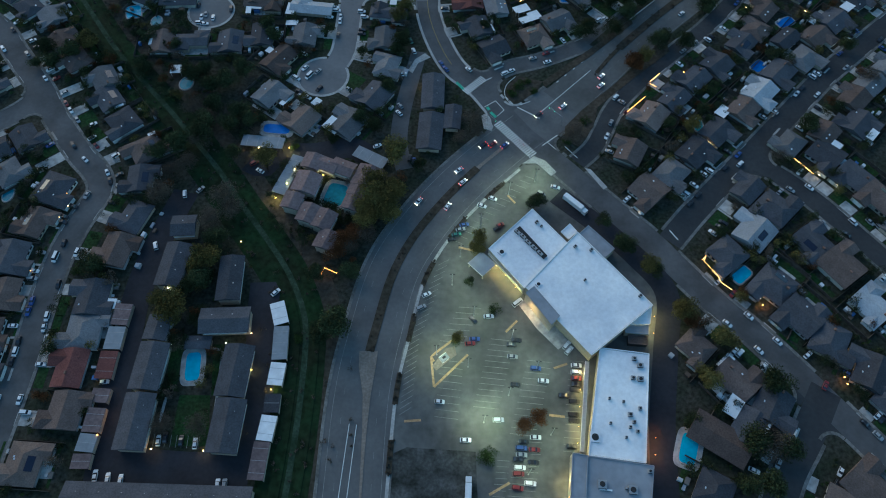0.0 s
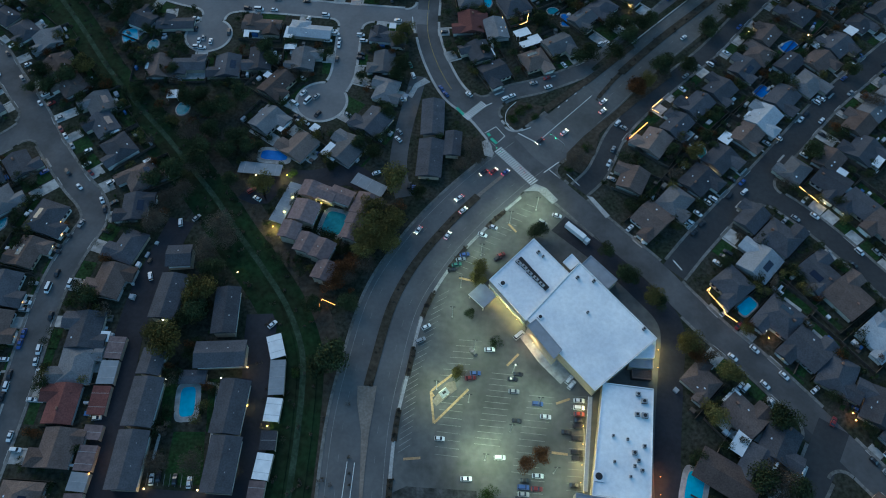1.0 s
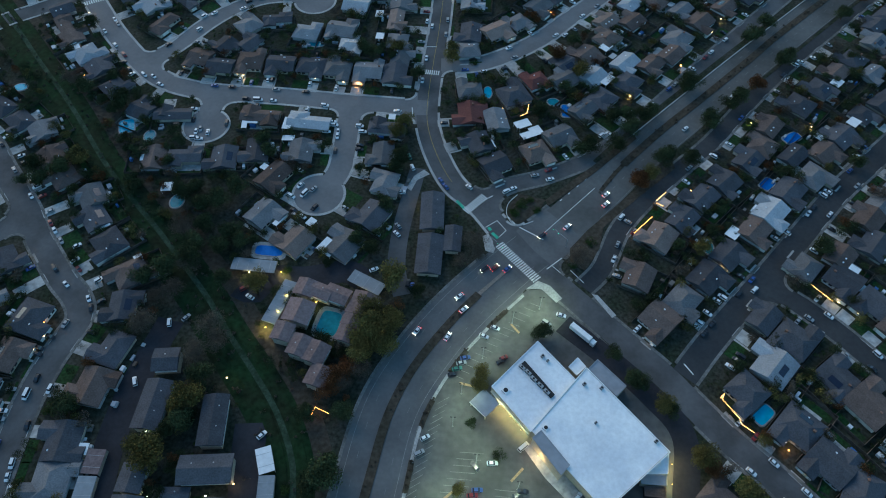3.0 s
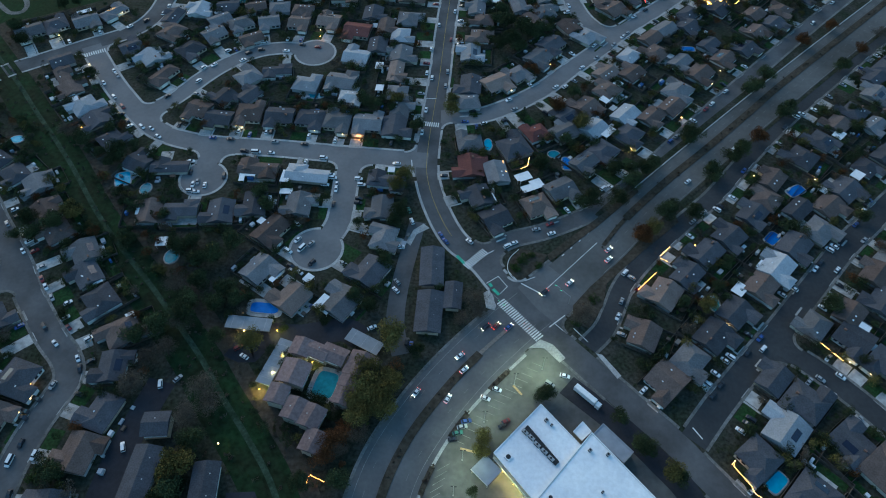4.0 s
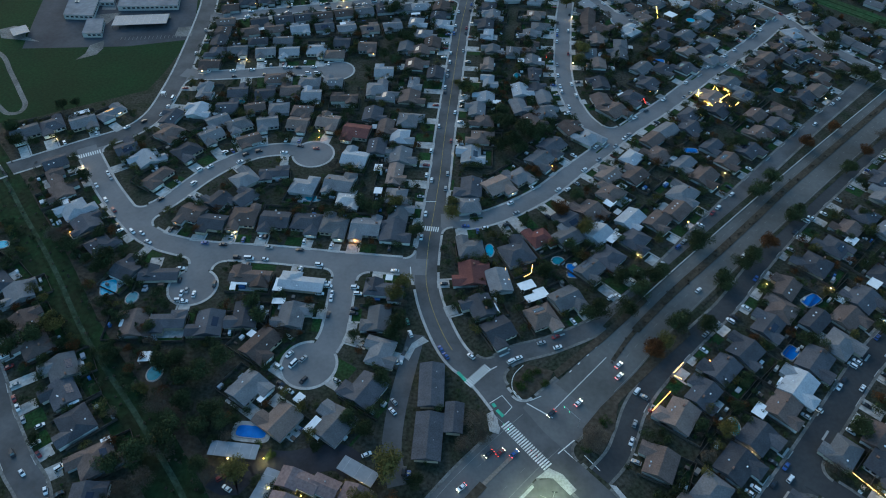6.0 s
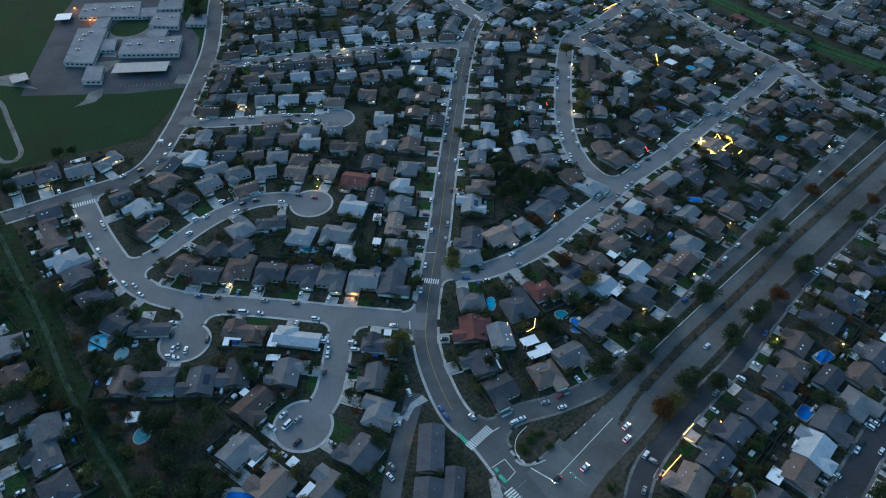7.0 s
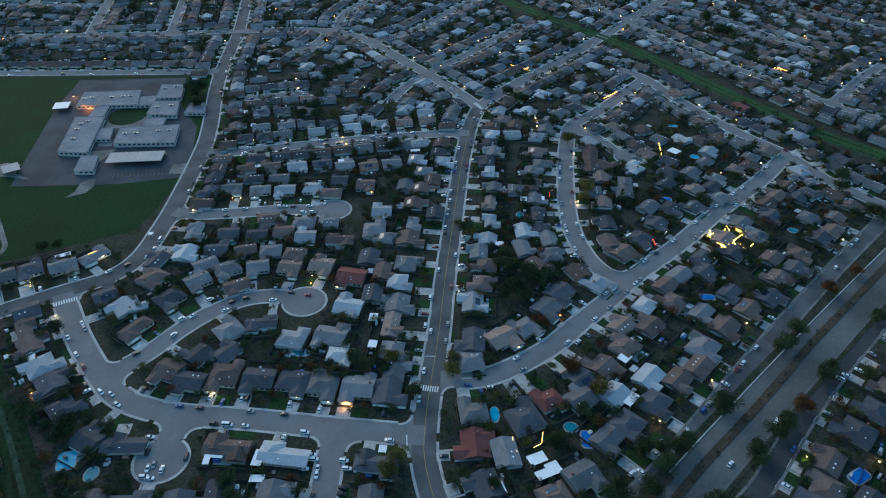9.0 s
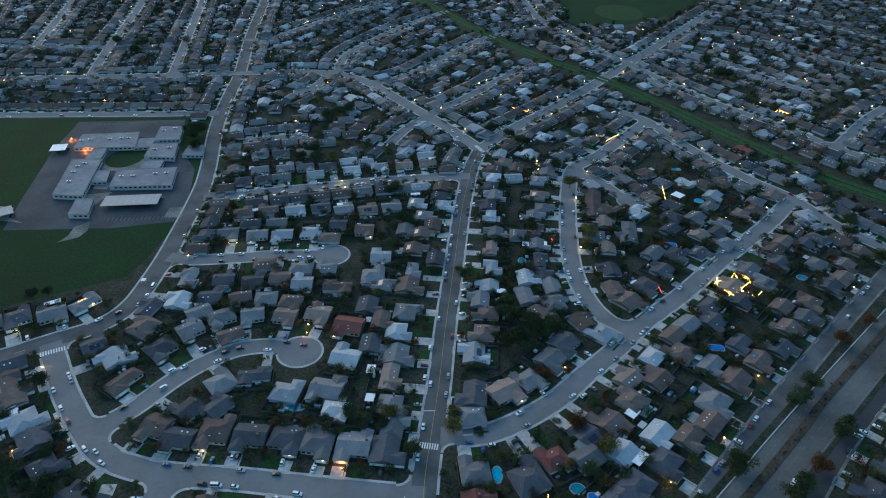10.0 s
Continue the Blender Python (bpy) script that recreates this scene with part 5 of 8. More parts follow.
tagged(new("garden_clutter", sheds.mesh("garden_clutter", SHED)), "small sheds, tables and boxes in the back gardens", "garden clutter", kind="stuff")
setting("pavement_drives", drives, "concrete driveways and patios", "driveway", DRIVE)
setting("pavement_paths", paths, "pale front paths", "path", CONCRETE)
tagged(new("lawns", lawns.mesh("lawns", LAWN)), "dark green front lawns", "lawn", kind="stuff")
tagged(new("fences", fences.mesh("fences", FENCE)), "weathered wooden fences between the lots", "fence", kind="stuff")

# ---------------------------------------------------------------- long blocks: apartments, condominiums, carports


def long_block(name, x, y, turn, l, w, h, c, label, group):
    """A two-storey row under a low gabled roof, with balconies and windows along both sides."""
    ob = thing(name, x, y, 0, turn, label, "apartment building", group)
    part("wall", box_mesh("wall", l, w - 1.6, h, STUCCO[2]), ob)
    part("roof", roof_mesh(l, w, h, round(w * 0.16, 2), 0.0, ROOF[c]), ob)
    n = max(1, int(l / 6))
    for i in range(n):
        for s in (1, -1):
            u = -l / 2 + (i + 0.5) * l / n
            part("window", box_mesh("window", 1.8, 0.1, 1.3, GLASS), ob, m=pose(u, s * (w / 2 - 0.75), h - 2.0))
    for s in (1, -1):
        part("balcony", box_mesh("balcony", l * 0.9, 0.7, 0.15, TRIM), ob, m=pose(0, s * (w / 2 - 0.45), h / 2))
    for i in range(int(l / 9)):
        part("roof_vent", box_mesh("roof_vent", 0.5, 0.5, 0.5, STEEL), ob, m=pose(-l / 2 + 5 + i * 9, w * 0.2, h + 0.7))
    HOUSE_SPOTS.append((x, y, l / 2))
    return ob


def carport(x, y, turn, l, w, h, c):
    """A flat sheet roof on posts."""
    words = {"w": "white", "l": "pale blue-grey", "p": "weathered purple-grey", "r": "rust-red", "d": "dark grey"}[c]
    m = {"w": METAL, "l": METAL_GREY, "d": ROOF["d"], "p": ROOF["p"], "r": ROOF["r"]}[c]
    ob = thing("carport", x, y, 0, turn, f"long open carport under a {words} flat sheet roof", "carport", "carports")
    part("roof", box_mesh("roof", l, w, 0.25, m), ob, m=pose(0, 0, h - 0.25))
    part("back_wall", box_mesh("back_wall", l, 0.15, h - 0.25, STUCCO[2]), ob, m=pose(0, w / 2 - 0.3, 0))
    n = max(2, int(l / 5) + 1)
    for i in range(n):
        part("post", box_mesh("post", 0.15, 0.15, h - 0.25, DARK), ob, m=pose(-l / 2 + 0.3 + i * (l - 0.6) / (n - 1), -w / 2 + 0.4, 0))
        if i:
            part("seam", box_mesh("seam", 0.12, w, 0.05, STEEL), ob, m=pose(-l / 2 + 0.3 + (i - 0.5) * (l - 0.6) / (n - 1), 0, h))


long_block("apartment_building", -155.4, -68.8, 7.5, 10.7, 10.3, 6, "d", "two-storey grey-roofed apartment row with balconies", "apartment rows")
long_block("apartment_building", -154.9, -89.8, -91.9, 21.6, 11.2, 6, "d", "two-storey grey-roofed apartment row with balconies", "apartment rows")
long_block("apartment_building", -152.4, -138.7, -89.7, 20.2, 12.0, 6, "d", "two-storey grey-roofed apartment row with balconies", "apartment rows")
long_block("apartment_building", -151.8, -162.5, -88.0, 22.6, 12.0, 6, "d", "two-storey grey-roofed apartment row with balconies", "apartment rows")
long_block("apartment_building", -125.0, -115.6, 6.3, 21.1, 11.2, 6, "d", "two-storey grey-roofed apartment row with balconies", "apartment rows")
long_block("apartment_building", -127.2, -94.8, -84.2, 21.6, 10.3, 6, "d", "two-storey grey-roofed apartment row with balconies", "apartment rows")
long_block("apartment_building", -115.5, -138.1, -90.3, 22.1, 12.0, 6, "d", "two-storey grey-roofed apartment row with balconies", "apartment rows")
long_block("apartment_building", -113.9, -161.6, -89.5, 21.4, 12.0, 6, "d", "two-storey grey-roofed apartment row with balconies", "apartment rows")
long_block("apartment_building", -134.7, -192.6, 2.3, 72.9, 12.0, 6, "d", "two-storey grey-roofed apartment row with balconies", "apartment rows")
long_block("apartment_building", -153.6, -121.2, -92.1, 10.7, 9.5, 6, "d", "two-storey grey-roofed apartment row with balconies", "apartment rows")
long_block("apartment_building", -135.2, -125.7, 3.9, 10.4, 5.2, 3, "d", "two-storey grey-roofed apartment row with balconies", "apartment rows")
long_block("residential_block", -43.4, 26.2, -87.7, 23.5, 11.4, 3.2, "d", "low blue-grey roofed residential block by the alley", "blocks by the alley")
long_block("residential_block", -42.8, -1.1, -90.2, 23.0, 12.2, 3.2, "d", "low blue-grey roofed residential block by the alley", "blocks by the alley")
long_block("residential_block", -31.6, 9.2, -90.6, 15.0, 8.0, 3.2, "d", "low blue-grey roofed residential block by the alley", "blocks by the alley")
long_block("long_house", 89.1, -151.8, -29.4, 23.9, 13.0, 3.2, "b", "long low brown-roofed house beside a pool", "long houses")
carport(-172.8, -114.9, -90.0, 10.3, 7.6, 3, "p")
carport(-172.6, -126.2, -87.3, 10.6, 7.6, 3, "l")
carport(-172.4, -138.6, -86.8, 12.5, 7.6, 3, "r")
carport(-170.8, -152.1, -90.0, 6.1, 7.6, 3, "p")
carport(-170.2, -162.5, -88.9, 10.2, 7.6, 3, "p")
carport(-170.2, -171.9, -91.6, 7.3, 7.6, 3, "l")
carport(-170.1, -179.3, -86.2, 6.0, 7.6, 3, "p")
carport(-102.4, -109.2, -68.6, 11.0, 6.65, 3, "w")
carport(-99.3, -123.2, -83.4, 15.6, 6.65, 3, "l")
carport(-98.3, -137.4, -90.6, 10.1, 6.65, 3, "w")
carport(-97.8, -150.2, -86.4, 8.0, 6.65, 3, "d")
carport(-98.0, -160.7, -92.7, 10.5, 6.65, 3, "w")
carport(-98.7, -174.0, -89.6, 15.2, 6.65, 3, "p")
carport(-128.8, -14.2, -2.3, 22.1, 7.125, 3, "l")
carport(-111.7, -33.7, -106.0, 24.3, 7.125, 3, "l")
carport(-72.0, -20.1, -25.3, 18.0, 7.125, 3, "l")
long_block("condominium", -101.0, -40.0, 77.9, 11.2, 12.3, 6, "p", "purple-brown roofed condominium beside the pool", "condominiums")
long_block("condominium", -106.3, -51.0, 78.3, 8.4, 8.8, 6, "p", "purple-brown roofed condominium beside the pool", "condominiums")
long_block("condominium", -97.4, -57.5, 74.7, 9.6, 8.8, 6, "p", "purple-brown roofed condominium beside the pool", "condominiums")
long_block("condominium", -89.3, -60.5, 70.9, 9.8, 9.7, 6, "p", "purple-brown roofed condominium beside the pool", "condominiums")
long_block("condominium", -86.2, -71.8, 73.6, 9.3, 9.7, 6, "p", "purple-brown roofed condominium beside the pool", "condominiums")
long_block("condominium", -100.3, -26.8, 76.9, 8.3, 8.8, 6, "p", "purple-brown roofed condominium beside the pool", "condominiums")
long_block("condominium", -92.3, -28.4, -19.8, 9.7, 7.0, 6, "p", "purple-brown roofed condominium beside the pool", "condominiums")
long_block("condominium", -84.4, -29.5, -19.3, 11.4, 7.9, 6, "p", "purple-brown roofed condominium beside the pool", "condominiums")
long_block("condominium", -71.5, -34.3, 73.2, 11.7, 12.3, 6, "p", "purple-brown roofed condominium beside the pool", "condominiums")
long_block("condominium", -75.4, -41.5, 74.3, 8.0, 7.9, 6, "p", "purple-brown roofed condominium beside the pool", "condominiums")
long_block("condominium", -77.1, -49.9, 74.6, 7.8, 7.9, 6, "p", "purple-brown roofed condominium beside the pool", "condominiums")

# ---------------------------------------------------------------- flat-roofed buildings


def flat_building(name, pts, h, roof, wall, label, category, parapet=0.5, windows=0):
    """Walls, a flat roof and a parapet round it."""
    cx, cy = sum(p[0] for p in pts) / len(pts), sum(p[1] for p in pts) / len(pts)
    ob = thing(name, cx, cy, 0, 0, label, category)
    rel = [(x - cx, y - cy) for x, y in pts]
    part("wall", Buf().prism(rel, 0, h).mesh("wall", wall), ob)
    inner = [(x * 0.985, y * 0.985) for x, y in rel]
    part("roof", Buf().prism(inner, h, h + 0.12).mesh("roof", roof), ob)
    for a, b in zip(rel, [*rel[1:], rel[0]]):
        a, b = Vector(a), Vector(b)
        d = (b - a).normalized()
        n = Vector((-d.y, d.x))
        c = (a + b) / 2
        part("parapet", box_mesh("parapet", round((b - a).length, 2), 0.35, parapet, roof if parapet < 1 else DARK), ob, m=pose(c.x, c.y, h + 0.004, 0, 0, math.degrees(math.atan2(d.y, d.x))))
        for i in range(int((b - a).length / 4) if windows else 0):
            q = a + d * (2 + 4 * i) + (n if n.dot(c) > 0 else -n) * 0.02
            part("window", box_mesh("window", 2.4, 0.12, 1.4, GLASS), ob, m=pose(q.x, q.y, h - 2.2, 0, 0, math.degrees(math.atan2(d.y, d.x))))
    return ob


def roof_unit(x, y, z, turn, l=2.4, w=1.6, h=1.3, c=None):
    """An air-conditioning unit: cabinet, fan ring, grille."""
    ob = thing("rooftop_unit", x, y, z, turn, "grey sheet-metal air conditioning unit on the roof", "air conditioner", "rooftop units")
    part("cabinet", box_mesh("cabinet", l, w, h, c or STEEL), ob)
    part("fan_ring", Buf().cone(0, 0, h, h + 0.25, w * 0.35, w * 0.32, 14).mesh("fan_ring", DARK), ob)
    part("grille", box_mesh("grille", l * 0.8, 0.06, h * 0.6, DARK), ob, m=pose(0, -w / 2 - 0.03, h * 0.2))


flat_building("store", [(-9.7, -71.5), (10.5, -48.1), (28.6, -67.5), (7.2, -90.6)], 6.6, MEMBRANE, WALL, "white-roofed corner store of the shopping centre", "store")
flat_building("supermarket", [(7.6, -90.3), (31.9, -59.9), (64.5, -95.4), (36.4, -120.9)], 7.2, MEMBRANE, WALL, "large white-roofed supermarket of the shopping centre", "supermarket")
flat_building("storage_annex", [(32.8, -59.8), (37.6, -54.5), (49.4, -66.3), (44.9, -71.2)], 5, MEMBRANE_GREY, WALL, "blue-grey roofed annex behind the supermarket", "annex")
flat_building("plant_room", [(24.4, -59.2), (28.6, -54.5), (32.0, -58.6), (27.8, -63.0)], 5.5, MEMBRANE, WALL, "small white-roofed plant room", "annex")
flat_building("service_shed", [(52.6, -104.5), (62.9, -104.0), (62.6, -108.1), (52.4, -108.0)], 4, MEMBRANE_GREY, WALL, "small grey-roofed service shed behind the supermarket", "shed")
flat_building("storage_container", [(53.9, -108.8), (62.4, -108.7), (62.1, -112.7), (53.7, -112.5)], 2.8, ROOF["b"], DARK, "dark storage container in the service yard", "container")
flat_building("side_annex", [(50.6, -105.3), (64.7, -94.4), (63.2, -103.6), (53.7, -104.3)], 5, MEMBRANE, WALL, "pale roofed side annex", "annex")
flat_building("shop_row", [(40.5, -116.7), (61.5, -118.0), (56.8, -164.5), (34.1, -163.0)], 5.6, MEMBRANE, WALL, "long white-roofed row of shops", "shops")
flat_building("corner_shop", [(34.0, -163.5), (59.8, -165.5), (56.5, -187.9), (31.8, -189.6)], 6, MEMBRANE_GREY, WALL, "grey-roofed shop at the end of the row", "shop")
flat_building("shop_front_block", [(27.5, -162.8), (33.4, -163.5), (31.9, -183.6), (26.0, -184.0)], 6.8, MEMBRANE_GREY, WALL, "grey parapeted shop front block", "shop")
flat_building("entrance_canopy", [(7.8, -93.8), (11.4, -90.4), (22.7, -104.0), (19.2, -108.3)], 8.2, MEMBRANE_GREY, WALL, "dark sloping entrance canopy of the supermarket", "canopy", 0.3)
flat_building("roof_screen", [(3.0, -60.4), (4.6, -58.7), (17.4, -73.7), (15.9, -75.3)], 7.4, DARK, DARK, "dark louvred screen along the store roof", "roof screen", 0.2)


def walkway_roof(x, y, turn, l, w, h, material, label):
    """A covered walk: slab, fascia and posts."""
    ob = thing("covered_walkway", x, y, 0, turn, label, "covered walkway")
    part("roof", box_mesh("roof", l, w, 0.3, material), ob, m=pose(0, 0, h - 0.3))
    part("fascia", box_mesh("fascia", l, 0.12, 0.7, TRIM), ob, m=pose(0, -w / 2 - 0.06, h - 0.6))
    n = max(2, int(l / 6) + 1)
    for i in range(n):
        part("post", box_mesh("post", 0.35, 0.35, h - 0.3, WALL), ob, m=pose(-l / 2 + 0.5 + i * (l - 1) / (n - 1), -w / 2 + 0.5, 0))


plaza = Buf().prism([(4.6, -95.1), (10.0, -92.7), (16.3, -98.8), (27.8, -112.2), (23.2, -116.6), (13.7, -107.3)], -0.05, 0.17)
setting("pavement_store_front", plaza, "pale concrete walk along the supermarket front", "pavement", DRIVE)
isle = Buf().prism([(-31.9, -128.1), (-30.0, -130.1), (-21.6, -122.2), (-22.6, -118.3), (-26.3, -119.6)], -0.05, 0.16)
setting("pavement_kiosk_island", isle, "tan paved island under the kiosk", "pavement", PAVER)
walkway_roof(-1.0, -81.0, -47.7, 24.4, 1.8, 4.2, STUCCO[0], "lit arcade along the store front")
walkway_roof(-12.4, -78.1, -42.0, 9.6, 9, 4.2, MEMBRANE_GREY, "square grey canopy by the store")
walkway_roof(33.5, -142.1, -94.9, 38.9, 1.6, 4.2, STUCCO[0], "lit arcade along the row of shops")
roof_unit(-3.6, -72.9, 6.72, -44, 3, 3, 0.5, MEMBRANE)
roof_unit(12.7, -55.6, 6.72, -46, 1.5, 1.5)
roof_unit(14.9, -57.7, 6.72, -46, 1, 1)
roof_unit(3.4, -61.7, 6.72, -45, 3, 1.4)
roof_unit(6.1, -64.0, 6.72, -45, 3, 1.4)
roof_unit(8.5, -66.9, 6.72, -44, 3, 1.4)
roof_unit(11.4, -69.7, 6.72, -44, 3, 1.4)
roof_unit(14.1, -72.5, 6.72, -45, 3, 1.4)
roof_unit(30.6, -68.0, 7.32, -46, 1.4, 1.4)
roof_unit(38.0, -69.3, 7.32, -46, 1.4, 1.4)
roof_unit(13.5, -88.7, 7.32, -44, 2.4, 2.4, 0.5, MEMBRANE)
roof_unit(34.6, -85.2, 7.32, -45, 1, 1)
roof_unit(59.2, -91.4, 7.32, -46, 1.4, 1.4)
roof_unit(54.9, -120.8, 5.72, -3, 2, 1.6)
roof_unit(57.2, -123.7, 5.72, -2, 2.6, 2)
roof_unit(53.9, -129.5, 5.72, -2, 2, 1.6)
roof_unit(57.0, -129.8, 5.72, -2, 2.6, 2.2)
roof_unit(55.9, -142.5, 5.72, -2, 1.4, 1.4)
roof_unit(51.7, -145.4, 5.72, -2, 2, 1.8)
roof_unit(53.1, -148.4, 5.72, -2, 1.4, 1.4)
roof_unit(51.4, -150.6, 5.72, -2, 1.2, 1.2)
roof_unit(54.3, -152.2, 5.72, -2, 1.4, 1.2)
roof_unit(43.4, -139.1, 5.72, -2, 1, 1)
roof_unit(49.2, -140.1, 5.72, -2, 1, 1)
roof_unit(43.4, -149.5, 5.72, -2, 1, 1)
roof_unit(49.5, -154.9, 5.72, -2, 1, 1)
roof_unit(36.9, -155.6, 5.72, -2, 4.2, 4.2, 0.5, MEMBRANE)
roof_unit(38.8, -174.1, 6.12, -1, 3.4, 3.2)
roof_unit(50.8, -175.4, 6.12, -2, 3.4, 3.2)
roof_unit(40.2, -176.1, 6.12, -1, 5, 0.6, 0.5, MEMBRANE)
roof_unit(48.7, -175.1, 6.12, -2, 2, 0.6)
roof_unit(58.0, -167.8, 6.12, -2, 1.6, 1.6)
flat_building("school_building", [(-414.0, 457.0), (-421.1, 487.1), (-369.0, 497.7), (-358.0, 464.9)], 3.75, SCHOOL_ROOF, STUCCO[1], "low pale-roofed school classroom block", "school building", 0.25, 1)
flat_building("school_building", [(-359.9, 463.8), (-363.5, 483.9), (-348.5, 488.0), (-344.2, 467.9)], 3, SCHOOL_ROOF, STUCCO[1], "low pale-roofed school classroom block", "school building", 0.25, 1)
flat_building("school_building", [(-346.7, 480.4), (-353.4, 512.1), (-331.3, 514.3), (-323.2, 484.0)], 4.125, SCHOOL_ROOF, STUCCO[1], "low pale-roofed school classroom block", "school building", 0.25, 1)
flat_building("school_building", [(-341.0, 445.1), (-345.1, 472.9), (-321.3, 475.2), (-313.1, 445.5)], 4.125, SCHOOL_ROOF, STUCCO[1], "low pale-roofed school classroom block", "school building", 0.25, 1)
flat_building("school_building", [(-308.9, 452.9), (-310.5, 474.9), (-296.2, 476.3), (-289.4, 454.8)], 3, SCHOOL_ROOF, STUCCO[1], "low pale-roofed school classroom block", "school building", 0.25, 1)
flat_building("school_building", [(-384.8, 368.6), (-402.3, 433.4), (-376.2, 435.9), (-359.6, 369.0)], 4.125, SCHOOL_ROOF, STUCCO[1], "low pale-roofed school classroom block", "school building", 0.25, 1)
flat_building("school_building", [(-392.3, 435.9), (-395.2, 457.1), (-383.4, 460.8), (-378.7, 438.4)], 3.375, SCHOOL_ROOF, STUCCO[1], "low pale-roofed school classroom block", "school building", 0.25, 1)
flat_building("school_building", [(-366.2, 395.3), (-370.8, 416.1), (-359.5, 417.2), (-352.9, 396.6)], 3, SCHOOL_ROOF, STUCCO[1], "low pale-roofed school classroom block", "school building", 0.25, 1)
flat_building("school_building", [(-345.4, 387.0), (-352.3, 415.7), (-303.0, 427.0), (-294.5, 393.8)], 4.125, SCHOOL_ROOF, STUCCO[1], "low pale-roofed school classroom block", "school building", 0.25, 1)
flat_building("school_building", [(-335.5, 421.0), (-336.8, 438.9), (-320.6, 440.5), (-318.2, 424.8)], 3.375, SCHOOL_ROOF, STUCCO[1], "low pale-roofed school classroom block", "school building", 0.25, 1)
flat_building("school_building", [(-355.8, 339.8), (-362.2, 364.7), (-348.5, 366.0), (-340.5, 341.2)], 3.75, SCHOOL_ROOF, STUCCO[1], "low pale-roofed school classroom block", "school building", 0.25, 1)
roof_unit(-413.8, 472.1, 3.87, 4, 3.4, 1.8, 0.9)
roof_unit(-407.1, 475.3, 3.87, 4, 3.4, 1.8, 0.9)
roof_unit(-389.2, 478.4, 3.87, 4, 3.4, 1.8, 0.9)
roof_unit(-379.1, 480.7, 3.87, 4, 3.4, 1.8, 0.9)
roof_unit(-372.8, 482.6, 3.87, 4, 3.4, 1.8, 0.9)
roof_unit(-382.8, 391.6, 4.245, 4, 3.4, 1.8, 0.9)
roof_unit(-388.2, 409.0, 4.245, 4, 3.4, 1.8, 0.9)
roof_unit(-389.9, 419.8, 4.245, 4, 3.4, 1.8, 0.9)
roof_unit(-386.7, 425.7, 4.245, 4, 3.4, 1.8, 0.9)
roof_unit(-343.0, 404.7, 4.245, 4, 3.4, 1.8, 0.9)
roof_unit(-333.9, 406.7, 4.245, 4, 3.4, 1.8, 0.9)
roof_unit(-316.4, 412.6, 4.245, 4, 3.4, 1.8, 0.9)
roof_unit(-307.1, 414.6, 4.245, 4, 3.4, 1.8, 0.9)
roof_unit(-346.2, 501.8, 4.245, 4, 3.4, 1.8, 0.9)
roof_unit(-337.4, 508.1, 4.245, 4, 3.4, 1.8, 0.9)
roof_unit(-336.8, 460.0, 4.245, 4, 3.4, 1.8, 0.9)
roof_unit(-325.3, 464.8, 4.245, 4, 3.4, 1.8, 0.9)
carport(-316.8, 366.6, 10.1, 44.5, 17, 4, "l")
carport(-427.8, 456.4, 15.8, 13.6, 14, 4, "w")
carport(-408.3, 339.9, 39.2, 12.7, 14, 4, "l")

# ---------------------------------------------------------------- pools and patio covers


def pool(x, y, turn, l, w, c, round_one):
    """A basin with water, a raised coping and a concrete deck."""
    n = 20 if round_one else 24
    power = 1.0 if round_one else 0.45
    def ring(a, b):
        out = []
        for i in range(n):
            t = 6.2832 * (i + 0.5) / n
            cs, sn = math.cos(t), math.sin(t)
            out.append((a * math.copysign(abs(cs) ** power, cs), b * math.copysign(abs(sn) ** power, sn)))
        return out
    words = {"a": "bright turquoise", "b": "blue covered", "t": "dim teal", "e": "green-blue"}[c]
    ob = thing("swimming_pool", x, y, 0, turn, f"{words} swimming pool set in a concrete deck", "swimming pool", "backyard pools")
    part("deck", Buf().prism(ring(l / 2 + (2.2 if l > 12 else 0.7), w / 2 + (2.2 if l > 12 else 0.7)), -0.05, 0.1).mesh("deck", DRIVE), ob)
    part("water", Buf().prism(ring(l / 2, w / 2), 0.02, 0.28).mesh("water", WATER[c]), ob)
    o, q = ring(l / 2 + 0.35, w / 2 + 0.35), ring(l / 2, w / 2)
    v = [(a, b, z) for z in (0.1, 0.34) for r in (o, q) for a, b in r]
    f = []
    for i in range(n):
        j = (i + 1) % n
        f += [(2 * n + i, 2 * n + j, 3 * n + j, 3 * n + i), (i, j, 2 * n + j, 2 * n + i), (n + j, n + i, 3 * n + i, 3 * n + j)]
    part("coping", Buf().add(v, f).mesh("coping", CONCRETE), ob)
    HOUSE_SPOTS.append((x, y, max(l, w) / 2 + 1))


def patio_cover(x, y, turn, l, w):
    """A light sheet roof on four posts."""
    ob = thing("patio_cover", x, y, 0, turn, "flat white patio cover on slim posts", "patio cover", "patio covers")
    part("roof", box_mesh("roof", l, w, 0.14, METAL), ob, m=pose(0, 0, 2.9, 2))
    part("fascia", box_mesh("fascia", l, 0.12, 0.22, TRIM), ob, m=pose(0, -w / 2 - 0.06, 2.8))
    for sx in (1, -1):
        for sy in (1, -1):
            part("post", box_mesh("post", 0.12, 0.12, 2.88, TRIM), ob, m=pose(sx * (l / 2 - 0.3), sy * (w / 2 - 0.3), 0))


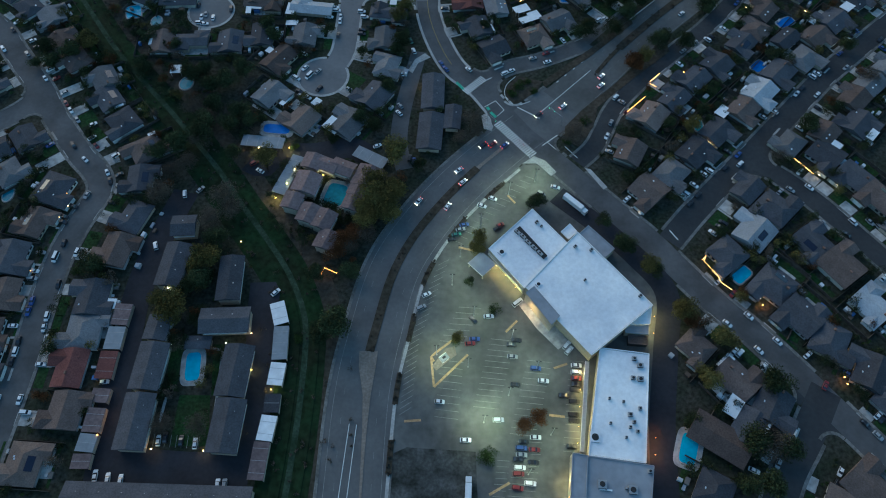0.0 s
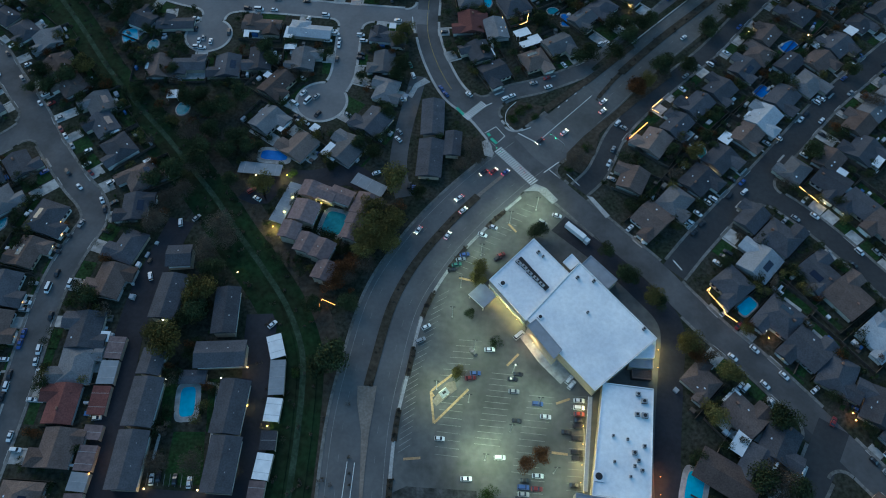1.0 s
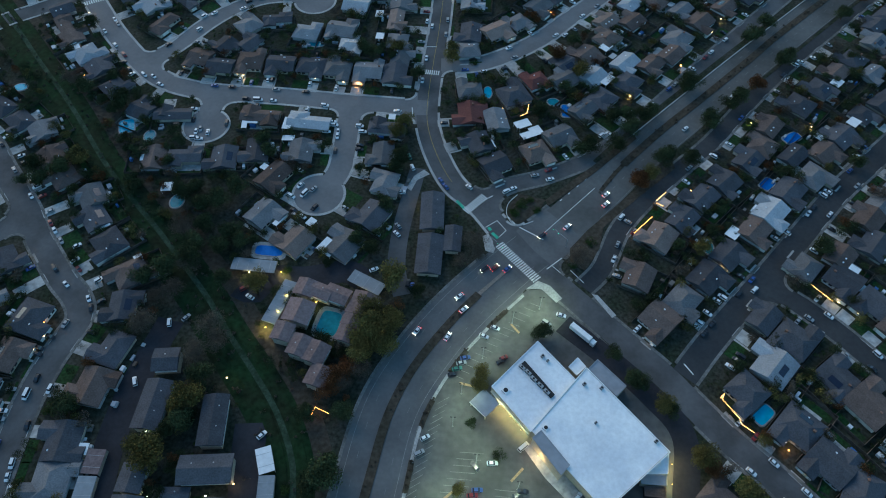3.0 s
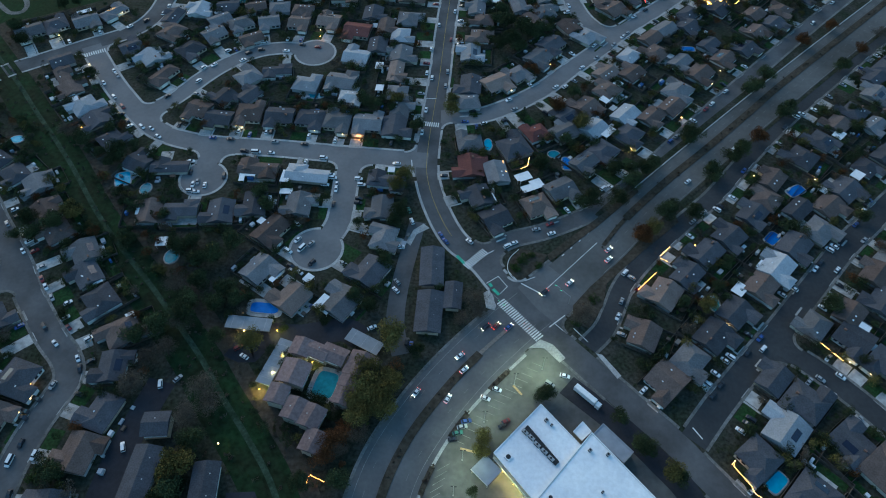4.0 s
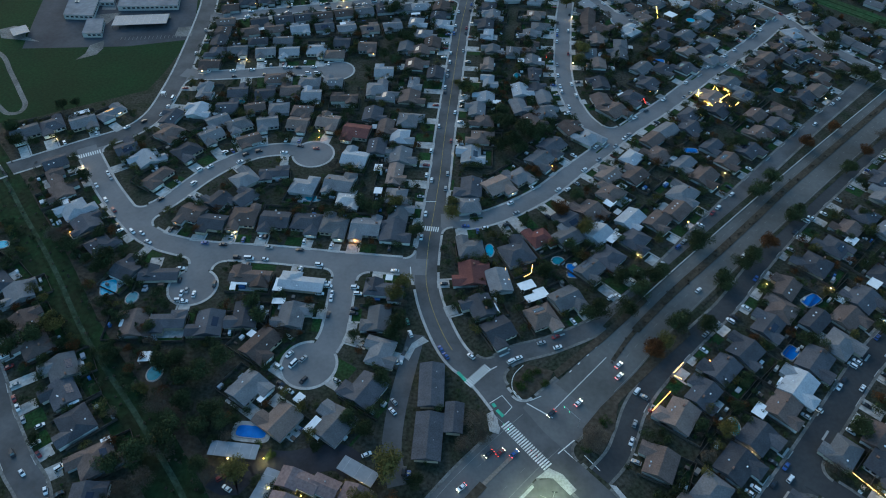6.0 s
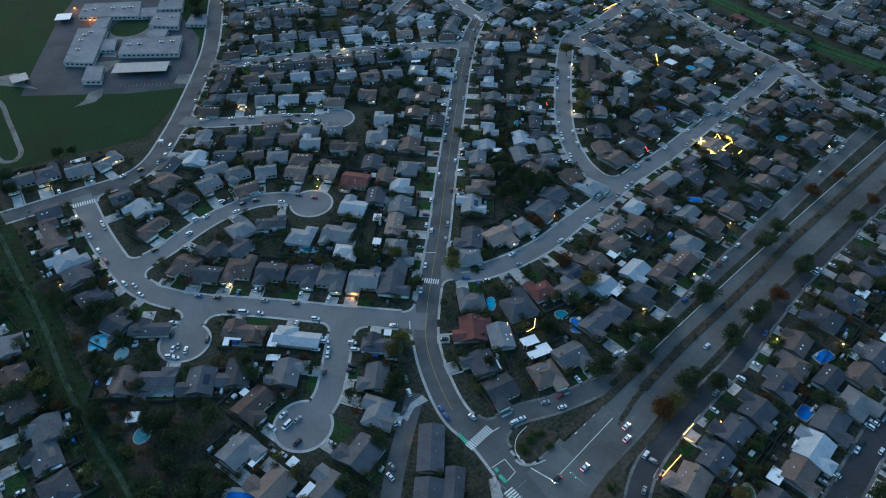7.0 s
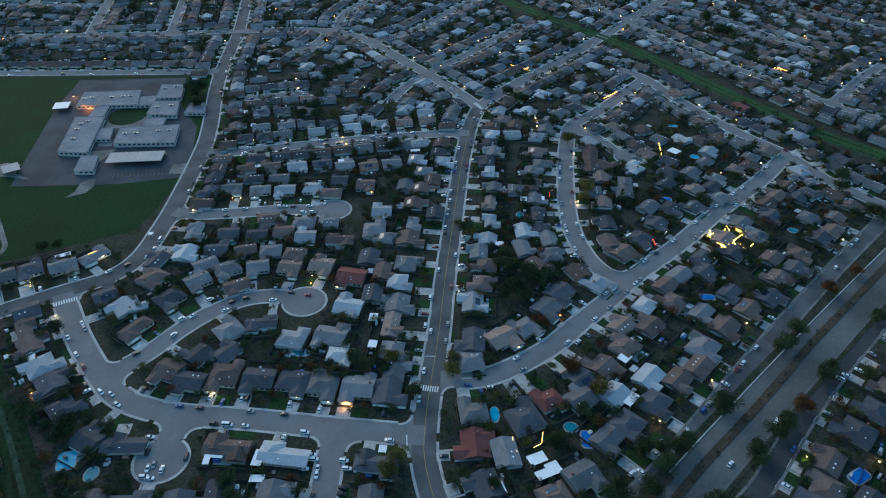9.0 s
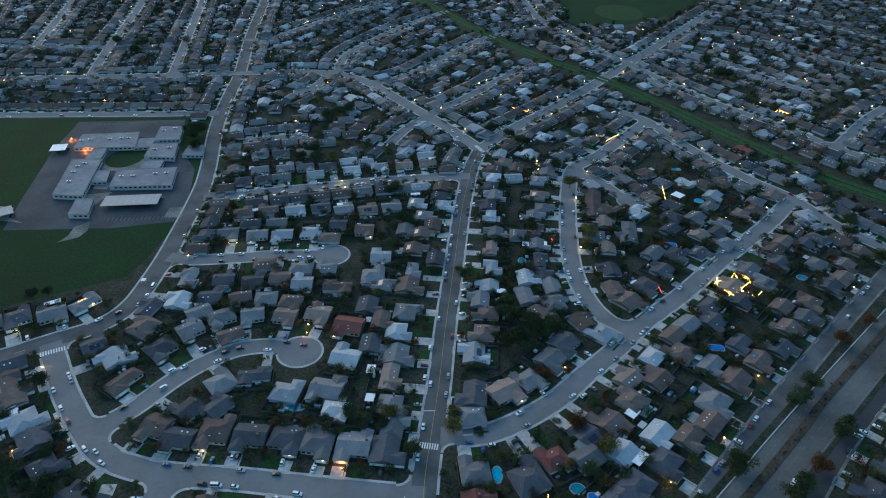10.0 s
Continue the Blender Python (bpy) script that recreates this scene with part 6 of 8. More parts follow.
pool(-135.9, -135.9, 99, 13, 6.5, "a", False)
pool(-87.0, -42.4, 79, 13, 10, "e", False)
pool(-224.7, 76.9, 20, 8.5, 10.5, "a", False)
pool(-124.1, -3.4, -2, 14, 6, "b", False)
pool(-209.3, 70.6, 0, 6, 8, "t", True)
pool(-179.8, 24.5, 0, 7, 9, "t", True)
pool(109.6, -73.2, 44, 10, 6, "a", False)
pool(159.2, 97.4, 33, 11, 6, "b", False)
pool(76.5, -156.2, 74, 13, 7, "a", False)
pool(137.9, 60.9, 47, 9, 6, "b", False)
pool(99.1, 15.8, 0, 5, 9, "t", True)
pool(-222.7, 26.7, 0, 4, 6, "t", True)
pool(-249.8, -54.3, 0, 5, 8, "t", True)
pool(-17.3, 121.5, 0, 5, 10, "a", True)
pool(29.9, 109.3, 0, 6, 10, "b", False)
pool(22.2, 116.3, 0, 7, 6, "t", True)
pool(-299.2, 103.9, 0, 8, 6, "a", True)
pool(-2.8, 276.1, 0, 7, 7, "t", True)
pool(32.1, 248.4, 0, 10, 6, "t", True)
pool(0.3, 311.4, 0, 5, 9, "t", True)
pool(113.4, 343.9, 0, 9, 5, "b", False)
pool(117.7, 227.3, 0, 9, 5, "b", False)
pool(198.7, 308.6, 0, 7, 6, "t", True)
pool(-202.7, 258.3, 0, 8, 6, "t", True)
pool(-128.5, 157.9, 0, 10, 5, "t", True)
pool(151.9, 415.1, 0, 7, 7, "a", True)
pool(144.4, 473.3, 0, 9, 4, "a", False)
pool(86.0, 564.0, 0, 6, 5, "t", True)
pool(-0.1, 471.0, 0, 6, 7, "a", True)
pool(-130.0, 850.5, 0, 9, 5, "a", False)
patio_cover(-205.3, 51.8, plan_house(-205.3, 51.8, 5, 5)[0], 5, 4)
patio_cover(-211.7, 5.3, plan_house(-211.7, 5.3, 5, 5)[0], 6, 5)
patio_cover(-134.1, 13.9, plan_house(-134.1, 13.9, 5, 5)[0], 5, 8)
patio_cover(-122.2, 14.0, plan_house(-122.2, 14.0, 5, 5)[0], 7, 3)
patio_cover(-128.9, 72.4, plan_house(-128.9, 72.4, 5, 5)[0], 4, 7)
patio_cover(-94.0, -0.6, plan_house(-94.0, -0.6, 5, 5)[0], 9, 9)
patio_cover(-181.5, -110.2, plan_house(-181.5, -110.2, 5, 5)[0], 5, 9)
patio_cover(-186.7, -14.6, plan_house(-186.7, -14.6, 5, 5)[0], 5, 4)
patio_cover(-156.4, 81.6, plan_house(-156.4, 81.6, 5, 5)[0], 7, 3)
patio_cover(-15.0, 75.5, plan_house(-15.0, 75.5, 5, 5)[0], 7, 6)
patio_cover(6.1, 84.9, plan_house(6.1, 84.9, 5, 5)[0], 7, 5)
patio_cover(2.0, 93.5, plan_house(2.0, 93.5, 5, 5)[0], 6, 5)
patio_cover(112.5, 23.9, plan_house(112.5, 23.9, 5, 5)[0], 8, 6)
patio_cover(127.4, 39.8, plan_house(127.4, 39.8, 5, 5)[0], 6, 5)
patio_cover(174.3, 97.6, plan_house(174.3, 97.6, 5, 5)[0], 7, 5)
patio_cover(96.6, -137.4, plan_house(96.6, -137.4, 5, 5)[0], 10, 6)
patio_cover(107.7, -145.0, plan_house(107.7, -145.0, 5, 5)[0], 6, 5)
patio_cover(168.2, 5.0, plan_house(168.2, 5.0, 5, 5)[0], 6, 5)
patio_cover(189.0, 13.9, plan_house(189.0, 13.9, 5, 5)[0], 8, 4)
patio_cover(170.8, -7.1, plan_house(170.8, -7.1, 5, 5)[0], 7, 5)
patio_cover(-186.5, 32.0, plan_house(-186.5, 32.0, 5, 5)[0], 6, 6)
patio_cover(-136.7, 49.4, plan_house(-136.7, 49.4, 5, 5)[0], 4, 6)
patio_cover(-105.4, 14.4, plan_house(-105.4, 14.4, 5, 5)[0], 5, 4)
patio_cover(95.6, -118.0, plan_house(95.6, -118.0, 5, 5)[0], 4, 8)
patio_cover(-184.4, -163.5, plan_house(-184.4, -163.5, 5, 5)[0], 5, 7)
patio_cover(-283.4, 144.6, plan_house(-283.4, 144.6, 5, 5)[0], 8, 6)
patio_cover(-276.2, 138.3, plan_house(-276.2, 138.3, 5, 5)[0], 8, 5)
patio_cover(-308.3, 232.7, plan_house(-308.3, 232.7, 5, 5)[0], 10, 4)
patio_cover(-232.4, 239.1, plan_house(-232.4, 239.1, 5, 5)[0], 6, 5)
patio_cover(-153.1, 84.3, plan_house(-153.1, 84.3, 5, 5)[0], 8, 4)
patio_cover(-131.7, 83.9, plan_house(-131.7, 83.9, 5, 5)[0], 5, 9)
patio_cover(-105.9, 136.6, plan_house(-105.9, 136.6, 5, 5)[0], 8, 5)
patio_cover(-91.1, 188.4, plan_house(-91.1, 188.4, 5, 5)[0], 7, 5)
patio_cover(-88.1, 165.9, plan_house(-88.1, 165.9, 5, 5)[0], 6, 5)
patio_cover(-27.8, 177.5, plan_house(-27.8, 177.5, 5, 5)[0], 8, 8)
patio_cover(56.4, 166.8, plan_house(56.4, 166.8, 5, 5)[0], 8, 6)
patio_cover(65.1, 182.2, plan_house(65.1, 182.2, 5, 5)[0], 6, 5)
patio_cover(254.2, 351.0, plan_house(254.2, 351.0, 5, 5)[0], 9, 5)
patio_cover(195.6, 144.4, plan_house(195.6, 144.4, 5, 5)[0], 8, 6)
patio_cover(197.1, 110.9, plan_house(197.1, 110.9, 5, 5)[0], 9, 6)
patio_cover(182.0, 97.9, plan_house(182.0, 97.9, 5, 5)[0], 7, 7)
patio_cover(-13.8, 270.6, plan_house(-13.8, 270.6, 5, 5)[0], 5, 4)
patio_cover(-15.9, 270.4, plan_house(-15.9, 270.4, 5, 5)[0], 4, 5)
patio_cover(3.3, 330.8, plan_house(3.3, 330.8, 5, 5)[0], 6, 5)
patio_cover(77.6, 288.1, plan_house(77.6, 288.1, 5, 5)[0], 6, 4)
patio_cover(122.3, 247.0, plan_house(122.3, 247.0, 5, 5)[0], 6, 4)
patio_cover(54.5, 136.1, plan_house(54.5, 136.1, 5, 5)[0], 10, 7)
patio_cover(4.2, 94.1, plan_house(4.2, 94.1, 5, 5)[0], 8, 6)
patio_cover(11.3, 88.8, plan_house(11.3, 88.8, 5, 5)[0], 7, 7)
patio_cover(-72.2, 93.7, plan_house(-72.2, 93.7, 5, 5)[0], 4, 4)
patio_cover(-260.2, 262.2, plan_house(-260.2, 262.2, 5, 5)[0], 3, 3)
patio_cover(-237.9, 434.3, plan_house(-237.9, 434.3, 5, 5)[0], 6, 4)
patio_cover(-211.1, 362.4, plan_house(-211.1, 362.4, 5, 5)[0], 8, 4)
patio_cover(-198.4, 366.3, plan_house(-198.4, 366.3, 5, 5)[0], 5, 4)
patio_cover(-145.2, 377.6, plan_house(-145.2, 377.6, 5, 5)[0], 8, 4)
patio_cover(-87.1, 400.2, plan_house(-87.1, 400.2, 5, 5)[0], 8, 3)
patio_cover(15.8, 331.7, plan_house(15.8, 331.7, 5, 5)[0], 7, 7)
patio_cover(134.7, 418.9, plan_house(134.7, 418.9, 5, 5)[0], 9, 9)
patio_cover(-254.0, 460.6, plan_house(-254.0, 460.6, 5, 5)[0], 6, 6)
patio_cover(-174.0, 446.1, plan_house(-174.0, 446.1, 5, 5)[0], 7, 5)
patio_cover(-78.5, 469.2, plan_house(-78.5, 469.2, 5, 5)[0], 7, 5)
patio_cover(107.4, 596.6, plan_house(107.4, 596.6, 5, 5)[0], 9, 6)

# ---------------------------------------------------------------- vehicles


def car_body(l, w, h, hood, tail, van):
    """Lower shell lofted through stations along the car."""
    b = Buf()
    st = [(-l / 2, 0.45, 0.62, 0.82), (-l / 2 + 0.12, 0.28, 0.86, 0.94), (-l / 2 + tail, 0.25, 0.95, 1.0), (l / 2 - hood, 0.25, 0.95, 1.0), (l / 2 - 0.35, 0.27, 0.8, 0.95), (l / 2, 0.42, 0.6, 0.8)]
    v = [(x, s * w / 2 * k, z) for x, z0, z1, k in st for s, z in ((-1, z0), (1, z0), (1, z1), (-1, z1))]
    f = [(4 * i + j, 4 * i + 4 + j, 4 * i + 4 + (j + 1) % 4, 4 * i + (j + 1) % 4) for i in range(len(st) - 1) for j in range(4)]
    e = 4 * len(st) - 4
    return b.add(v, f + [(0, 1, 2, 3), (e + 3, e + 2, e + 1, e)])


def cabin(l, w, h, hood, tail, van):
    x0, x1 = -l / 2 + tail * 0.45, l / 2 - hood
    r0, r1 = (x0 + 0.15, x1 - 0.5) if van else (x0 + 0.6, x1 - 0.85)
    v = [(x0, -w * 0.46, 0.94), (x1, -w * 0.46, 0.94), (x1, w * 0.46, 0.94), (x0, w * 0.46, 0.94), (r0, -w * 0.38, h), (r1, -w * 0.38, h), (r1, w * 0.38, h), (r0, w * 0.38, h)]
    f = [(0, 1, 5, 4), (1, 2, 6, 5), (2, 3, 7, 6), (3, 0, 4, 7), (3, 2, 1, 0), (4, 5, 6, 7)]
    top = Buf().add([(r0 + 0.02, -w * 0.37, h), (r1, -w * 0.37, h), (r1, w * 0.37, h), (r0 + 0.02, w * 0.37, h), (r0 + 0.1, -w * 0.34, h + 0.04), (r1 - 0.1, -w * 0.34, h + 0.04), (r1 - 0.1, w * 0.34, h + 0.04), (r0 + 0.1, w * 0.34, h + 0.04)], f[:4] + f[5:])
    return Buf().add(v, f), top


CAR_SHAPES = {"sedan": (4.7, 1.85, 1.42, 1.25, 0.95, False), "suv": (4.75, 1.92, 1.72, 1.15, 0.35, True), "hatch": (4.3, 1.8, 1.5, 1.1, 0.3, False), "van": (5.6, 2.05, 2.25, 0.9, 0.15, True)}
wheel = Buf()
for a, b, m in ((-0.11, 0.11, 0),):
    ring = [(0.33 * math.cos(i * 0.5236), 0.33 * math.sin(i * 0.5236)) for i in range(12)]
    wheel.add([(x, y, z) for y in (a, b) for x, z in ring], [tuple(range(12)), tuple(range(23, 11, -1))] + [(i, 12 + i, 12 + (i + 1) % 12, (i + 1) % 12) for i in range(12)])
WHEEL = wheel.mesh("wheel", RUBBER)
CAR_MESHES = {}
for kind, (l, w, h, hood, tail, van) in CAR_SHAPES.items():
    body = car_body(l, w, h, hood, tail, van)
    glass, top = cabin(l, w, h, hood, tail, van)
    for c, paint in PAINTS.items():
        CAR_MESHES[kind, c] = Buf().add(body.v, body.f).add(top.v, top.f).mesh("body", paint), glass.mesh("cabin_glass", GLASS)
CAR_WORDS = {"w": "white", "k": "black", "s": "silver", "r": "dark red", "b": "blue", "g": "green"}
pick = random.Random(11)


def car(x, y, turn, c, kind="", lit="", z=0.05):
    kind = kind or pick.choice(("sedan", "sedan", "suv", "suv", "hatch"))
    l, w = CAR_SHAPES[kind][:2]
    ob = thing("van" if kind == "van" else "car", x, y, z, turn, f"{CAR_WORDS[c]} {kind} " + ("on the road with its lamps lit" if lit else "parked on the asphalt"), "van" if kind == "van" else "car", "cars")
    for name, me in zip(("body", "cabin_glass"), CAR_MESHES[kind, c]):
        part(name, me, ob)
    for sx in (1, -1):
        for sy in (1, -1):
            part("wheel", WHEEL, ob, m=pose(sx * l * 0.31, sy * (w / 2 - 0.1), 0.33))
    if lit:
        for sy in (1, -1):
            part("headlight", box_mesh("headlight", 0.12, 0.32, 0.16, BULB_WHITE), ob, m=pose(l / 2 - 0.03, sy * w * 0.36, 0.6))
            part("tail_light", box_mesh("tail_light", 0.12, 0.3, 0.14, BULB_RED), ob, m=pose(-l / 2 + 0.04, sy * w * 0.38, 0.7))


def truck(x, y, turn, l=14):
    """A box trailer with its tractor."""
    ob = thing("box_truck", x, y, 0.04, turn, "long white box truck parked in the lot", "truck")
    part("trailer", box_mesh("trailer", l - 2.6, 2.5, 2.8, METAL), ob, m=pose(-1.3, 0, 1.1))
    part("cab", box_mesh("cab", 2.2, 2.4, 2.6, PAINTS["w"]), ob, m=pose(l / 2 - 1.1, 0, 0.5))
    part("windscreen", box_mesh("windscreen", 0.1, 2.0, 0.9, GLASS), ob, m=pose(l / 2 + 0.02, 0, 1.9))
    for sx in (-0.4, -0.3, 0.33, 0.42):
        for sy in (1, -1):
            part("wheel", WHEEL, ob, m=pose(sx * l, sy * 1.1, 0.33))


def street_car(x, y, c, across=False, kind=""):
    d, to, along = street_by(x, y)
    turn = math.degrees(math.atan2(along[1], along[0])) + (90 if across else 0) + pick.uniform(-3, 3)
    if not across and -4.2 < d < 1.0:
        way = Vector(to).normalized() * (1.2 + d)
        x, y = x + way.x, y + way.y
    car(x, y, turn, c, kind, z=0.14)


street_car(-289.8, 56.7, "k")
street_car(-288.3, 42.5, "w")
street_car(-275.1, 49.3, "w", True)
street_car(-271.4, 44.6, "k", True)
street_car(-257.3, 22.6, "w")
street_car(-240.5, 5.1, "r")
street_car(-236.5, 0.7, "w")
street_car(-230.7, -5.5, "s")
street_car(-227.2, -22.2, "k")
street_car(-215.4, -21.7, "r")
street_car(-218.4, -30.6, "w")
street_car(-203.7, -37.0, "w")
street_car(-201.4, -42.7, "k")
street_car(-208.9, -52.5, "s")
street_car(-203.3, -27.0, "w", True)
street_car(-221.4, -7.9, "w", True)
street_car(-212.4, -79.7, "k")
street_car(-204.5, -84.3, "w")
street_car(-213.8, -87.5, "w", kind="van")
street_car(-221.2, -95.5, "w", True)
street_car(-220.7, -99.3, "s", True)
street_car(-207.1, -101.3, "k")
street_car(-207.4, -117.5, "w")
street_car(-207.0, -123.0, "w")
street_car(-202.6, -126.7, "w", True)
street_car(-215.1, -129.8, "k")
street_car(-215.1, -135.1, "w")
street_car(-215.2, -139.5, "k")
street_car(-202.0, -139.8, "w", True)
street_car(-206.0, -155.7, "w")
street_car(-200.9, -160.9, "w", True)
street_car(-216.7, -68.2, "k", True)
street_car(-217.5, -65.1, "k", True)
street_car(-214.8, -59.0, "k", True)
car(-162.0, -47.7, 105, "w")
car(-154.8, -44.5, 55, "s")
car(-168.4, -78.0, 114, "w")
car(-142.1, -168.5, 97, "w")
car(-126.7, -168.6, 96, "w")
car(-163.7, -184.0, 98, "w")
car(-158.3, -184.8, 98, "w")
car(-153.0, -185.0, 97, "w")
car(-139.6, -167.2, 97, "k")
car(-113.7, -184.0, 98, "w")
car(-111.0, -183.8, 98, "s")
car(-106.6, -98.1, 50, "w")
car(-172.1, -145.6, 9, "w")
car(-132.8, -167.9, 96, "k")
street_car(-113.1, 34.6, "w", kind="van")
street_car(-116.3, 40.2, "w")
street_car(-119.7, 32.4, "w", True)
street_car(-118.7, 50.8, "w", True)
street_car(-116.4, 22.8, "k", True)
street_car(-111.1, 19.1, "w", True)
street_car(-115.0, 19.7, "s", True)
street_car(-106.0, 25.6, "k")
street_car(-89.6, 26.4, "w", True)
street_car(-103.6, 78.1, "w")
street_car(-108.8, 81.0, "w", True)
street_car(-88.1, 68.7, "k", True)
street_car(-88.2, 71.9, "k", True)
street_car(-88.2, 82.6, "w", True)
street_car(-62.3, 40.1, "w")
street_car(-60.6, 16.9, "s")
street_car(-60.7, 11.8, "w")
street_car(-56.9, 57.7, "w")
street_car(-59.3, 65.5, "g")
street_car(-183.6, 70.7, "w", True)
street_car(-180.5, 70.0, "w", True)
car(-52.1, -17.6, 87, "k")
car(-49.9, -19.3, 87, "b")
car(-69.6, -10.9, 29, "w")
car(-131.3, -26.3, 42, "r")
car(-127.4, -31.0, 152, "w")
street_car(-40.2, 49.4, "b")
street_car(-38.0, 45.2, "b")
street_car(-24.8, 46.2, "w")
street_car(-5.8, 45.1, "w")
street_car(-1.1, 48.9, "w")
street_car(9.9, 54.8, "s")
street_car(16.9, 56.6, "w")
street_car(49.4, 90.6, "w")
street_car(56.3, 31.6, "w")
street_car(59.1, 28.6, "s", True)
street_car(51.8, 16.2, "s")
street_car(85.4, -30.3, "w", True)
street_car(87.7, -29.1, "w", True)
street_car(98.2, -16.5, "w", True)
street_car(101.3, -14.2, "w", True)
street_car(95.2, -30.6, "k")
street_car(89.7, -35.0, "k")
street_car(117.8, -8.7, "w")
street_car(163.9, 42.4, "w")
street_car(166.3, 55.0, "w", True)
street_car(169.5, 57.4, "w", True)
street_car(141.0, 27.9, "w", True)
street_car(192.3, 85.3, "w", True)
street_car(195.0, 89.1, "k", True)
street_car(141.2, -22.8, "s")
street_car(98.8, -51.3, "w", True)
street_car(104.5, -45.4, "k", True)
street_car(102.5, -47.8, "k", True)
street_car(109.6, -94.6, "w")
street_car(169.8, -39.0, "w")
street_car(176.5, -39.5, "s")
street_car(180.3, -42.2, "s")
street_car(110.9, -111.4, "w")
street_car(100.9, -112.1, "w", True)
street_car(103.3, -112.7, "w", True)
street_car(122.7, -148.5, "w")
street_car(112.6, -160.0, "s")
street_car(101.9, -163.2, "w", True)
street_car(136.9, -161.2, "w")
street_car(134.0, -166.4, "k")
street_car(157.8, -136.5, "w", True)
street_car(159.1, -138.1, "k", True)
street_car(133.1, -111.4, "w", True)
street_car(113.5, 81.6, "k", True)
street_car(111.3, 79.2, "w", True)
street_car(-57.2, 241.1, "w")
street_car(-58.5, 212.2, "w")
street_car(-53.8, 373.2, "b")
street_car(-54.2, 340.9, "w")
street_car(-55.4, 290.9, "w")
street_car(-44.6, 258.3, "w")
street_car(-40.3, 246.7, "w", True)
street_car(-40.3, 224.6, "w", True)
street_car(-38.9, 219.6, "w", True)
street_car(-38.3, 215.2, "k", True)
street_car(-59.4, 186.2, "w")
street_car(-46.6, 188.9, "s")
street_car(-207.1, 179.9, "w")
street_car(-206.5, 166.1, "w")
street_car(-222.7, 150.5, "k")
street_car(-196.0, 198.9, "w")
street_car(-181.0, 207.7, "w")
street_car(-174.0, 210.9, "w")
street_car(-181.4, 197.7, "k")
street_car(-173.7, 202.0, "k")
street_car(-146.7, 211.2, "k")
street_car(-193.5, 210.5, "w", True)
street_car(-188.6, 212.9, "w", True)
street_car(-266.2, 171.0, "w")
street_car(-244.6, 138.1, "r")
street_car(-245.0, 130.3, "k", True)
street_car(-239.0, 124.8, "k", True)
street_car(-226.6, 121.3, "w")
street_car(-222.3, 119.2, "w")
street_car(-216.1, 115.4, "w")
street_car(-153.6, 105.3, "w", kind="van")
street_car(-145.1, 104.6, "w")
street_car(-160.7, 104.8, "k")
street_car(-113.5, 102.6, "w")
street_car(-125.6, 120.2, "w", True)
street_car(-109.0, 117.7, "w", True)
street_car(-151.8, 121.9, "w", True)
street_car(-149.1, 122.2, "k", True)
street_car(-168.7, 121.6, "w", True)
street_car(-75.3, 118.0, "k", True)
street_car(-101.6, 81.9, "w")
street_car(-105.3, 86.7, "w", True)
street_car(-106.7, 89.1, "w", True)
street_car(-90.5, 87.0, "w", True)
street_car(-206.0, 303.6, "w")
street_car(-216.0, 291.3, "k")
street_car(-192.5, 294.2, "k")
street_car(-171.2, 296.8, "k")
street_car(-175.5, 306.3, "w")
street_car(-168.9, 306.9, "k")
street_car(-158.3, 309.4, "w")
street_car(-153.6, 300.8, "w")
street_car(-160.7, 299.3, "w")
street_car(-197.3, 313.6, "w", True)
street_car(-166.6, 317.1, "w", True)
street_car(-20.1, 139.8, "w")
street_car(-7.5, 143.3, "k")
street_car(31.4, 179.3, "w")
street_car(8.6, 179.1, "w", True)
street_car(17.8, 152.5, "k", True)
street_car(44.4, 287.9, "w")
street_car(34.1, 292.4, "w")
street_car(33.5, 314.5, "w")
street_car(35.5, 367.0, "w")
street_car(42.7, 386.6, "w")
street_car(36.0, 263.6, "w", True)
street_car(55.8, 224.2, "w")
street_car(134.9, 183.3, "w")
street_car(109.6, 152.7, "w", True)
street_car(91.3, 134.1, "b")
street_car(53.7, 91.5, "w", True)
street_car(233.5, 292.8, "w")
street_car(237.0, 306.7, "w")
street_car(210.6, 263.6, "w")
street_car(174.9, 161.5, "w", True)
street_car(179.1, 164.4, "w", True)
street_car(298.7, 399.8, "w")
street_car(105.8, 202.6, "w", True)
street_car(-254.6, 323.3, "w")
street_car(-254.1, 258.6, "w", kind="van")
street_car(-251.6, 247.9, "w")
street_car(-262.5, 228.7, "k")
street_car(-204.7, 282.0, "w", True)
street_car(-183.6, 75.5, "w")
street_car(-182.1, 76.5, "s")
street_car(-167.6, 83.1, "k")
street_car(-187.6, 84.5, "k")
street_car(98.4, 99.6, "w")
street_car(129.8, 128.6, "w")
street_car(-342.5, 396.5, "k")
street_car(-180.1, 307.6, "w")
street_car(-172.3, 414.6, "w")
street_car(-136.2, 420.0, "w")
street_car(-126.9, 424.1, "w", kind="van")
street_car(-119.5, 424.8, "s")
street_car(-112.1, 425.5, "w")
street_car(-127.2, 410.5, "k")
street_car(-127.7, 398.5, "w")
street_car(-89.1, 419.2, "w")
street_car(-57.9, 430.6, "r")
street_car(-39.3, 471.5, "w")
street_car(-53.1, 452.9, "w")
street_car(-51.6, 386.3, "w")
street_car(-51.8, 374.4, "b")
street_car(-51.8, 326.7, "w")
street_car(-49.5, 464.7, "w")
street_car(-18.7, 544.6, "w")
street_car(-35.5, 529.0, "w")
street_car(-64.2, 537.3, "w")
street_car(152.9, 502.0, "w")
street_car(159.1, 494.1, "w")
street_car(180.7, 486.7, "w")
street_car(154.2, 318.8, "w")
street_car(172.4, 339.0, "w")
street_car(191.7, 360.5, "s")
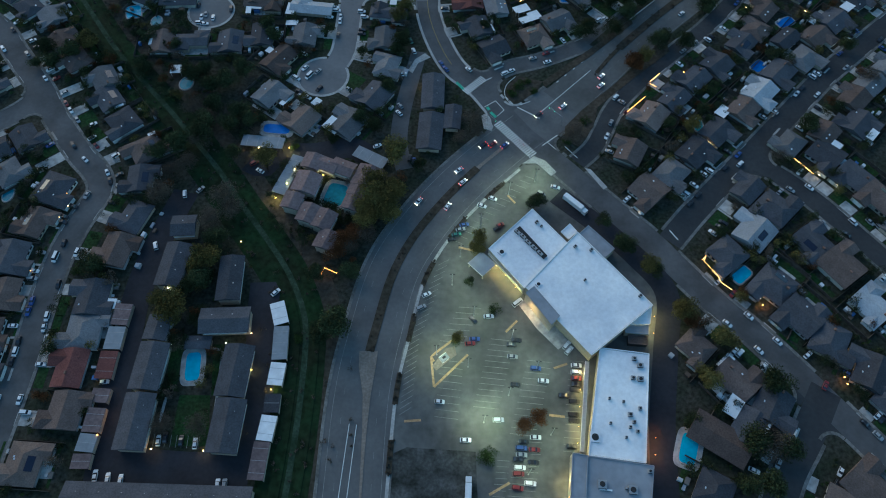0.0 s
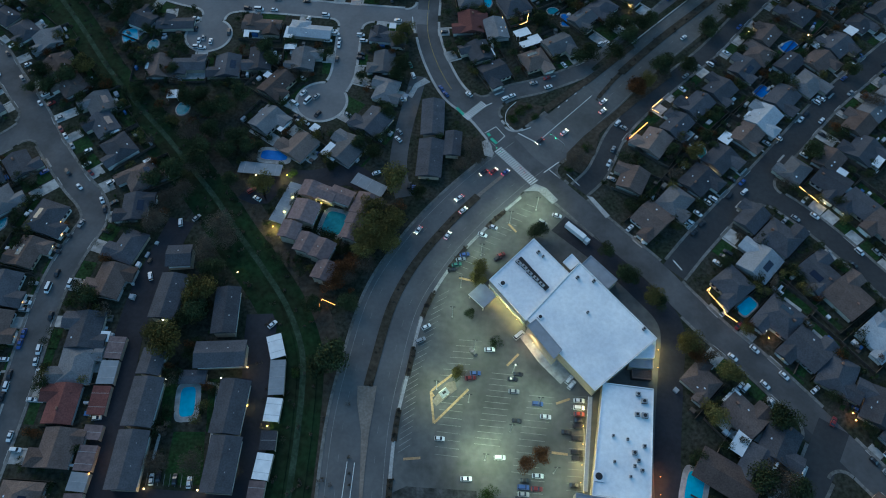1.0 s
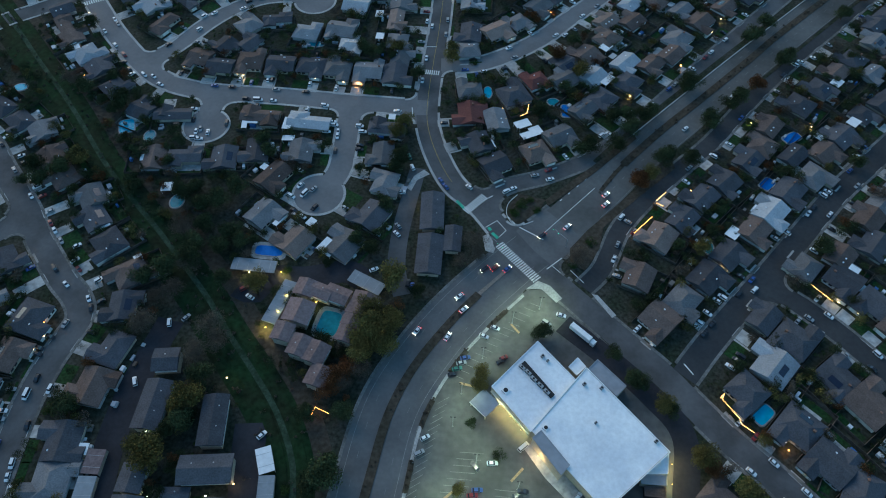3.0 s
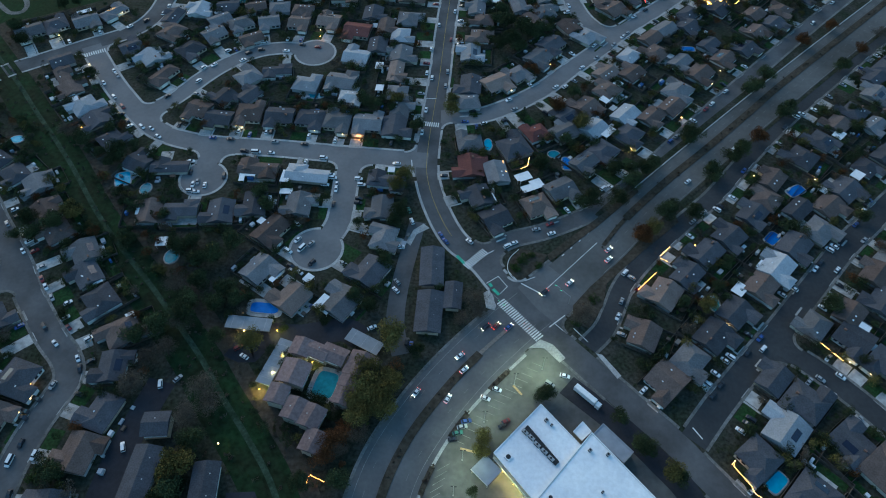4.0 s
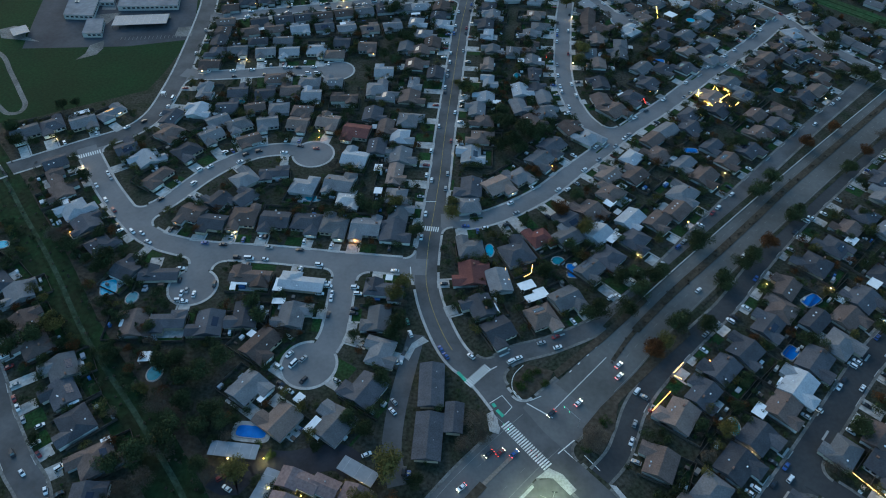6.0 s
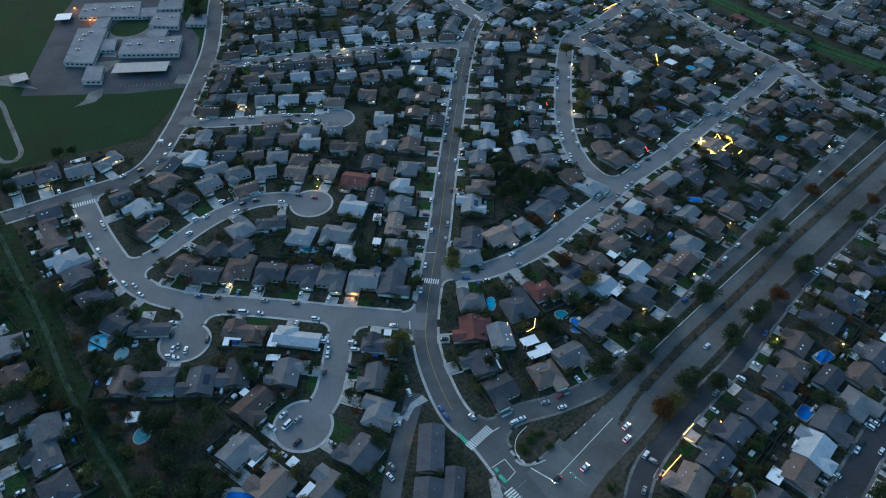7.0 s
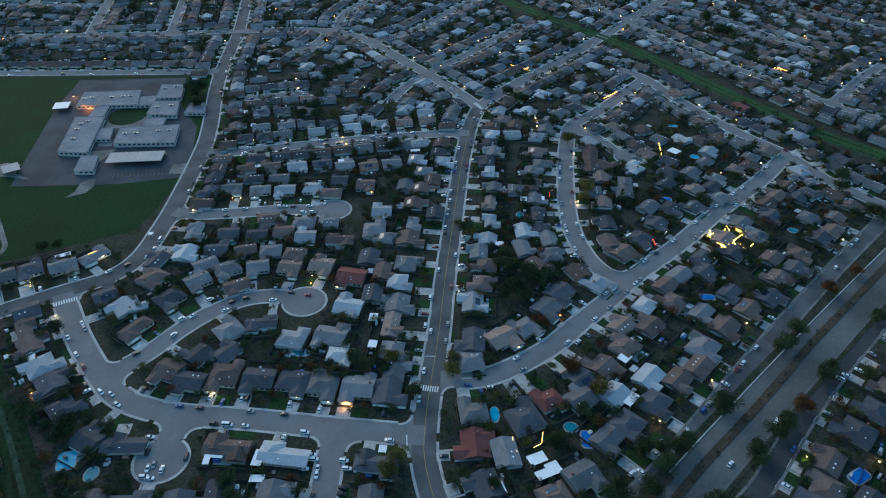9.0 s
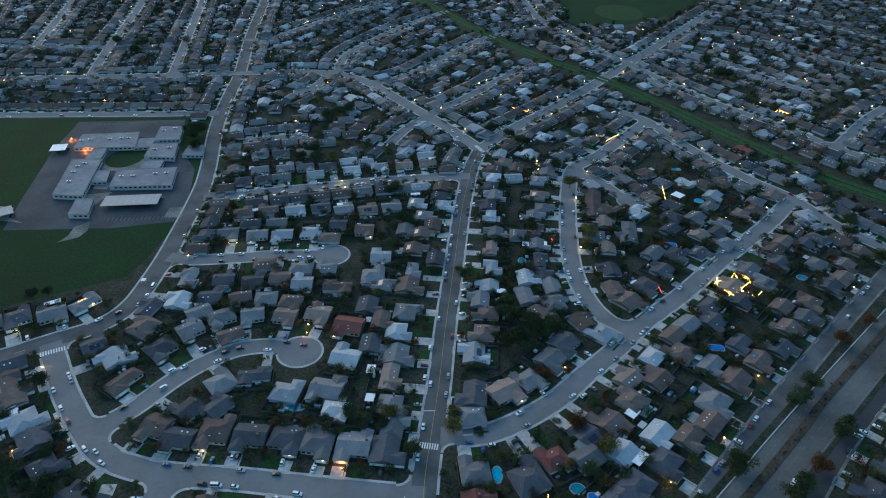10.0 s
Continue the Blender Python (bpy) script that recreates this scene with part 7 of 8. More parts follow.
street_car(268.7, 425.4, "w")
street_car(252.6, 374.2, "w")
street_car(-395.9, 546.5, "w")
street_car(-439.9, 537.5, "w")
street_car(-469.4, 536.1, "k")
street_car(-521.9, 527.8, "w")
street_car(-507.1, 654.7, "w")
street_car(-487.4, 656.8, "w")
street_car(-375.6, 668.7, "w")
street_car(-358.3, 668.5, "w")
street_car(-369.7, 671.3, "k")
street_car(-185.2, 416.5, "k")
street_car(35.5, 461.3, "w", True)
street_car(38.0, 461.6, "w", True)
street_car(34.4, 367.3, "w")
street_car(132.3, 566.7, "w")
street_car(84.6, 507.9, "w")
street_car(70.9, 482.1, "w")
car(-8.5, -39.2, -20, "w")
car(-13.7, -43.9, -20, "w")
car(22.7, -30.1, -14, "w")
car(15.6, -34.7, -32, "s")
car(-21.8, -55.6, 15, "b")
car(-23.5, -58.3, 16, "s")
car(-25.3, -61.3, 16, "g")
car(-27.3, -64.3, 16, "k")
car(-4.4, -54.4, 32, "r")
car(-5.8, -56.4, 33, "k")
car(-37.1, -94.2, 32, "w")
car(-39.1, -100.9, 31, "s")
car(-15.2, -105.0, 131, "k")
car(-8.1, -103.1, 5, "w")
car(-14.0, -114.5, 5, "b")
car(-15.9, -116.8, 9, "r")
car(4.6, -113.7, -1, "k")
car(2.4, -116.0, -1, "k")
car(3.0, -121.5, -1, "s")
car(13.2, -126.2, -1, "b")
car(16.6, -131.6, -2, "w")
car(4.5, -134.2, 1, "k")
car(25.3, -137.5, -2, "k")
car(30.9, -123.6, 1, "w")
car(30.8, -126.7, 1, "w")
car(30.8, -129.5, 1, "r")
car(30.7, -132.3, 1, "k")
car(30.2, -134.6, 1, "k")
car(29.6, -139.9, 1, "k")
car(29.2, -145.5, 1, "k")
car(29.4, -148.1, 1, "k")
car(28.2, -158.7, 1, "k")
car(26.9, -114.5, 53, "w")
car(27.9, -116.8, 52, "w")
car(13.3, -156.1, 1, "w")
car(8.4, -158.3, 1, "k")
car(7.5, -160.9, 1, "b")
car(12.9, -161.2, 1, "r")
car(7.6, -163.6, 1, "s")
car(6.4, -165.5, 1, "k")
car(12.4, -166.4, 1, "k")
car(7.0, -168.8, 1, "w")
car(6.5, -171.3, 1, "r")
car(11.3, -174.7, -1, "w")
car(6.2, -176.8, -5, "r")
car(-2.3, -149.9, 4, "w")
car(-15.6, -159.3, 4, "w")
car(-27.5, -143.9, -1, "w")
truck(32.2, -40.6, -41, 14)
car(4.8, -95.2, 44, "w", "van")
truck(-13.5, -178.6, 91, 9)
car(-14.7, -6.5, -136, "k", "sedan", "on")
car(-9.7, -5.4, 48, "r", "sedan", "on")
car(-3.5, -5.6, 47, "b", "sedan", "on")
car(-26.4, -23.2, -136, "w", "sedan", "on")
car(-24.0, -30.4, 47, "w", "sedan", "on")
car(-45.2, -43.5, -120, "w", "sedan", "on")
car(-30.7, -45.5, 63, "w", "sedan", "on")
car(14.1, 16.2, -135, "k", "sedan", "on")
car(27.2, 23.0, 47, "w", "sedan", "on")
car(48.9, 46.3, 47, "w", "sedan", "on")
car(48.3, 39.6, 47, "w", "sedan", "on")

# more cars in drives and along far kerbs, past counting
far_cars = {c: Buf() for c in "wksrb"}
dim = {c: Buf() for c in "g"}
body_a, (glass_a, top_a) = car_body(*CAR_SHAPES["sedan"]), cabin(*CAR_SHAPES["sedan"])
parked = [(ob.location.x, ob.location.y) for ob in scene.objects if ob.get("category") in ("car", "van")]
parked = np.array(parked)
for a, b, q in HOUSE_SPOTS:
    for k in range(2):
        if pick.random() < 0.45:
            continue
        d, to, along = street_by(a, b)
        n = math.hypot(*to)
        if n < 10 or n > 34:
            continue
        at_kerb = pick.random() < 0.5
        s = (n - (samples[0, 2] * 0 + n - d) - 3.5) / n if not at_kerb else (d + 1.4) / n
        off = pick.uniform(-7, 7) if at_kerb else pick.choice((-4.5, 4.5)) + pick.uniform(-1, 1)
        x, y = a + to[0] * s + along[0] * off, b + to[1] * s + along[1] * off
        if np.any(np.hypot(parked[:, 0] - x, parked[:, 1] - y) < 5):
            continue
        parked = np.vstack((parked, (x, y)))
        turn = math.degrees(math.atan2(along[1], along[0])) + (0 if at_kerb else 90)
        m = pose(x, y, 0.15, 0, 0, turn + pick.choice((0, 180)))
        paint = far_cars[pick.choice("wwwwkkssrb")]
        paint.put(body_a, m), paint.put(top_a, m), dim["g"].put(glass_a, m)
for c, buf in far_cars.items():
    if buf.f:
        tagged(new("distant_cars", buf.mesh("distant_cars", PAINTS[c])), "many small cars parked in drives and at kerbs", "cars", kind="stuff")
tagged(new("distant_car_glass", dim["g"].mesh("distant_car_glass", GLASS)), "dark glass of the many parked cars", "cars", kind="stuff")

# ---------------------------------------------------------------- trees
leafy = np.random.RandomState(5)


def leaves(count, radius, height, base, lobes, size, flat=0.8):
    """Small bent leaf clumps scattered over uneven lobes, as corner and face arrays."""
    c = np.clip(leafy.normal(size=(lobes, 3)), -1.5, 1.5) * (radius * 0.36, radius * 0.36, height * 0.16) + (0, 0, base + height * 0.5)
    r = radius * leafy.uniform(0.4, 0.66, lobes)
    which = leafy.randint(0, lobes, count)
    d = leafy.normal(size=(count, 3))
    d /= np.linalg.norm(d, axis=1)[:, None]
    p = c[which] + d * (r[which] * leafy.uniform(0.15, 1.12, count) ** 0.5)[:, None] * (1, 1, flat)
    a = leafy.normal(size=(count, 3))
    a /= np.linalg.norm(a, axis=1)[:, None]
    b = np.cross(a, d + leafy.normal(size=(count, 3)) * 0.5)
    b /= np.linalg.norm(b, axis=1)[:, None] + 1e-6
    s = (size * leafy.uniform(0.6, 1.3, count))[:, None]
    v = np.stack([p - a * s, p + b * s * 0.7, p + a * s, p - b * s * 0.6 + d * s * 0.3], 1).reshape(-1, 3)
    return v


def quads(name, v, *materials):
    n = len(v) // 4
    me = bpy.data.meshes.new(name)
    me.vertices.add(4 * n), me.loops.add(4 * n), me.polygons.add(n)
    me.vertices.foreach_set("co", v.astype(np.float32).ravel())
    me.loops.foreach_set("vertex_index", np.arange(4 * n, dtype=np.int32))
    me.polygons.foreach_set("loop_start", np.arange(0, 4 * n, 4, dtype=np.int32))
    for m in materials:
        me.materials.append(m)
    me.update()
    me.validate()
    return me


def trunk_mesh(h, r, limbs):
    b = Buf().cone(0, 0, 0, h, r, r * 0.55, 7)
    for i in range(limbs):
        a = 6.2832 * i / limbs + 0.4
        m = pose(0, 0, h * (0.7 + 0.1 * (i % 3)), 0, 48, math.degrees(a))
        b.put(Buf().cone(0, 0, 0, h * 1.0, r * 0.45, r * 0.1, 5), m)
    return b.mesh("trunk", BARK)


TREE_FORMS = {"d": (3000, 0.22, 9, 9), "o": (3200, 0.22, 9, 10), "r": (2600, 0.21, 8, 9), "n": (2600, 0.13, 8, 11), "s": (900, 0.24, 5, 6), "c": (420, 0.25, 12, 6)}
TREE_WORDS = {"d": "dark evergreen tree with an uneven crown", "o": "olive-yellow broad tree turning in autumn", "r": "rust-coloured autumn tree in a yard", "n": "thin bare-twigged brown tree in winter", "s": "low rounded dark green shrub", "c": "slender dark green conifer tree"}
TREE_MESHES = {}
for key, (count, size, height, lobes) in TREE_FORMS.items():
    for variant in range(3):
        if key == "c":
            v = np.concatenate([leaves(200, 5.0 * (1 - k / 6.5), 2.5, 0.6 + k * 1.9, 5, 0.27) for k in range(6)])
        elif key == "s":
            v = leaves(count, 5.0, 3.0, 0.2, lobes, 0.32, 0.7)
        else:
            v = leaves(count, 5.0, height * 0.75, height * 0.3, lobes, size * 1.35)
        TREE_MESHES[key, variant] = trunk_mesh(1.0 if key == "s" else height * 0.45, 0.28, 3 if key == "s" else 5), quads("crown", v, LEAF[key])


def tree(x, y, key, r):
    variant = (int(x * 3) + int(y * 5)) % 3
    ob = thing("shrub" if key == "s" else "tree", x, y, 0, (x * 37 + y * 11) % 360, TREE_WORDS[key], "shrub" if key == "s" else "tree", "street and garden trees")
    k = r / 5.0
    ob.scale = (k, k, k * 0.9)
    for name, me in zip(("trunk", "crown"), TREE_MESHES[key, variant]):
        part(name, me, ob)


kiosk = thing("kiosk", -26.9, -124.9, 0, 41, "white drive-up kiosk on a paved island", "kiosk")
part("wall", box_mesh("wall", 3.2, 2.2, 2.7, STUCCO[3]), kiosk)
part("roof", box_mesh("roof", 3.9, 2.9, 0.25, METAL_GREY), kiosk, m=pose(0, 0, 2.7))
part("parapet", box_mesh("parapet", 3.9, 0.2, 0.3, TRIM), kiosk, m=pose(0, 1.35, 2.95))
part("vent", box_mesh("vent", 1.6, 1.0, 0.35, DARK), kiosk, m=pose(0, 0, 2.95))
part("window", box_mesh("window", 1.6, 0.1, 1.0, GLASS), kiosk, m=pose(0, -1.13, 1.1))

tree(-203.9, 34.6, "d", 2.6)
tree(-217.9, 58.0, "d", 2.6)
tree(-197.2, 49.5, "c", 3)
tree(-195.0, 37.4, "c", 2.4)
tree(-213.3, 61.5, "n", 3.2)
tree(-197.5, 36.8, "r", 2.4)
tree(-202.5, 33.7, "d", 3)
tree(-195.3, 60.3, "d", 2.9)
tree(-195.2, 48.3, "r", 3.2)
tree(-206.4, 39.3, "d", 2.3)
tree(-188.5, 49.8, "d", 2.5)
tree(-190.3, 49.2, "d", 4)
tree(-208.6, 52.3, "c", 2.5)
tree(-197.4, 60.6, "r", 2.8)
tree(-203.3, 43.4, "c", 3.2)
tree(-213.3, 57.8, "d", 2.8)
tree(-244.0, 94.0, "d", 4)
tree(-236.5, 87.7, "d", 4)
tree(-230.9, 90.4, "d", 4)
tree(-272.0, 113.3, "n", 5)
tree(-264.6, 108.0, "n", 5)
tree(-212.3, 92.9, "d", 3)
tree(-208.3, 90.9, "d", 3)
tree(-68.7, -39.3, "o", 6)
tree(-60.2, -46.7, "o", 7)
tree(-56.7, -40.8, "o", 6)
tree(-58.1, -54.1, "o", 6)
tree(-72.1, -51.8, "o", 6)
tree(-75.3, -73.6, "n", 5)
tree(-67.6, -65.9, "n", 6)
tree(-59.0, -18.2, "o", 8)
tree(-67.3, -45.6, "o", 7)
tree(-63.1, -53.5, "o", 6)
tree(-69.8, -59.1, "o", 6)
tree(-68.8, -33.9, "o", 6)
tree(-80.4, -71.5, "r", 6)
tree(-74.3, -67.3, "r", 5)
tree(-82.1, -78.6, "r", 5)
tree(-149.9, -112.4, "o", 8)
tree(-157.4, -107.4, "o", 5)
tree(-141.2, -84.6, "o", 7)
tree(-145.2, -89.2, "o", 5)
tree(-139.7, -51.5, "n", 8)
tree(-135.9, -57.2, "n", 7)
tree(-143.6, -63.2, "n", 7)
tree(-139.1, -74.2, "d", 6)
tree(-142.0, -95.4, "d", 6)
tree(-146.2, -100.9, "d", 5)
tree(-141.2, -163.3, "n", 6)
tree(-126.0, -162.9, "n", 6)
tree(-77.6, -114.5, "d", 8)
tree(-74.8, -110.2, "d", 6)
tree(-81.2, -117.4, "d", 6)
tree(66.2, 53.1, "r", 6)
tree(73.1, 59.7, "o", 5)
tree(-21.4, 4.9, "n", 7)
tree(-26.7, -4.4, "n", 5)
tree(-18.1, -0.0, "n", 5)
tree(-240.1, 47.4, "o", 6)
tree(-204.7, 28.5, "d", 4)
tree(-169.3, 4.2, "n", 7)
tree(-159.9, -15.8, "n", 7)
tree(-163.0, -32.2, "n", 7)
tree(-171.2, -49.9, "n", 7)
tree(-170.7, -37.2, "n", 6)
tree(-124.5, -25.1, "o", 6)
tree(-173.5, -52.7, "n", 6)
tree(-257.0, 31.0, "d", 6)
tree(-193.2, -91.7, "d", 6)
tree(-200.6, -92.6, "s", 4)
tree(-13.9, -63.3, "o", 4)
tree(-14.6, -70.1, "o", 4)
tree(14.4, -39.9, "d", 4)
tree(11.6, -42.8, "d", 4)
tree(-5.7, -100.0, "s", 3)
tree(-18.0, -86.9, "d", 2.5)
tree(-21.6, -115.4, "o", 3)
tree(-22.7, -116.8, "s", 2)
tree(14.5, -147.6, "r", 4)
tree(8.7, -152.8, "r", 4)
tree(-6.9, -166.9, "s", 4)
tree(-5.1, -164.6, "s", 3)
tree(52.5, -62.1, "d", 5)
tree(56.1, -64.9, "d", 5)
tree(66.0, -73.3, "o", 5)
tree(69.5, -75.5, "d", 4)
tree(45.8, -49.4, "d", 4)
tree(79.1, -95.8, "o", 6)
tree(83.0, -99.7, "r", 5)
tree(95.8, -108.1, "o", 6)
tree(86.2, -126.8, "o", 6)
tree(115.7, -125.5, "d", 7)
tree(108.3, -151.5, "n", 9)
tree(103.3, -152.5, "d", 7)
tree(116.0, -153.7, "d", 6)
tree(41.4, 77.5, "d", 6)
tree(36.7, 75.9, "d", 5)
tree(97.0, 72.7, "d", 6)
tree(154.7, 17.6, "d", 6)
tree(188.2, 76.2, "d", 5)
tree(94.1, 12.1, "o", 5)
tree(195.2, 54.4, "n", 6)
tree(-112.8, -15.0, "s", 3)
tree(-119.7, -9.9, "s", 3)
tree(-88.6, -88.1, "d", 5)
tree(-73.0, -86.9, "d", 5)
tree(-47.2, -23.2, "d", 4)
tree(95.9, -170.3, "d", 5)
tree(105.0, -170.0, "d", 7)
tree(3.8, 36.5, "s", 4)
tree(0.2, 30.1, "s", 4)
tree(6.9, 38.8, "s", 3)
tree(11.6, 32.9, "s", 3)
tree(30.3, -0.2, "n", 5)
tree(33.4, 5.7, "n", 5)
tree(29.5, -0.8, "s", 3)
tree(38.8, 13.2, "s", 3)
tree(-265.7, 30.2, "d", 4)
tree(-143.4, 69.2, "d", 5)
tree(-136.8, 60.6, "d", 5)
tree(-175.3, 26.7, "d", 6)
tree(-164.1, 19.3, "d", 6)
tree(-155.9, 24.0, "d", 6)
tree(-148.5, 32.8, "d", 6)
tree(-158.4, 7.9, "d", 6)
tree(-145.6, 4.9, "d", 6)
tree(-138.4, -1.4, "d", 5)
tree(-149.4, -4.9, "d", 6)
tree(-170.6, 32.1, "d", 5)
tree(-161.6, -3.9, "d", 6)
tree(-67.0, 27.5, "d", 5)
tree(-64.1, 60.6, "d", 6)
tree(-65.2, 55.0, "d", 5)
tree(-85.9, 53.3, "d", 3)
tree(-79.5, 4.9, "d", 5)
tree(-72.9, -0.3, "d", 5)
tree(-92.7, -9.5, "d", 3)
tree(-136.0, -26.9, "n", 5)
tree(-142.5, -23.9, "d", 5)
tree(-91.7, -120.2, "s", 3)
tree(56.0, 80.7, "d", 6)
tree(64.6, 93.6, "d", 6)
tree(72.7, 103.5, "d", 6)
tree(78.6, 110.2, "d", 5)
tree(105.7, 136.9, "d", 7)
tree(101.1, 131.9, "d", 6)
tree(153.1, 186.4, "d", 6)
tree(163.3, 197.0, "d", 6)
tree(149.0, 182.1, "d", 5)
tree(125.4, 118.5, "d", 6)
tree(132.2, 125.5, "d", 6)
tree(113.8, 106.8, "d", 6)
tree(111.4, 101.1, "d", 5)
tree(166.3, 161.2, "d", 6)
tree(172.5, 167.6, "d", 5)
tree(80.8, 71.9, "d", 6)
tree(85.2, 76.5, "d", 5)
tree(144.9, 137.8, "r", 6)
tree(66.1, 55.0, "r", 6)
tree(211.6, 168.7, "d", 4)
tree(24.2, 156.5, "r", 6)
tree(39.2, 140.0, "o", 6)
tree(36.2, 169.3, "d", 5)
tree(56.9, 102.3, "d", 6)
tree(66.7, 104.0, "d", 5)
tree(30.2, 125.9, "d", 5)
tree(13.0, 104.1, "d", 5)
tree(-10.5, 258.4, "d", 5)
tree(-14.4, 247.6, "d", 5)
tree(3.1, 234.6, "d", 8)
tree(-4.6, 222.3, "d", 7)
tree(10.9, 230.1, "d", 7)
tree(17.0, 238.6, "d", 6)
tree(1.1, 214.6, "d", 6)
tree(-12.2, 216.7, "d", 6)
tree(-6.6, 241.9, "d", 7)
tree(-40.2, 283.9, "d", 6)
tree(-35.9, 282.0, "o", 5)
tree(-44.9, 293.8, "o", 3)
tree(51.8, 348.0, "o", 7)
tree(49.0, 333.8, "o", 5)
tree(77.6, 334.6, "c", 6)
tree(89.7, 341.7, "c", 5)
tree(-59.7, 130.7, "d", 5)
tree(-76.0, 154.8, "o", 5)
tree(-78.7, 147.9, "d", 4)
tree(-89.2, 148.5, "d", 5)
tree(-96.9, 153.1, "d", 5)
tree(-105.1, 328.9, "d", 5)
tree(-103.9, 356.1, "d", 5)
tree(-95.2, 321.2, "d", 5)
tree(-325.5, 238.8, "d", 5)
tree(-317.2, 242.5, "d", 4)
tree(-336.7, 195.9, "d", 6)
tree(-346.8, 208.0, "d", 6)
tree(-276.3, 163.2, "d", 5)
tree(-230.9, 94.1, "d", 7)
tree(-245.4, 114.5, "d", 4)
tree(-256.1, 102.2, "d", 6)
tree(-18.1, 77.5, "d", 4)
tree(-40.5, 147.3, "o", 5)
tree(-41.2, 158.8, "o", 4)
tree(-26.6, 147.7, "s", 3)
tree(4.2, 146.9, "c", 4)
tree(-67.5, 80.9, "o", 5)
tree(-63.8, 89.5, "o", 5)
tree(152.1, 234.9, "d", 5)
tree(131.3, 266.9, "d", 5)
tree(216.1, 211.1, "d", 6)
tree(268.6, 323.0, "d", 8)
tree(263.8, 332.3, "d", 7)
tree(222.4, 258.7, "r", 5)
tree(196.2, 237.2, "r", 6)
tree(234.6, 232.5, "r", 5)
tree(252.4, 251.7, "n", 6)
tree(263.3, 385.0, "d", 7)
tree(253.7, 367.6, "d", 6)
tree(-262.0, 41.5, "d", 6)
tree(-247.9, 38.1, "d", 7)
tree(-240.6, 46.9, "d", 6)
tree(-159.6, -13.7, "d", 7)
tree(-170.3, -20.1, "d", 7)
tree(-181.2, -26.0, "d", 6)
tree(-310.7, 492.4, "d", 8)
tree(-320.6, 503.2, "d", 7)
tree(-311.2, 508.3, "d", 7)
tree(-303.2, 471.7, "d", 6)
tree(35.0, 462.3, "d", 6)
tree(-104.5, 406.0, "d", 6)
tree(-108.9, 402.5, "d", 5)
tree(-169.4, 462.2, "o", 5)
tree(-184.3, 458.7, "d", 6)
tree(-193.7, 476.1, "d", 6)
tree(-199.7, 457.2, "d", 6)
tree(-221.9, 501.3, "c", 5)
tree(-281.5, 702.4, "d", 6)
tree(3.1, 514.5, "d", 6)
tree(-435.8, 790.1, "o", 6)
tree(-7.7, 526.9, "d", 6)
tree(-24.6, 539.1, "d", 6)
tree(283.7, 787.8, "d", 9)
tree(246.1, 726.5, "d", 10)
tree(244.2, 772.2, "d", 9)
tree(259.2, 723.6, "d", 8)
tree(60.9, 905.0, "d", 9)
tree(48.4, 972.9, "o", 7)
tree(81.2, 956.9, "d", 8)
tree(97.6, 863.8, "d", 6)
tree(-484.5, 761.9, "d", 9)
tree(-482.9, 741.2, "d", 8)
tree(-526.2, 776.5, "d", 7)
tree(279.6, 569.3, "d", 6)
tree(386.8, 838.1, "d", 8)
tree(405.1, 827.9, "r", 8)
tree(44.7, 428.4, "o", 7)
tree(8.5, 510.7, "d", 5)
tree(58.9, 669.2, "d", 6)
tree(72.0, 670.6, "d", 6)
tree(-19.7, 738.5, "d", 7)
tree(-184.4, 565.0, "d", 7)
tree(-174.1, 573.9, "d", 7)
tree(-194.5, 556.3, "d", 7)
tree(-87.0, 356.2, "d", 6)
tree(-94.1, 359.9, "d", 6)
tree(10.3, 353.9, "d", 5)
tree(-286.7, 583.5, "d", 5)
tree(56.5, 322.4, "c", 5)

# garden trees and shrubs that no one could count, by district
grow = random.Random(21)
spots = np.array([(a, b, q) for a, b, q in HOUSE_SPOTS])
pieces = {}
for a, b, q in HOUSE_SPOTS:
    if math.hypot(a, b) > 1500:
        continue
    for k in range(17 if b < 430 else 9):
        t, d = grow.uniform(0, 6.2832), grow.uniform(8, 17)
        x, y = a + d * math.cos(t), b + d * math.sin(t)
        big = grow.random() < 0.5
        r = grow.uniform(2.0, 4.4) if big and b < 430 else grow.uniform(3.0, 6.5) if big else grow.uniform(0.9, 1.9)
        if np.any(np.hypot(spots[:, 0] - x, spots[:, 1] - y) < spots[:, 2] * 0.85 + r * 0.45) or not clear_of_streets(x, y, 1.2 + r * 0.5):
            continue
        key = grow.choice("dddddddnor" if big else "dddss")
        n = (int(60 + 34 * r * r) if big else 90) if b < 430 else (110 if big else 28)
        v = leaves(n, r, r * 1.3, r * 0.25, 5, (0.27 if b < 430 else 0.6) * (1.0 if big else 0.75)) + (x, y, 0)
        pieces.setdefault((int(b // 200), key), []).append(v)
for (k, key), vs in sorted(pieces.items()):
    tagged(new("garden_greenery", quads("garden_greenery", np.concatenate(vs), LEAF[key])), "mixed garden trees and shrubs between the houses", "trees", kind="stuff")
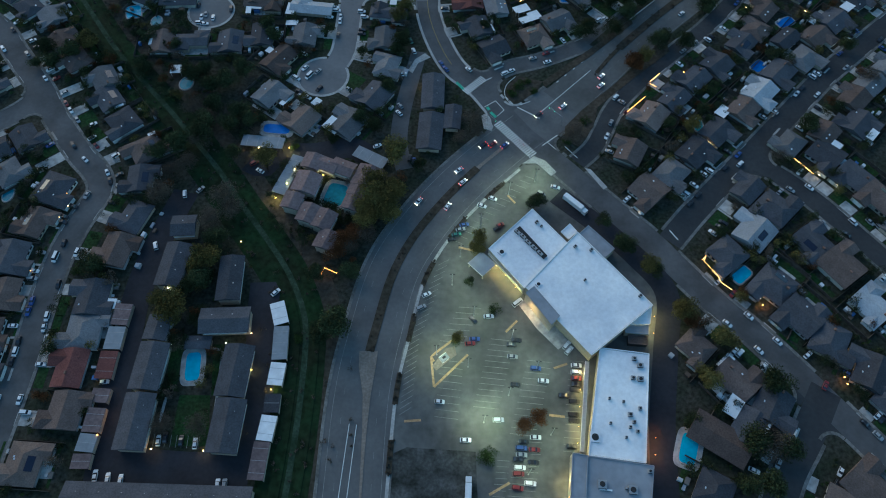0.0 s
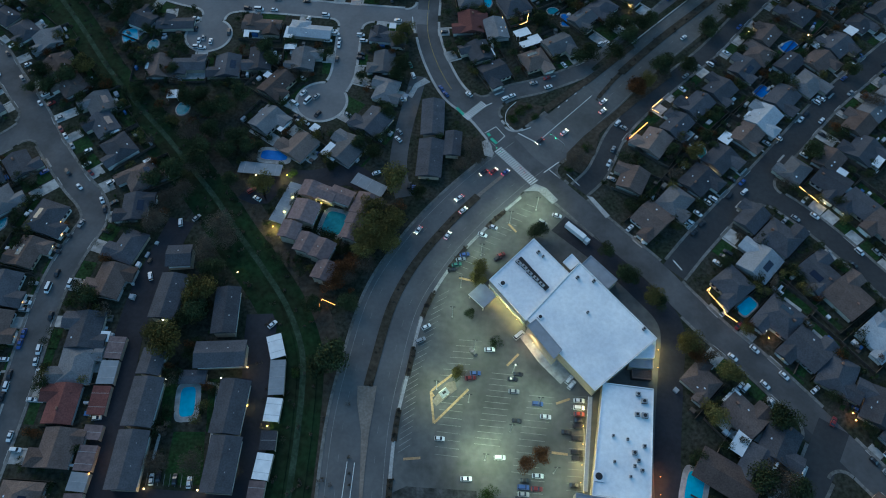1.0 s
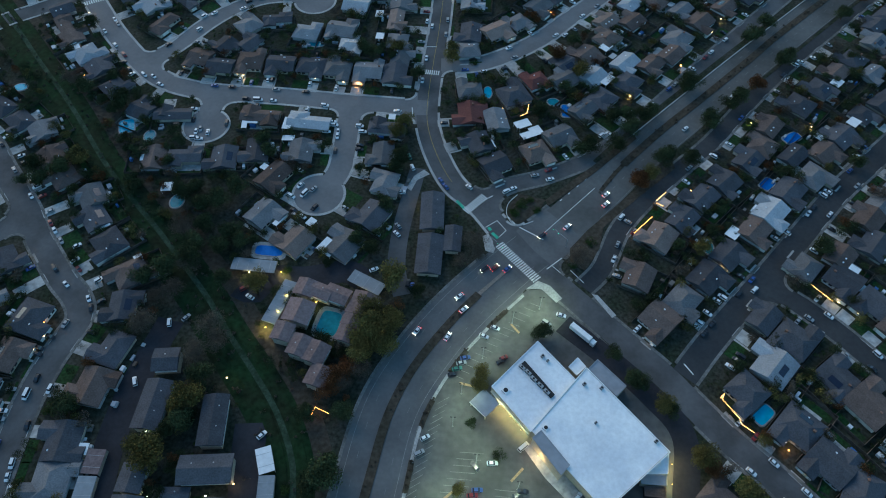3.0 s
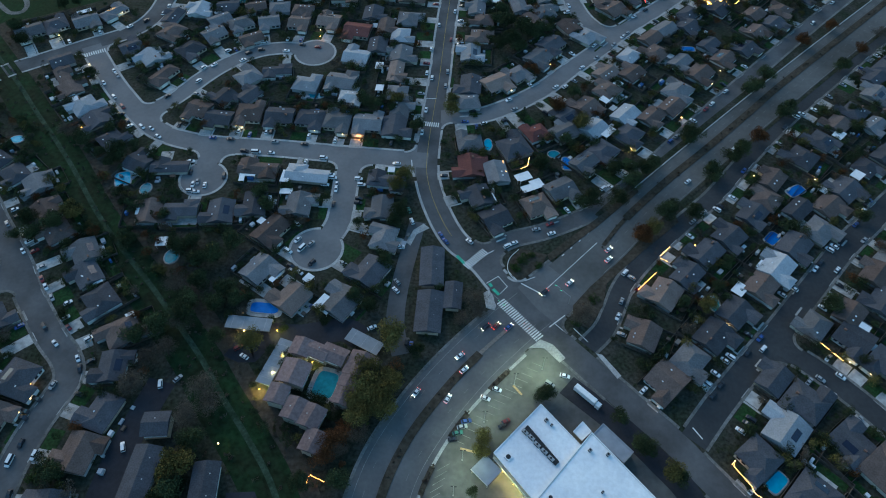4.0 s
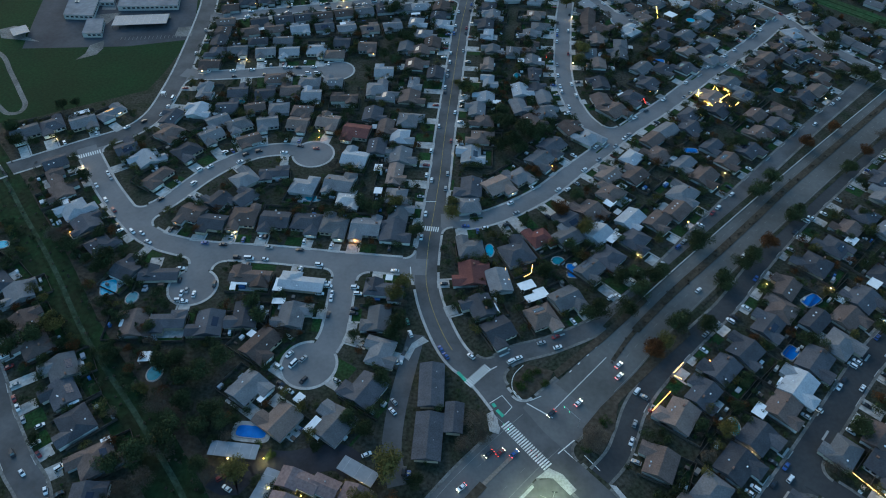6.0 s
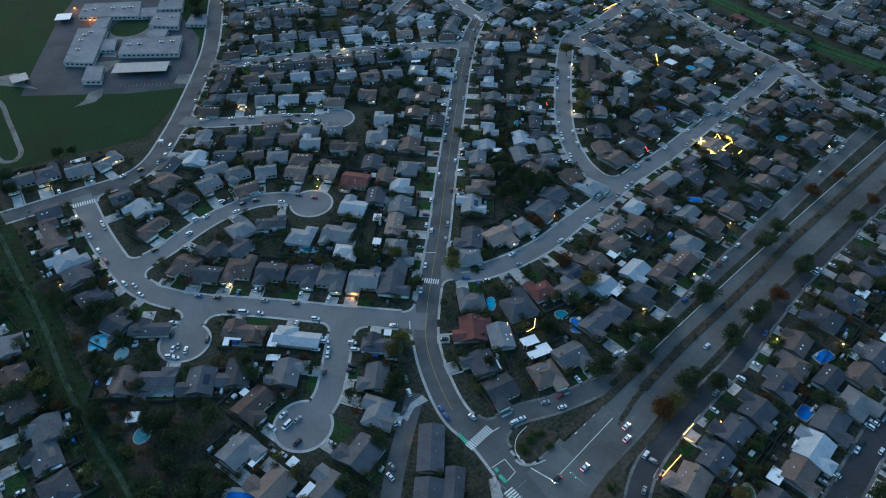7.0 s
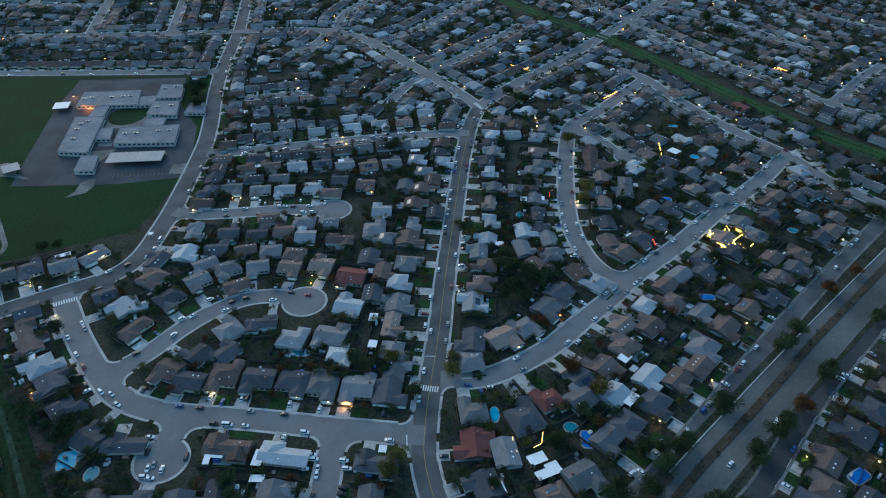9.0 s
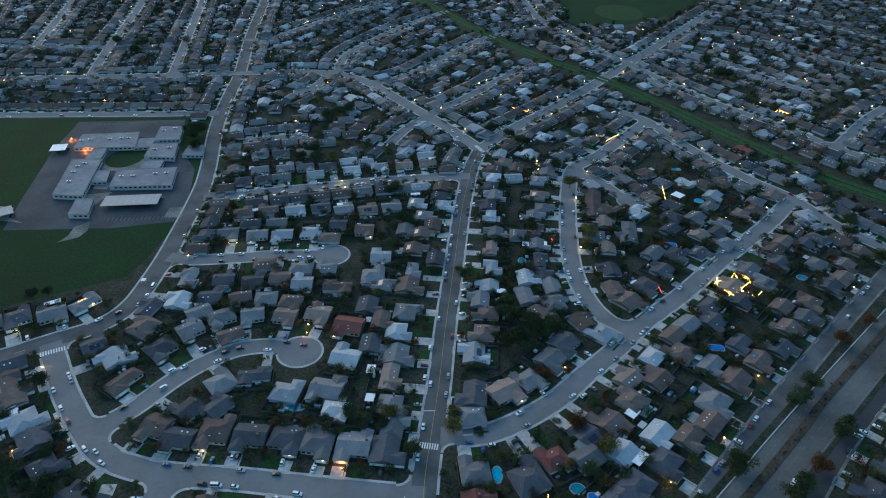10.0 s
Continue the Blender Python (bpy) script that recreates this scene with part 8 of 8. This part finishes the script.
# low brush on the medians, islands and canal banks
brush = []
for line, spread, count, size in ((median_line, 1.0, 16, 0.5), ([p for i in range(4, len(lot_edge) - 6, 9) for p in lot_edge[i:i + 5]], 0.6, 130, 0.6), (wide_median, 1.6, 70, 0.6), (CANAL, 10.0, 380, 1.2)):
    for i in range(count):
        p = grow.choice(line)
        n = Vector((grow.gauss(0, 1), grow.gauss(0, 1)))
        if line is CANAL and abs(n.x) + abs(n.y) < 0.8:
            continue
        q = p + n * spread * (1 if line is CANAL else 0.7)
        brush.append(leaves(26, size * grow.uniform(0.6, 1.4), 0.8, 0.25, 3, 0.32) + (q.x, q.y, 0))
tagged(new("low_brush", quads("low_brush", np.concatenate(brush), LEAF["n"])), "low dry brush along the median and the canal", "brush", kind="stuff")


# ---------------------------------------------------------------- lamps that burn at dusk


def lamp_post(x, y, h, power, color, turn=0.0):
    ob = thing("lamp_post", x, y, 0, turn, "tall parking lot lamp post with a lit head", "lamp post", "parking lot lamps")
    part("pole", Buf().cone(0, 0, 0.5, h, 0.12, 0.08, 8).mesh("pole", STEEL), ob)
    part("footing", Buf().cone(0, 0, 0, 0.6, 0.35, 0.33, 10).mesh("footing", CONCRETE), ob)
    for s in (1, -1):
        head = part("lamp_head", box_mesh("lamp_head", 0.9, 0.4, 0.16, DARK), ob, m=pose(s * 0.75, 0, h - 0.05))
        part("lens", box_mesh("lens", 0.7, 0.3, 0.04, BULB_WHITE), head, m=pose(0, 0, -0.045))
    lamp = bpy.data.lights.new("lamp", "SPOT")
    lamp.energy, lamp.color, lamp.spot_size, lamp.spot_blend, lamp.shadow_soft_size = power, color, radians(150), 0.6, 0.3
    new("lamp", lamp).matrix_world = pose(x, y, h - 0.25)


def wall_lamp(x, y, z, power, color, bulb, size=0.5):
    """A small lit fitting and the light that it throws."""
    ob = thing("wall_lamp", x, y, z, 0, "small lit outdoor lamp on a wall", "lamp", "outdoor lamps")
    part("bulb", box_mesh("bulb", size, size, size * 0.6, bulb), ob)
    part("cap", box_mesh("cap", size * 0.7, size * 0.7, 0.06, DARK), ob, m=pose(0, 0, size * 0.6))
    if power:
        lamp = bpy.data.lights.new("lamp", "POINT")
        lamp.energy, lamp.color, lamp.shadow_soft_size = power, color, 0.25
        new("lamp", lamp).matrix_world = pose(x, y, z - 0.2)


@functools.lru_cache(None)
def bulb_row(length, w, bulb):
    """Separate bulbs on a thin cable."""
    row = Buf().box(-length / 2, length / 2, -0.02, 0.02, -0.02, 0.02, 1)
    n = max(2, int(length / (w * 2.2)))
    for i in range(n):
        u = -length / 2 + (i + 0.5) * length / n
        row.cone(u, 0, -w * 0.6, w * 0.6, w * 0.6, w * 0.35, 6)
    return row.mesh("strand", bulb, DARK)


def light_string(pts, z, bulb, w=0.3):
    """A string of festive bulbs along the eaves."""
    p = [Vector(q) for q in pts]
    ob = thing("light_string", p[0].x, p[0].y, z, 0, "glowing festive light string along the eaves", "light string", "festive lights")
    for a, b in zip(p, p[1:]):
        c, d = (a + b) / 2 - p[0], b - a
        part("strand", bulb_row(round(d.length, 1), w, bulb), ob, m=pose(c.x, c.y, 0, 0, 0, math.degrees(math.atan2(d.y, d.x))))


SODIUM, COOL, WARM, ORANGE, EMBER = (1.0, 0.88, 0.42), (0.76, 0.95, 0.68), (1.0, 0.7, 0.35), (1.0, 0.42, 0.14), (1.0, 0.26, 0.06)

lamp_post(-30.3, -122.8, 11, 2025, COOL)
lamp_post(-8.4, -151.3, 11, 4050, COOL)
lamp_post(-15.0, -103.3, 11, 1755, COOL)
lamp_post(13.3, -126.7, 11, 1620, COOL)
lamp_post(12.3, -27.2, 11, 2295, COOL)
lamp_post(-16.3, -127.5, 11, 1215, COOL)
lamp_post(-25.7, -88.3, 11, 810, COOL)
lamp_post(19.7, -154.5, 11, 1215, COOL)
lamp_post(2.4, -113.0, 11, 945, COOL)
lamp_post(-14.0, -55.2, 11, 1620, COOL)
lamp_post(-22.7, -73.1, 11, 1080, COOL)
lamp_post(-0.7, -36.0, 11, 1215, COOL)
lamp_post(10.5, -171.1, 11, 1215, COOL)
lamp_post(1.7, -138.9, 11, 810, COOL)
wall_lamp(-5.8, -78.1, 3.2, 300, SODIUM, BULB_YELLOW, 0.28)
wall_lamp(-1.2, -83.1, 3.2, 300, SODIUM, BULB_YELLOW, 0.28)
wall_lamp(3.4, -88.9, 3.2, 300, SODIUM, BULB_YELLOW, 0.28)
wall_lamp(10.6, -99.8, 4, 220, WARM, BULB_WARM, 0.28)
wall_lamp(18.7, -106.7, 4, 260, WARM, BULB_WARM, 0.28)
wall_lamp(32.6, -127.7, 3.2, 190, SODIUM, BULB_YELLOW, 0.28)
wall_lamp(31.9, -135.2, 3.2, 190, SODIUM, BULB_YELLOW, 0.28)
wall_lamp(31.5, -142.6, 3.2, 190, SODIUM, BULB_YELLOW, 0.28)
wall_lamp(30.8, -151.0, 3.2, 190, SODIUM, BULB_YELLOW, 0.28)
wall_lamp(30.1, -158.0, 3.2, 190, SODIUM, BULB_YELLOW, 0.28)
wall_lamp(26.5, -172.9, 4, 350, SODIUM, BULB_YELLOW, 0.28)
wall_lamp(26.3, -179.3, 4, 350, SODIUM, BULB_YELLOW, 0.28)
wall_lamp(65.5, -99.6, 5, 500, SODIUM, BULB_YELLOW, 0.28)
wall_lamp(64.6, -107.8, 5, 250, SODIUM, BULB_YELLOW, 0.28)
wall_lamp(62.0, -153.6, 4, 180, ORANGE, BULB_ORANGE, 0.28)
wall_lamp(61.4, -160.5, 4, 180, ORANGE, BULB_ORANGE, 0.28)
wall_lamp(-130.0, -18.7, 3.2, 234, WARM, BULB_WARM)
wall_lamp(-114.3, -17.5, 3.2, 234, SODIUM, BULB_YELLOW)
wall_lamp(-109.1, -30.7, 3.2, 234, SODIUM, BULB_YELLOW)
wall_lamp(-111.5, -39.5, 3.2, 286, SODIUM, BULB_YELLOW)
wall_lamp(-115.5, -48.3, 3.2, 286, SODIUM, BULB_YELLOW)
wall_lamp(-75.4, -28.2, 3.2, 156, WARM, BULB_WARM)
wall_lamp(-101.3, -37.6, 3, 104, WARM, BULB_WARM)
wall_lamp(-81.7, -28.9, 3.5, 130, SODIUM, BULB_YELLOW)
wall_lamp(-94.2, -33.3, 3.5, 104, SODIUM, BULB_YELLOW)
wall_lamp(-69.8, -27.7, 3, 156, WARM, BULB_WARM)
wall_lamp(-158.7, -161.4, 3, 90, ORANGE, BULB_ORANGE)
wall_lamp(-166.7, -168.5, 3, 90, ORANGE, BULB_ORANGE)
wall_lamp(-173.8, -144.2, 2.4, 60, WARM, BULB_WARM)
wall_lamp(-112.5, -120.2, 4, 60, WARM, BULB_WARM)
wall_lamp(-127.3, -104.8, 4, 60, WARM, BULB_WARM)
wall_lamp(-109.3, -136.5, 3, 40, SODIUM, BULB_YELLOW)
wall_lamp(-108.7, -162.0, 3, 40, SODIUM, BULB_YELLOW)
wall_lamp(-99.3, -144.4, 2.6, 60, SODIUM, BULB_YELLOW)
wall_lamp(-154.8, -101.1, 4, 30, COOL, BULB_WHITE)
wall_lamp(-143.2, -172.6, 3, 40, WARM, BULB_WARM)
wall_lamp(-121.8, -171.7, 3, 40, WARM, BULB_WARM)
wall_lamp(-48.6, 31.1, 2.6, 60, WARM, BULB_WARM)
wall_lamp(-47.9, 19.8, 2.6, 50, WARM, BULB_WARM)
wall_lamp(-123.0, -125.3, 3, 15, COOL, BULB_WHITE)
wall_lamp(-146.3, -127.5, 3, 15, COOL, BULB_WHITE)
wall_lamp(-126.5, -75.2, 5, 25, WARM, BULB_WARM)
wall_lamp(-95.6, 120.8, 2.5, 120, ORANGE, BULB_ORANGE)
wall_lamp(-25.4, 160.7, 2.5, 80, WARM, BULB_WARM)
wall_lamp(-30.7, 160.3, 2.5, 60, WARM, BULB_WARM)
wall_lamp(67.9, 122.1, 2.5, 90, WARM, BULB_WARM)
wall_lamp(-218.0, 313.1, 2.5, 60, WARM, BULB_WARM)
wall_lamp(-211.9, 313.6, 2.5, 60, WARM, BULB_WARM)
wall_lamp(-314.6, 203.9, 2.5, 60, WARM, BULB_WARM)
wall_lamp(-258.7, 116.5, 2.5, 90, WARM, BULB_WARM)
wall_lamp(-263.1, 114.7, 2.5, 90, ORANGE, BULB_ORANGE)
wall_lamp(-282.1, 174.5, 2.5, 60, WARM, BULB_WARM)
wall_lamp(-137.1, 225.3, 2.5, 60, WARM, BULB_WARM)
wall_lamp(-136.0, 217.5, 2.5, 40, ORANGE, BULB_ORANGE)
wall_lamp(-25.5, 221.6, 2.5, 60, WARM, BULB_WARM)
wall_lamp(-19.7, 223.3, 2.5, 40, WARM, BULB_WARM)
wall_lamp(136.5, 105.3, 2.5, 80, WARM, BULB_WARM)
wall_lamp(141.1, 101.4, 2.5, 80, WARM, BULB_WARM)
wall_lamp(134.6, 201.7, 2.5, 50, WARM, BULB_WARM)
wall_lamp(22.2, 199.5, 2.5, 60, ORANGE, BULB_ORANGE)
wall_lamp(165.5, 384.8, 2.5, 40, WARM, BULB_WARM)
wall_lamp(-281.2, 234.3, 2.5, 30, WARM, BULB_WARM)
wall_lamp(-166.8, 122.4, 2.5, 40, WARM, BULB_WARM)
wall_lamp(99.5, 295.3, 2.5, 40, ORANGE, BULB_ORANGE)
wall_lamp(171.0, 105.0, 2.5, 70, WARM, BULB_WARM)
wall_lamp(180.3, 94.0, 2.5, 60, WARM, BULB_WARM)
wall_lamp(191.0, 83.4, 2.5, 50, WARM, BULB_WARM)
wall_lamp(102.6, 1.6, 2.5, 60, WARM, BULB_WARM)
wall_lamp(135.6, -106.5, 2.5, 70, WARM, BULB_WARM)
wall_lamp(138.8, -109.5, 2.5, 40, ORANGE, BULB_ORANGE)
wall_lamp(116.1, -89.3, 2.5, 60, ORANGE, BULB_ORANGE)
wall_lamp(120.4, -86.2, 2.5, 60, ORANGE, BULB_ORANGE)
wall_lamp(146.0, -121.3, 2.5, 40, ORANGE, BULB_ORANGE)
wall_lamp(146.6, -124.3, 2.5, 20, ORANGE, BULB_ORANGE)
wall_lamp(115.3, -86.0, 2.5, 30, COOL, BULB_WHITE)
wall_lamp(-226.2, -108.4, 2.5, 40, ORANGE, BULB_ORANGE)
wall_lamp(-219.4, -53.1, 2.5, 30, ORANGE, BULB_ORANGE)
wall_lamp(156.0, -14.2, 2.5, 30, WARM, BULB_WARM)
wall_lamp(94.4, 51.0, 2.5, 25, ORANGE, BULB_ORANGE)
wall_lamp(-380.1, 374.9, 2.5, 120, WARM, BULB_WARM, 0.8)
wall_lamp(-372.2, 375.6, 2.5, 80, WARM, BULB_WARM, 0.8)
wall_lamp(205.7, 485.6, 2.5, 120, SODIUM, BULB_YELLOW, 0.8)
wall_lamp(218.7, 469.7, 2.5, 60, COOL, BULB_WHITE, 0.8)
wall_lamp(224.3, 466.9, 2.5, 60, COOL, BULB_WHITE, 0.8)
wall_lamp(304.1, 584.2, 2.5, 150, ORANGE, BULB_ORANGE, 0.8)
wall_lamp(18.0, 473.5, 2.5, 80, WARM, BULB_WARM, 0.8)
wall_lamp(18.7, 456.4, 2.5, 60, WARM, BULB_WARM, 0.8)
wall_lamp(31.8, 446.5, 2.5, 60, COOL, BULB_WHITE, 0.8)
wall_lamp(123.4, 409.0, 2.5, 80, WARM, BULB_WARM, 0.8)
wall_lamp(-229.3, 406.0, 2.5, 90, SODIUM, BULB_YELLOW, 0.8)
wall_lamp(-153.2, 418.4, 2.5, 90, SODIUM, BULB_YELLOW, 0.8)
wall_lamp(79.6, 536.5, 2.5, 60, WARM, BULB_WARM, 0.8)
wall_lamp(48.1, 406.8, 2.5, 30, WARM, BULB_WARM, 0.8)
wall_lamp(44.4, 330.4, 2.5, 40, WARM, BULB_WARM, 0.8)
wall_lamp(-37.0, 938.6, 2.5, 90, SODIUM, BULB_YELLOW, 0.8)
wall_lamp(81.6, 901.9, 2.5, 60, COOL, BULB_WHITE, 0.8)
wall_lamp(-373.0, 564.9, 2.5, 60, COOL, BULB_WHITE, 0.8)
wall_lamp(-345.2, 572.5, 2.5, 60, COOL, BULB_WHITE, 0.8)
wall_lamp(-529.8, 659.3, 2.5, 60, WARM, BULB_WARM, 0.8)
wall_lamp(-444.0, 577.1, 2.5, 40, ORANGE, BULB_ORANGE, 0.8)
wall_lamp(-648.9, 790.9, 2.5, 70, COOL, BULB_WHITE, 0.8)
wall_lamp(-377.2, 821.8, 2.5, 70, WARM, BULB_WARM, 0.8)
wall_lamp(-299.1, 907.9, 2.5, 60, WARM, BULB_WARM, 0.8)
wall_lamp(-74.4, 655.6, 2.5, 60, ORANGE, BULB_ORANGE, 0.8)
wall_lamp(14.4, 596.3, 2.5, 60, ORANGE, BULB_ORANGE, 0.8)
wall_lamp(-201.3, 850.0, 2.5, 50, ORANGE, BULB_ORANGE, 0.8)
wall_lamp(276.4, 836.2, 2.5, 60, ORANGE, BULB_ORANGE, 0.8)
wall_lamp(306.8, 864.9, 2.5, 60, ORANGE, BULB_ORANGE, 0.8)
wall_lamp(352.7, 729.2, 2.5, 60, ORANGE, BULB_ORANGE, 0.8)
wall_lamp(287.9, 616.1, 2.5, 60, ORANGE, BULB_ORANGE, 0.8)
wall_lamp(285.9, 619.0, 2.5, 40, ORANGE, BULB_ORANGE, 0.8)
wall_lamp(448.9, 798.7, 2.5, 50, COOL, BULB_WHITE, 0.8)
wall_lamp(522.1, 932.5, 2.5, 50, COOL, BULB_WHITE, 0.8)
wall_lamp(-309.9, 778.4, 2.5, 40, WARM, BULB_WARM, 0.8)
wall_lamp(-428.5, 479.3, 2.3, 520, EMBER, BULB_ORANGE, 0.7)
wall_lamp(-401.7, 454.9, 2.3, 620, EMBER, BULB_ORANGE, 0.7)
wall_lamp(-367.1, 407.0, 2.3, 300, EMBER, BULB_ORANGE, 0.7)
wall_lamp(-385.1, 375.1, 2.3, 520, EMBER, BULB_ORANGE, 0.7)
wall_lamp(-379.0, 375.6, 2.3, 420, EMBER, BULB_ORANGE, 0.7)
wall_lamp(-365.3, 376.9, 2.3, 300, EMBER, BULB_ORANGE, 0.7)
wall_lamp(-369.4, 402.5, 2.3, 300, EMBER, BULB_ORANGE, 0.7)
wall_lamp(-336.6, 391.7, 2.3, 350, EMBER, BULB_ORANGE, 0.7)
wall_lamp(-317.5, 391.3, 2.3, 180, EMBER, BULB_ORANGE, 0.7)
light_string([(91.0, -68.0), (93.1, -65.7), (91.8, -68.5), (97.6, -76.5), (98.3, -79.3), (103.0, -82.8)], 3.0, STRING_WARM, 0.24)
light_string([(61.1, 19.7), (71.6, 31.2)], 3.0, STRING_ORANGE, 0.24)
light_string([(-86.7, -88.7), (-85.7, -85.0), (-79.2, -87.5)], 3.0, STRING_ORANGE, 0.24)
light_string([(74.8, 42.0), (80.9, 48.7)], 3.0, STRING_WARM, 0.24)
light_string([(74.7, 40.7), (78.3, 38.5)], 3.0, STRING_WARM, 0.24)
light_string([(144.8, -4.8), (153.0, -14.1)], 3.0, STRING_WARM, 0.24)
light_string([(-8.1, 106.1), (-8.1, 100.0), (-5.9, 96.7)], 3.0, STRING_WARM, 0.24)
light_string([(2.1, 99.9), (6.2, 102.8), (7.3, 110.0)], 3.0, STRING_WARM, 0.24)
light_string([(124.3, 433.1), (121.8, 401.3)], 3.0, STRING_YELLOW, 0.35)
light_string([(278.1, 613.9), (286.3, 624.3), (292.9, 612.2)], 3.0, STRING_ORANGE, 0.3)
light_string([(271.0, 839.0), (287.0, 826.0)], 3.0, STRING_ORANGE, 0.3)
light_string([(87.2, 522.8), (102.3, 540.4)], 3.0, STRING_ORANGE, 0.3)
light_string([(-3.7, 601.2), (14.1, 590.3)], 3.0, STRING_ORANGE, 0.3)
light_string([(23.3, 342.0), (23.4, 333.4)], 3.0, BULB_RED, 0.16)
light_string([(93.0, 284.9), (93.7, 277.5)], 3.0, BULB_RED, 0.16)
light_string([(142.9, 292.9), (149.8, 306.6), (150.4, 298.9)], 3.0, STRING_YELLOW, 0.35)
light_string([(132.4, 292.0), (138.1, 296.3)], 3.0, STRING_YELLOW, 0.35)
light_string([(136.3, 300.0), (134.0, 289.9)], 3.0, STRING_YELLOW, 0.35)
light_string([(137.3, 284.9), (142.9, 278.1)], 3.0, STRING_YELLOW, 0.35)
light_string([(137.9, 277.6), (143.5, 285.5), (146.7, 280.6), (150.3, 288.3), (145.1, 289.3)], 3.0, STRING_YELLOW, 0.35)
light_string([(150.3, 288.3), (158.2, 296.5), (155.1, 301.6)], 3.0, STRING_YELLOW, 0.35)
light_string([(153.5, 284.1), (152.0, 276.7), (155.6, 278.4)], 3.0, STRING_YELLOW, 0.35)
light_string([(126.7, 271.6), (131.6, 265.6)], 3.0, STRING_YELLOW, 0.35)
light_string([(159.0, 280.9), (162.9, 285.6)], 3.0, STRING_YELLOW, 0.35)
light_string([(157.7, 294.2), (158.4, 301.1), (154.8, 303.9)], 3.0, STRING_YELLOW, 0.35)
for x, y, power in ((134.9, 294.5, 90), (139.5, 281.4, 140), (146.7, 297.0, 110), (149.4, 283.7, 120), (153.7, 279.0, 90), (156.8, 299.4, 90)):
    wall_lamp(x, y, 3.2, power, SODIUM, BULB_YELLOW, 0.9)

# traffic signals
for x, y, turn, bulb in ((26.2, 10.4, 135, BULB_GREEN), (-13.2, 10.1, -43, BULB_GREEN), (9.9, -13.2, 131, BULB_RED)):
    ob = thing("traffic_signal", x, y, 0.1, turn, "traffic signal on a long mast arm", "traffic signal", "traffic signals")
    part("pole", Buf().cone(0, 0, 0, 6.5, 0.16, 0.11, 8).mesh("pole", STEEL), ob)
    part("mast_arm", box_mesh("mast_arm", 10.0, 0.12, 0.12, STEEL), ob, m=pose(5.0, 0, 6.2))
    for k in (6.0, 9.4):
        head = part("signal_head", box_mesh("signal_head", 0.35, 0.3, 1.0, DARK), ob, m=pose(k, 0, 5.4))
        part("signal_lens", box_mesh("signal_lens", 0.25, 0.34, 0.25, bulb), head, m=pose(0, 0, 0.1))
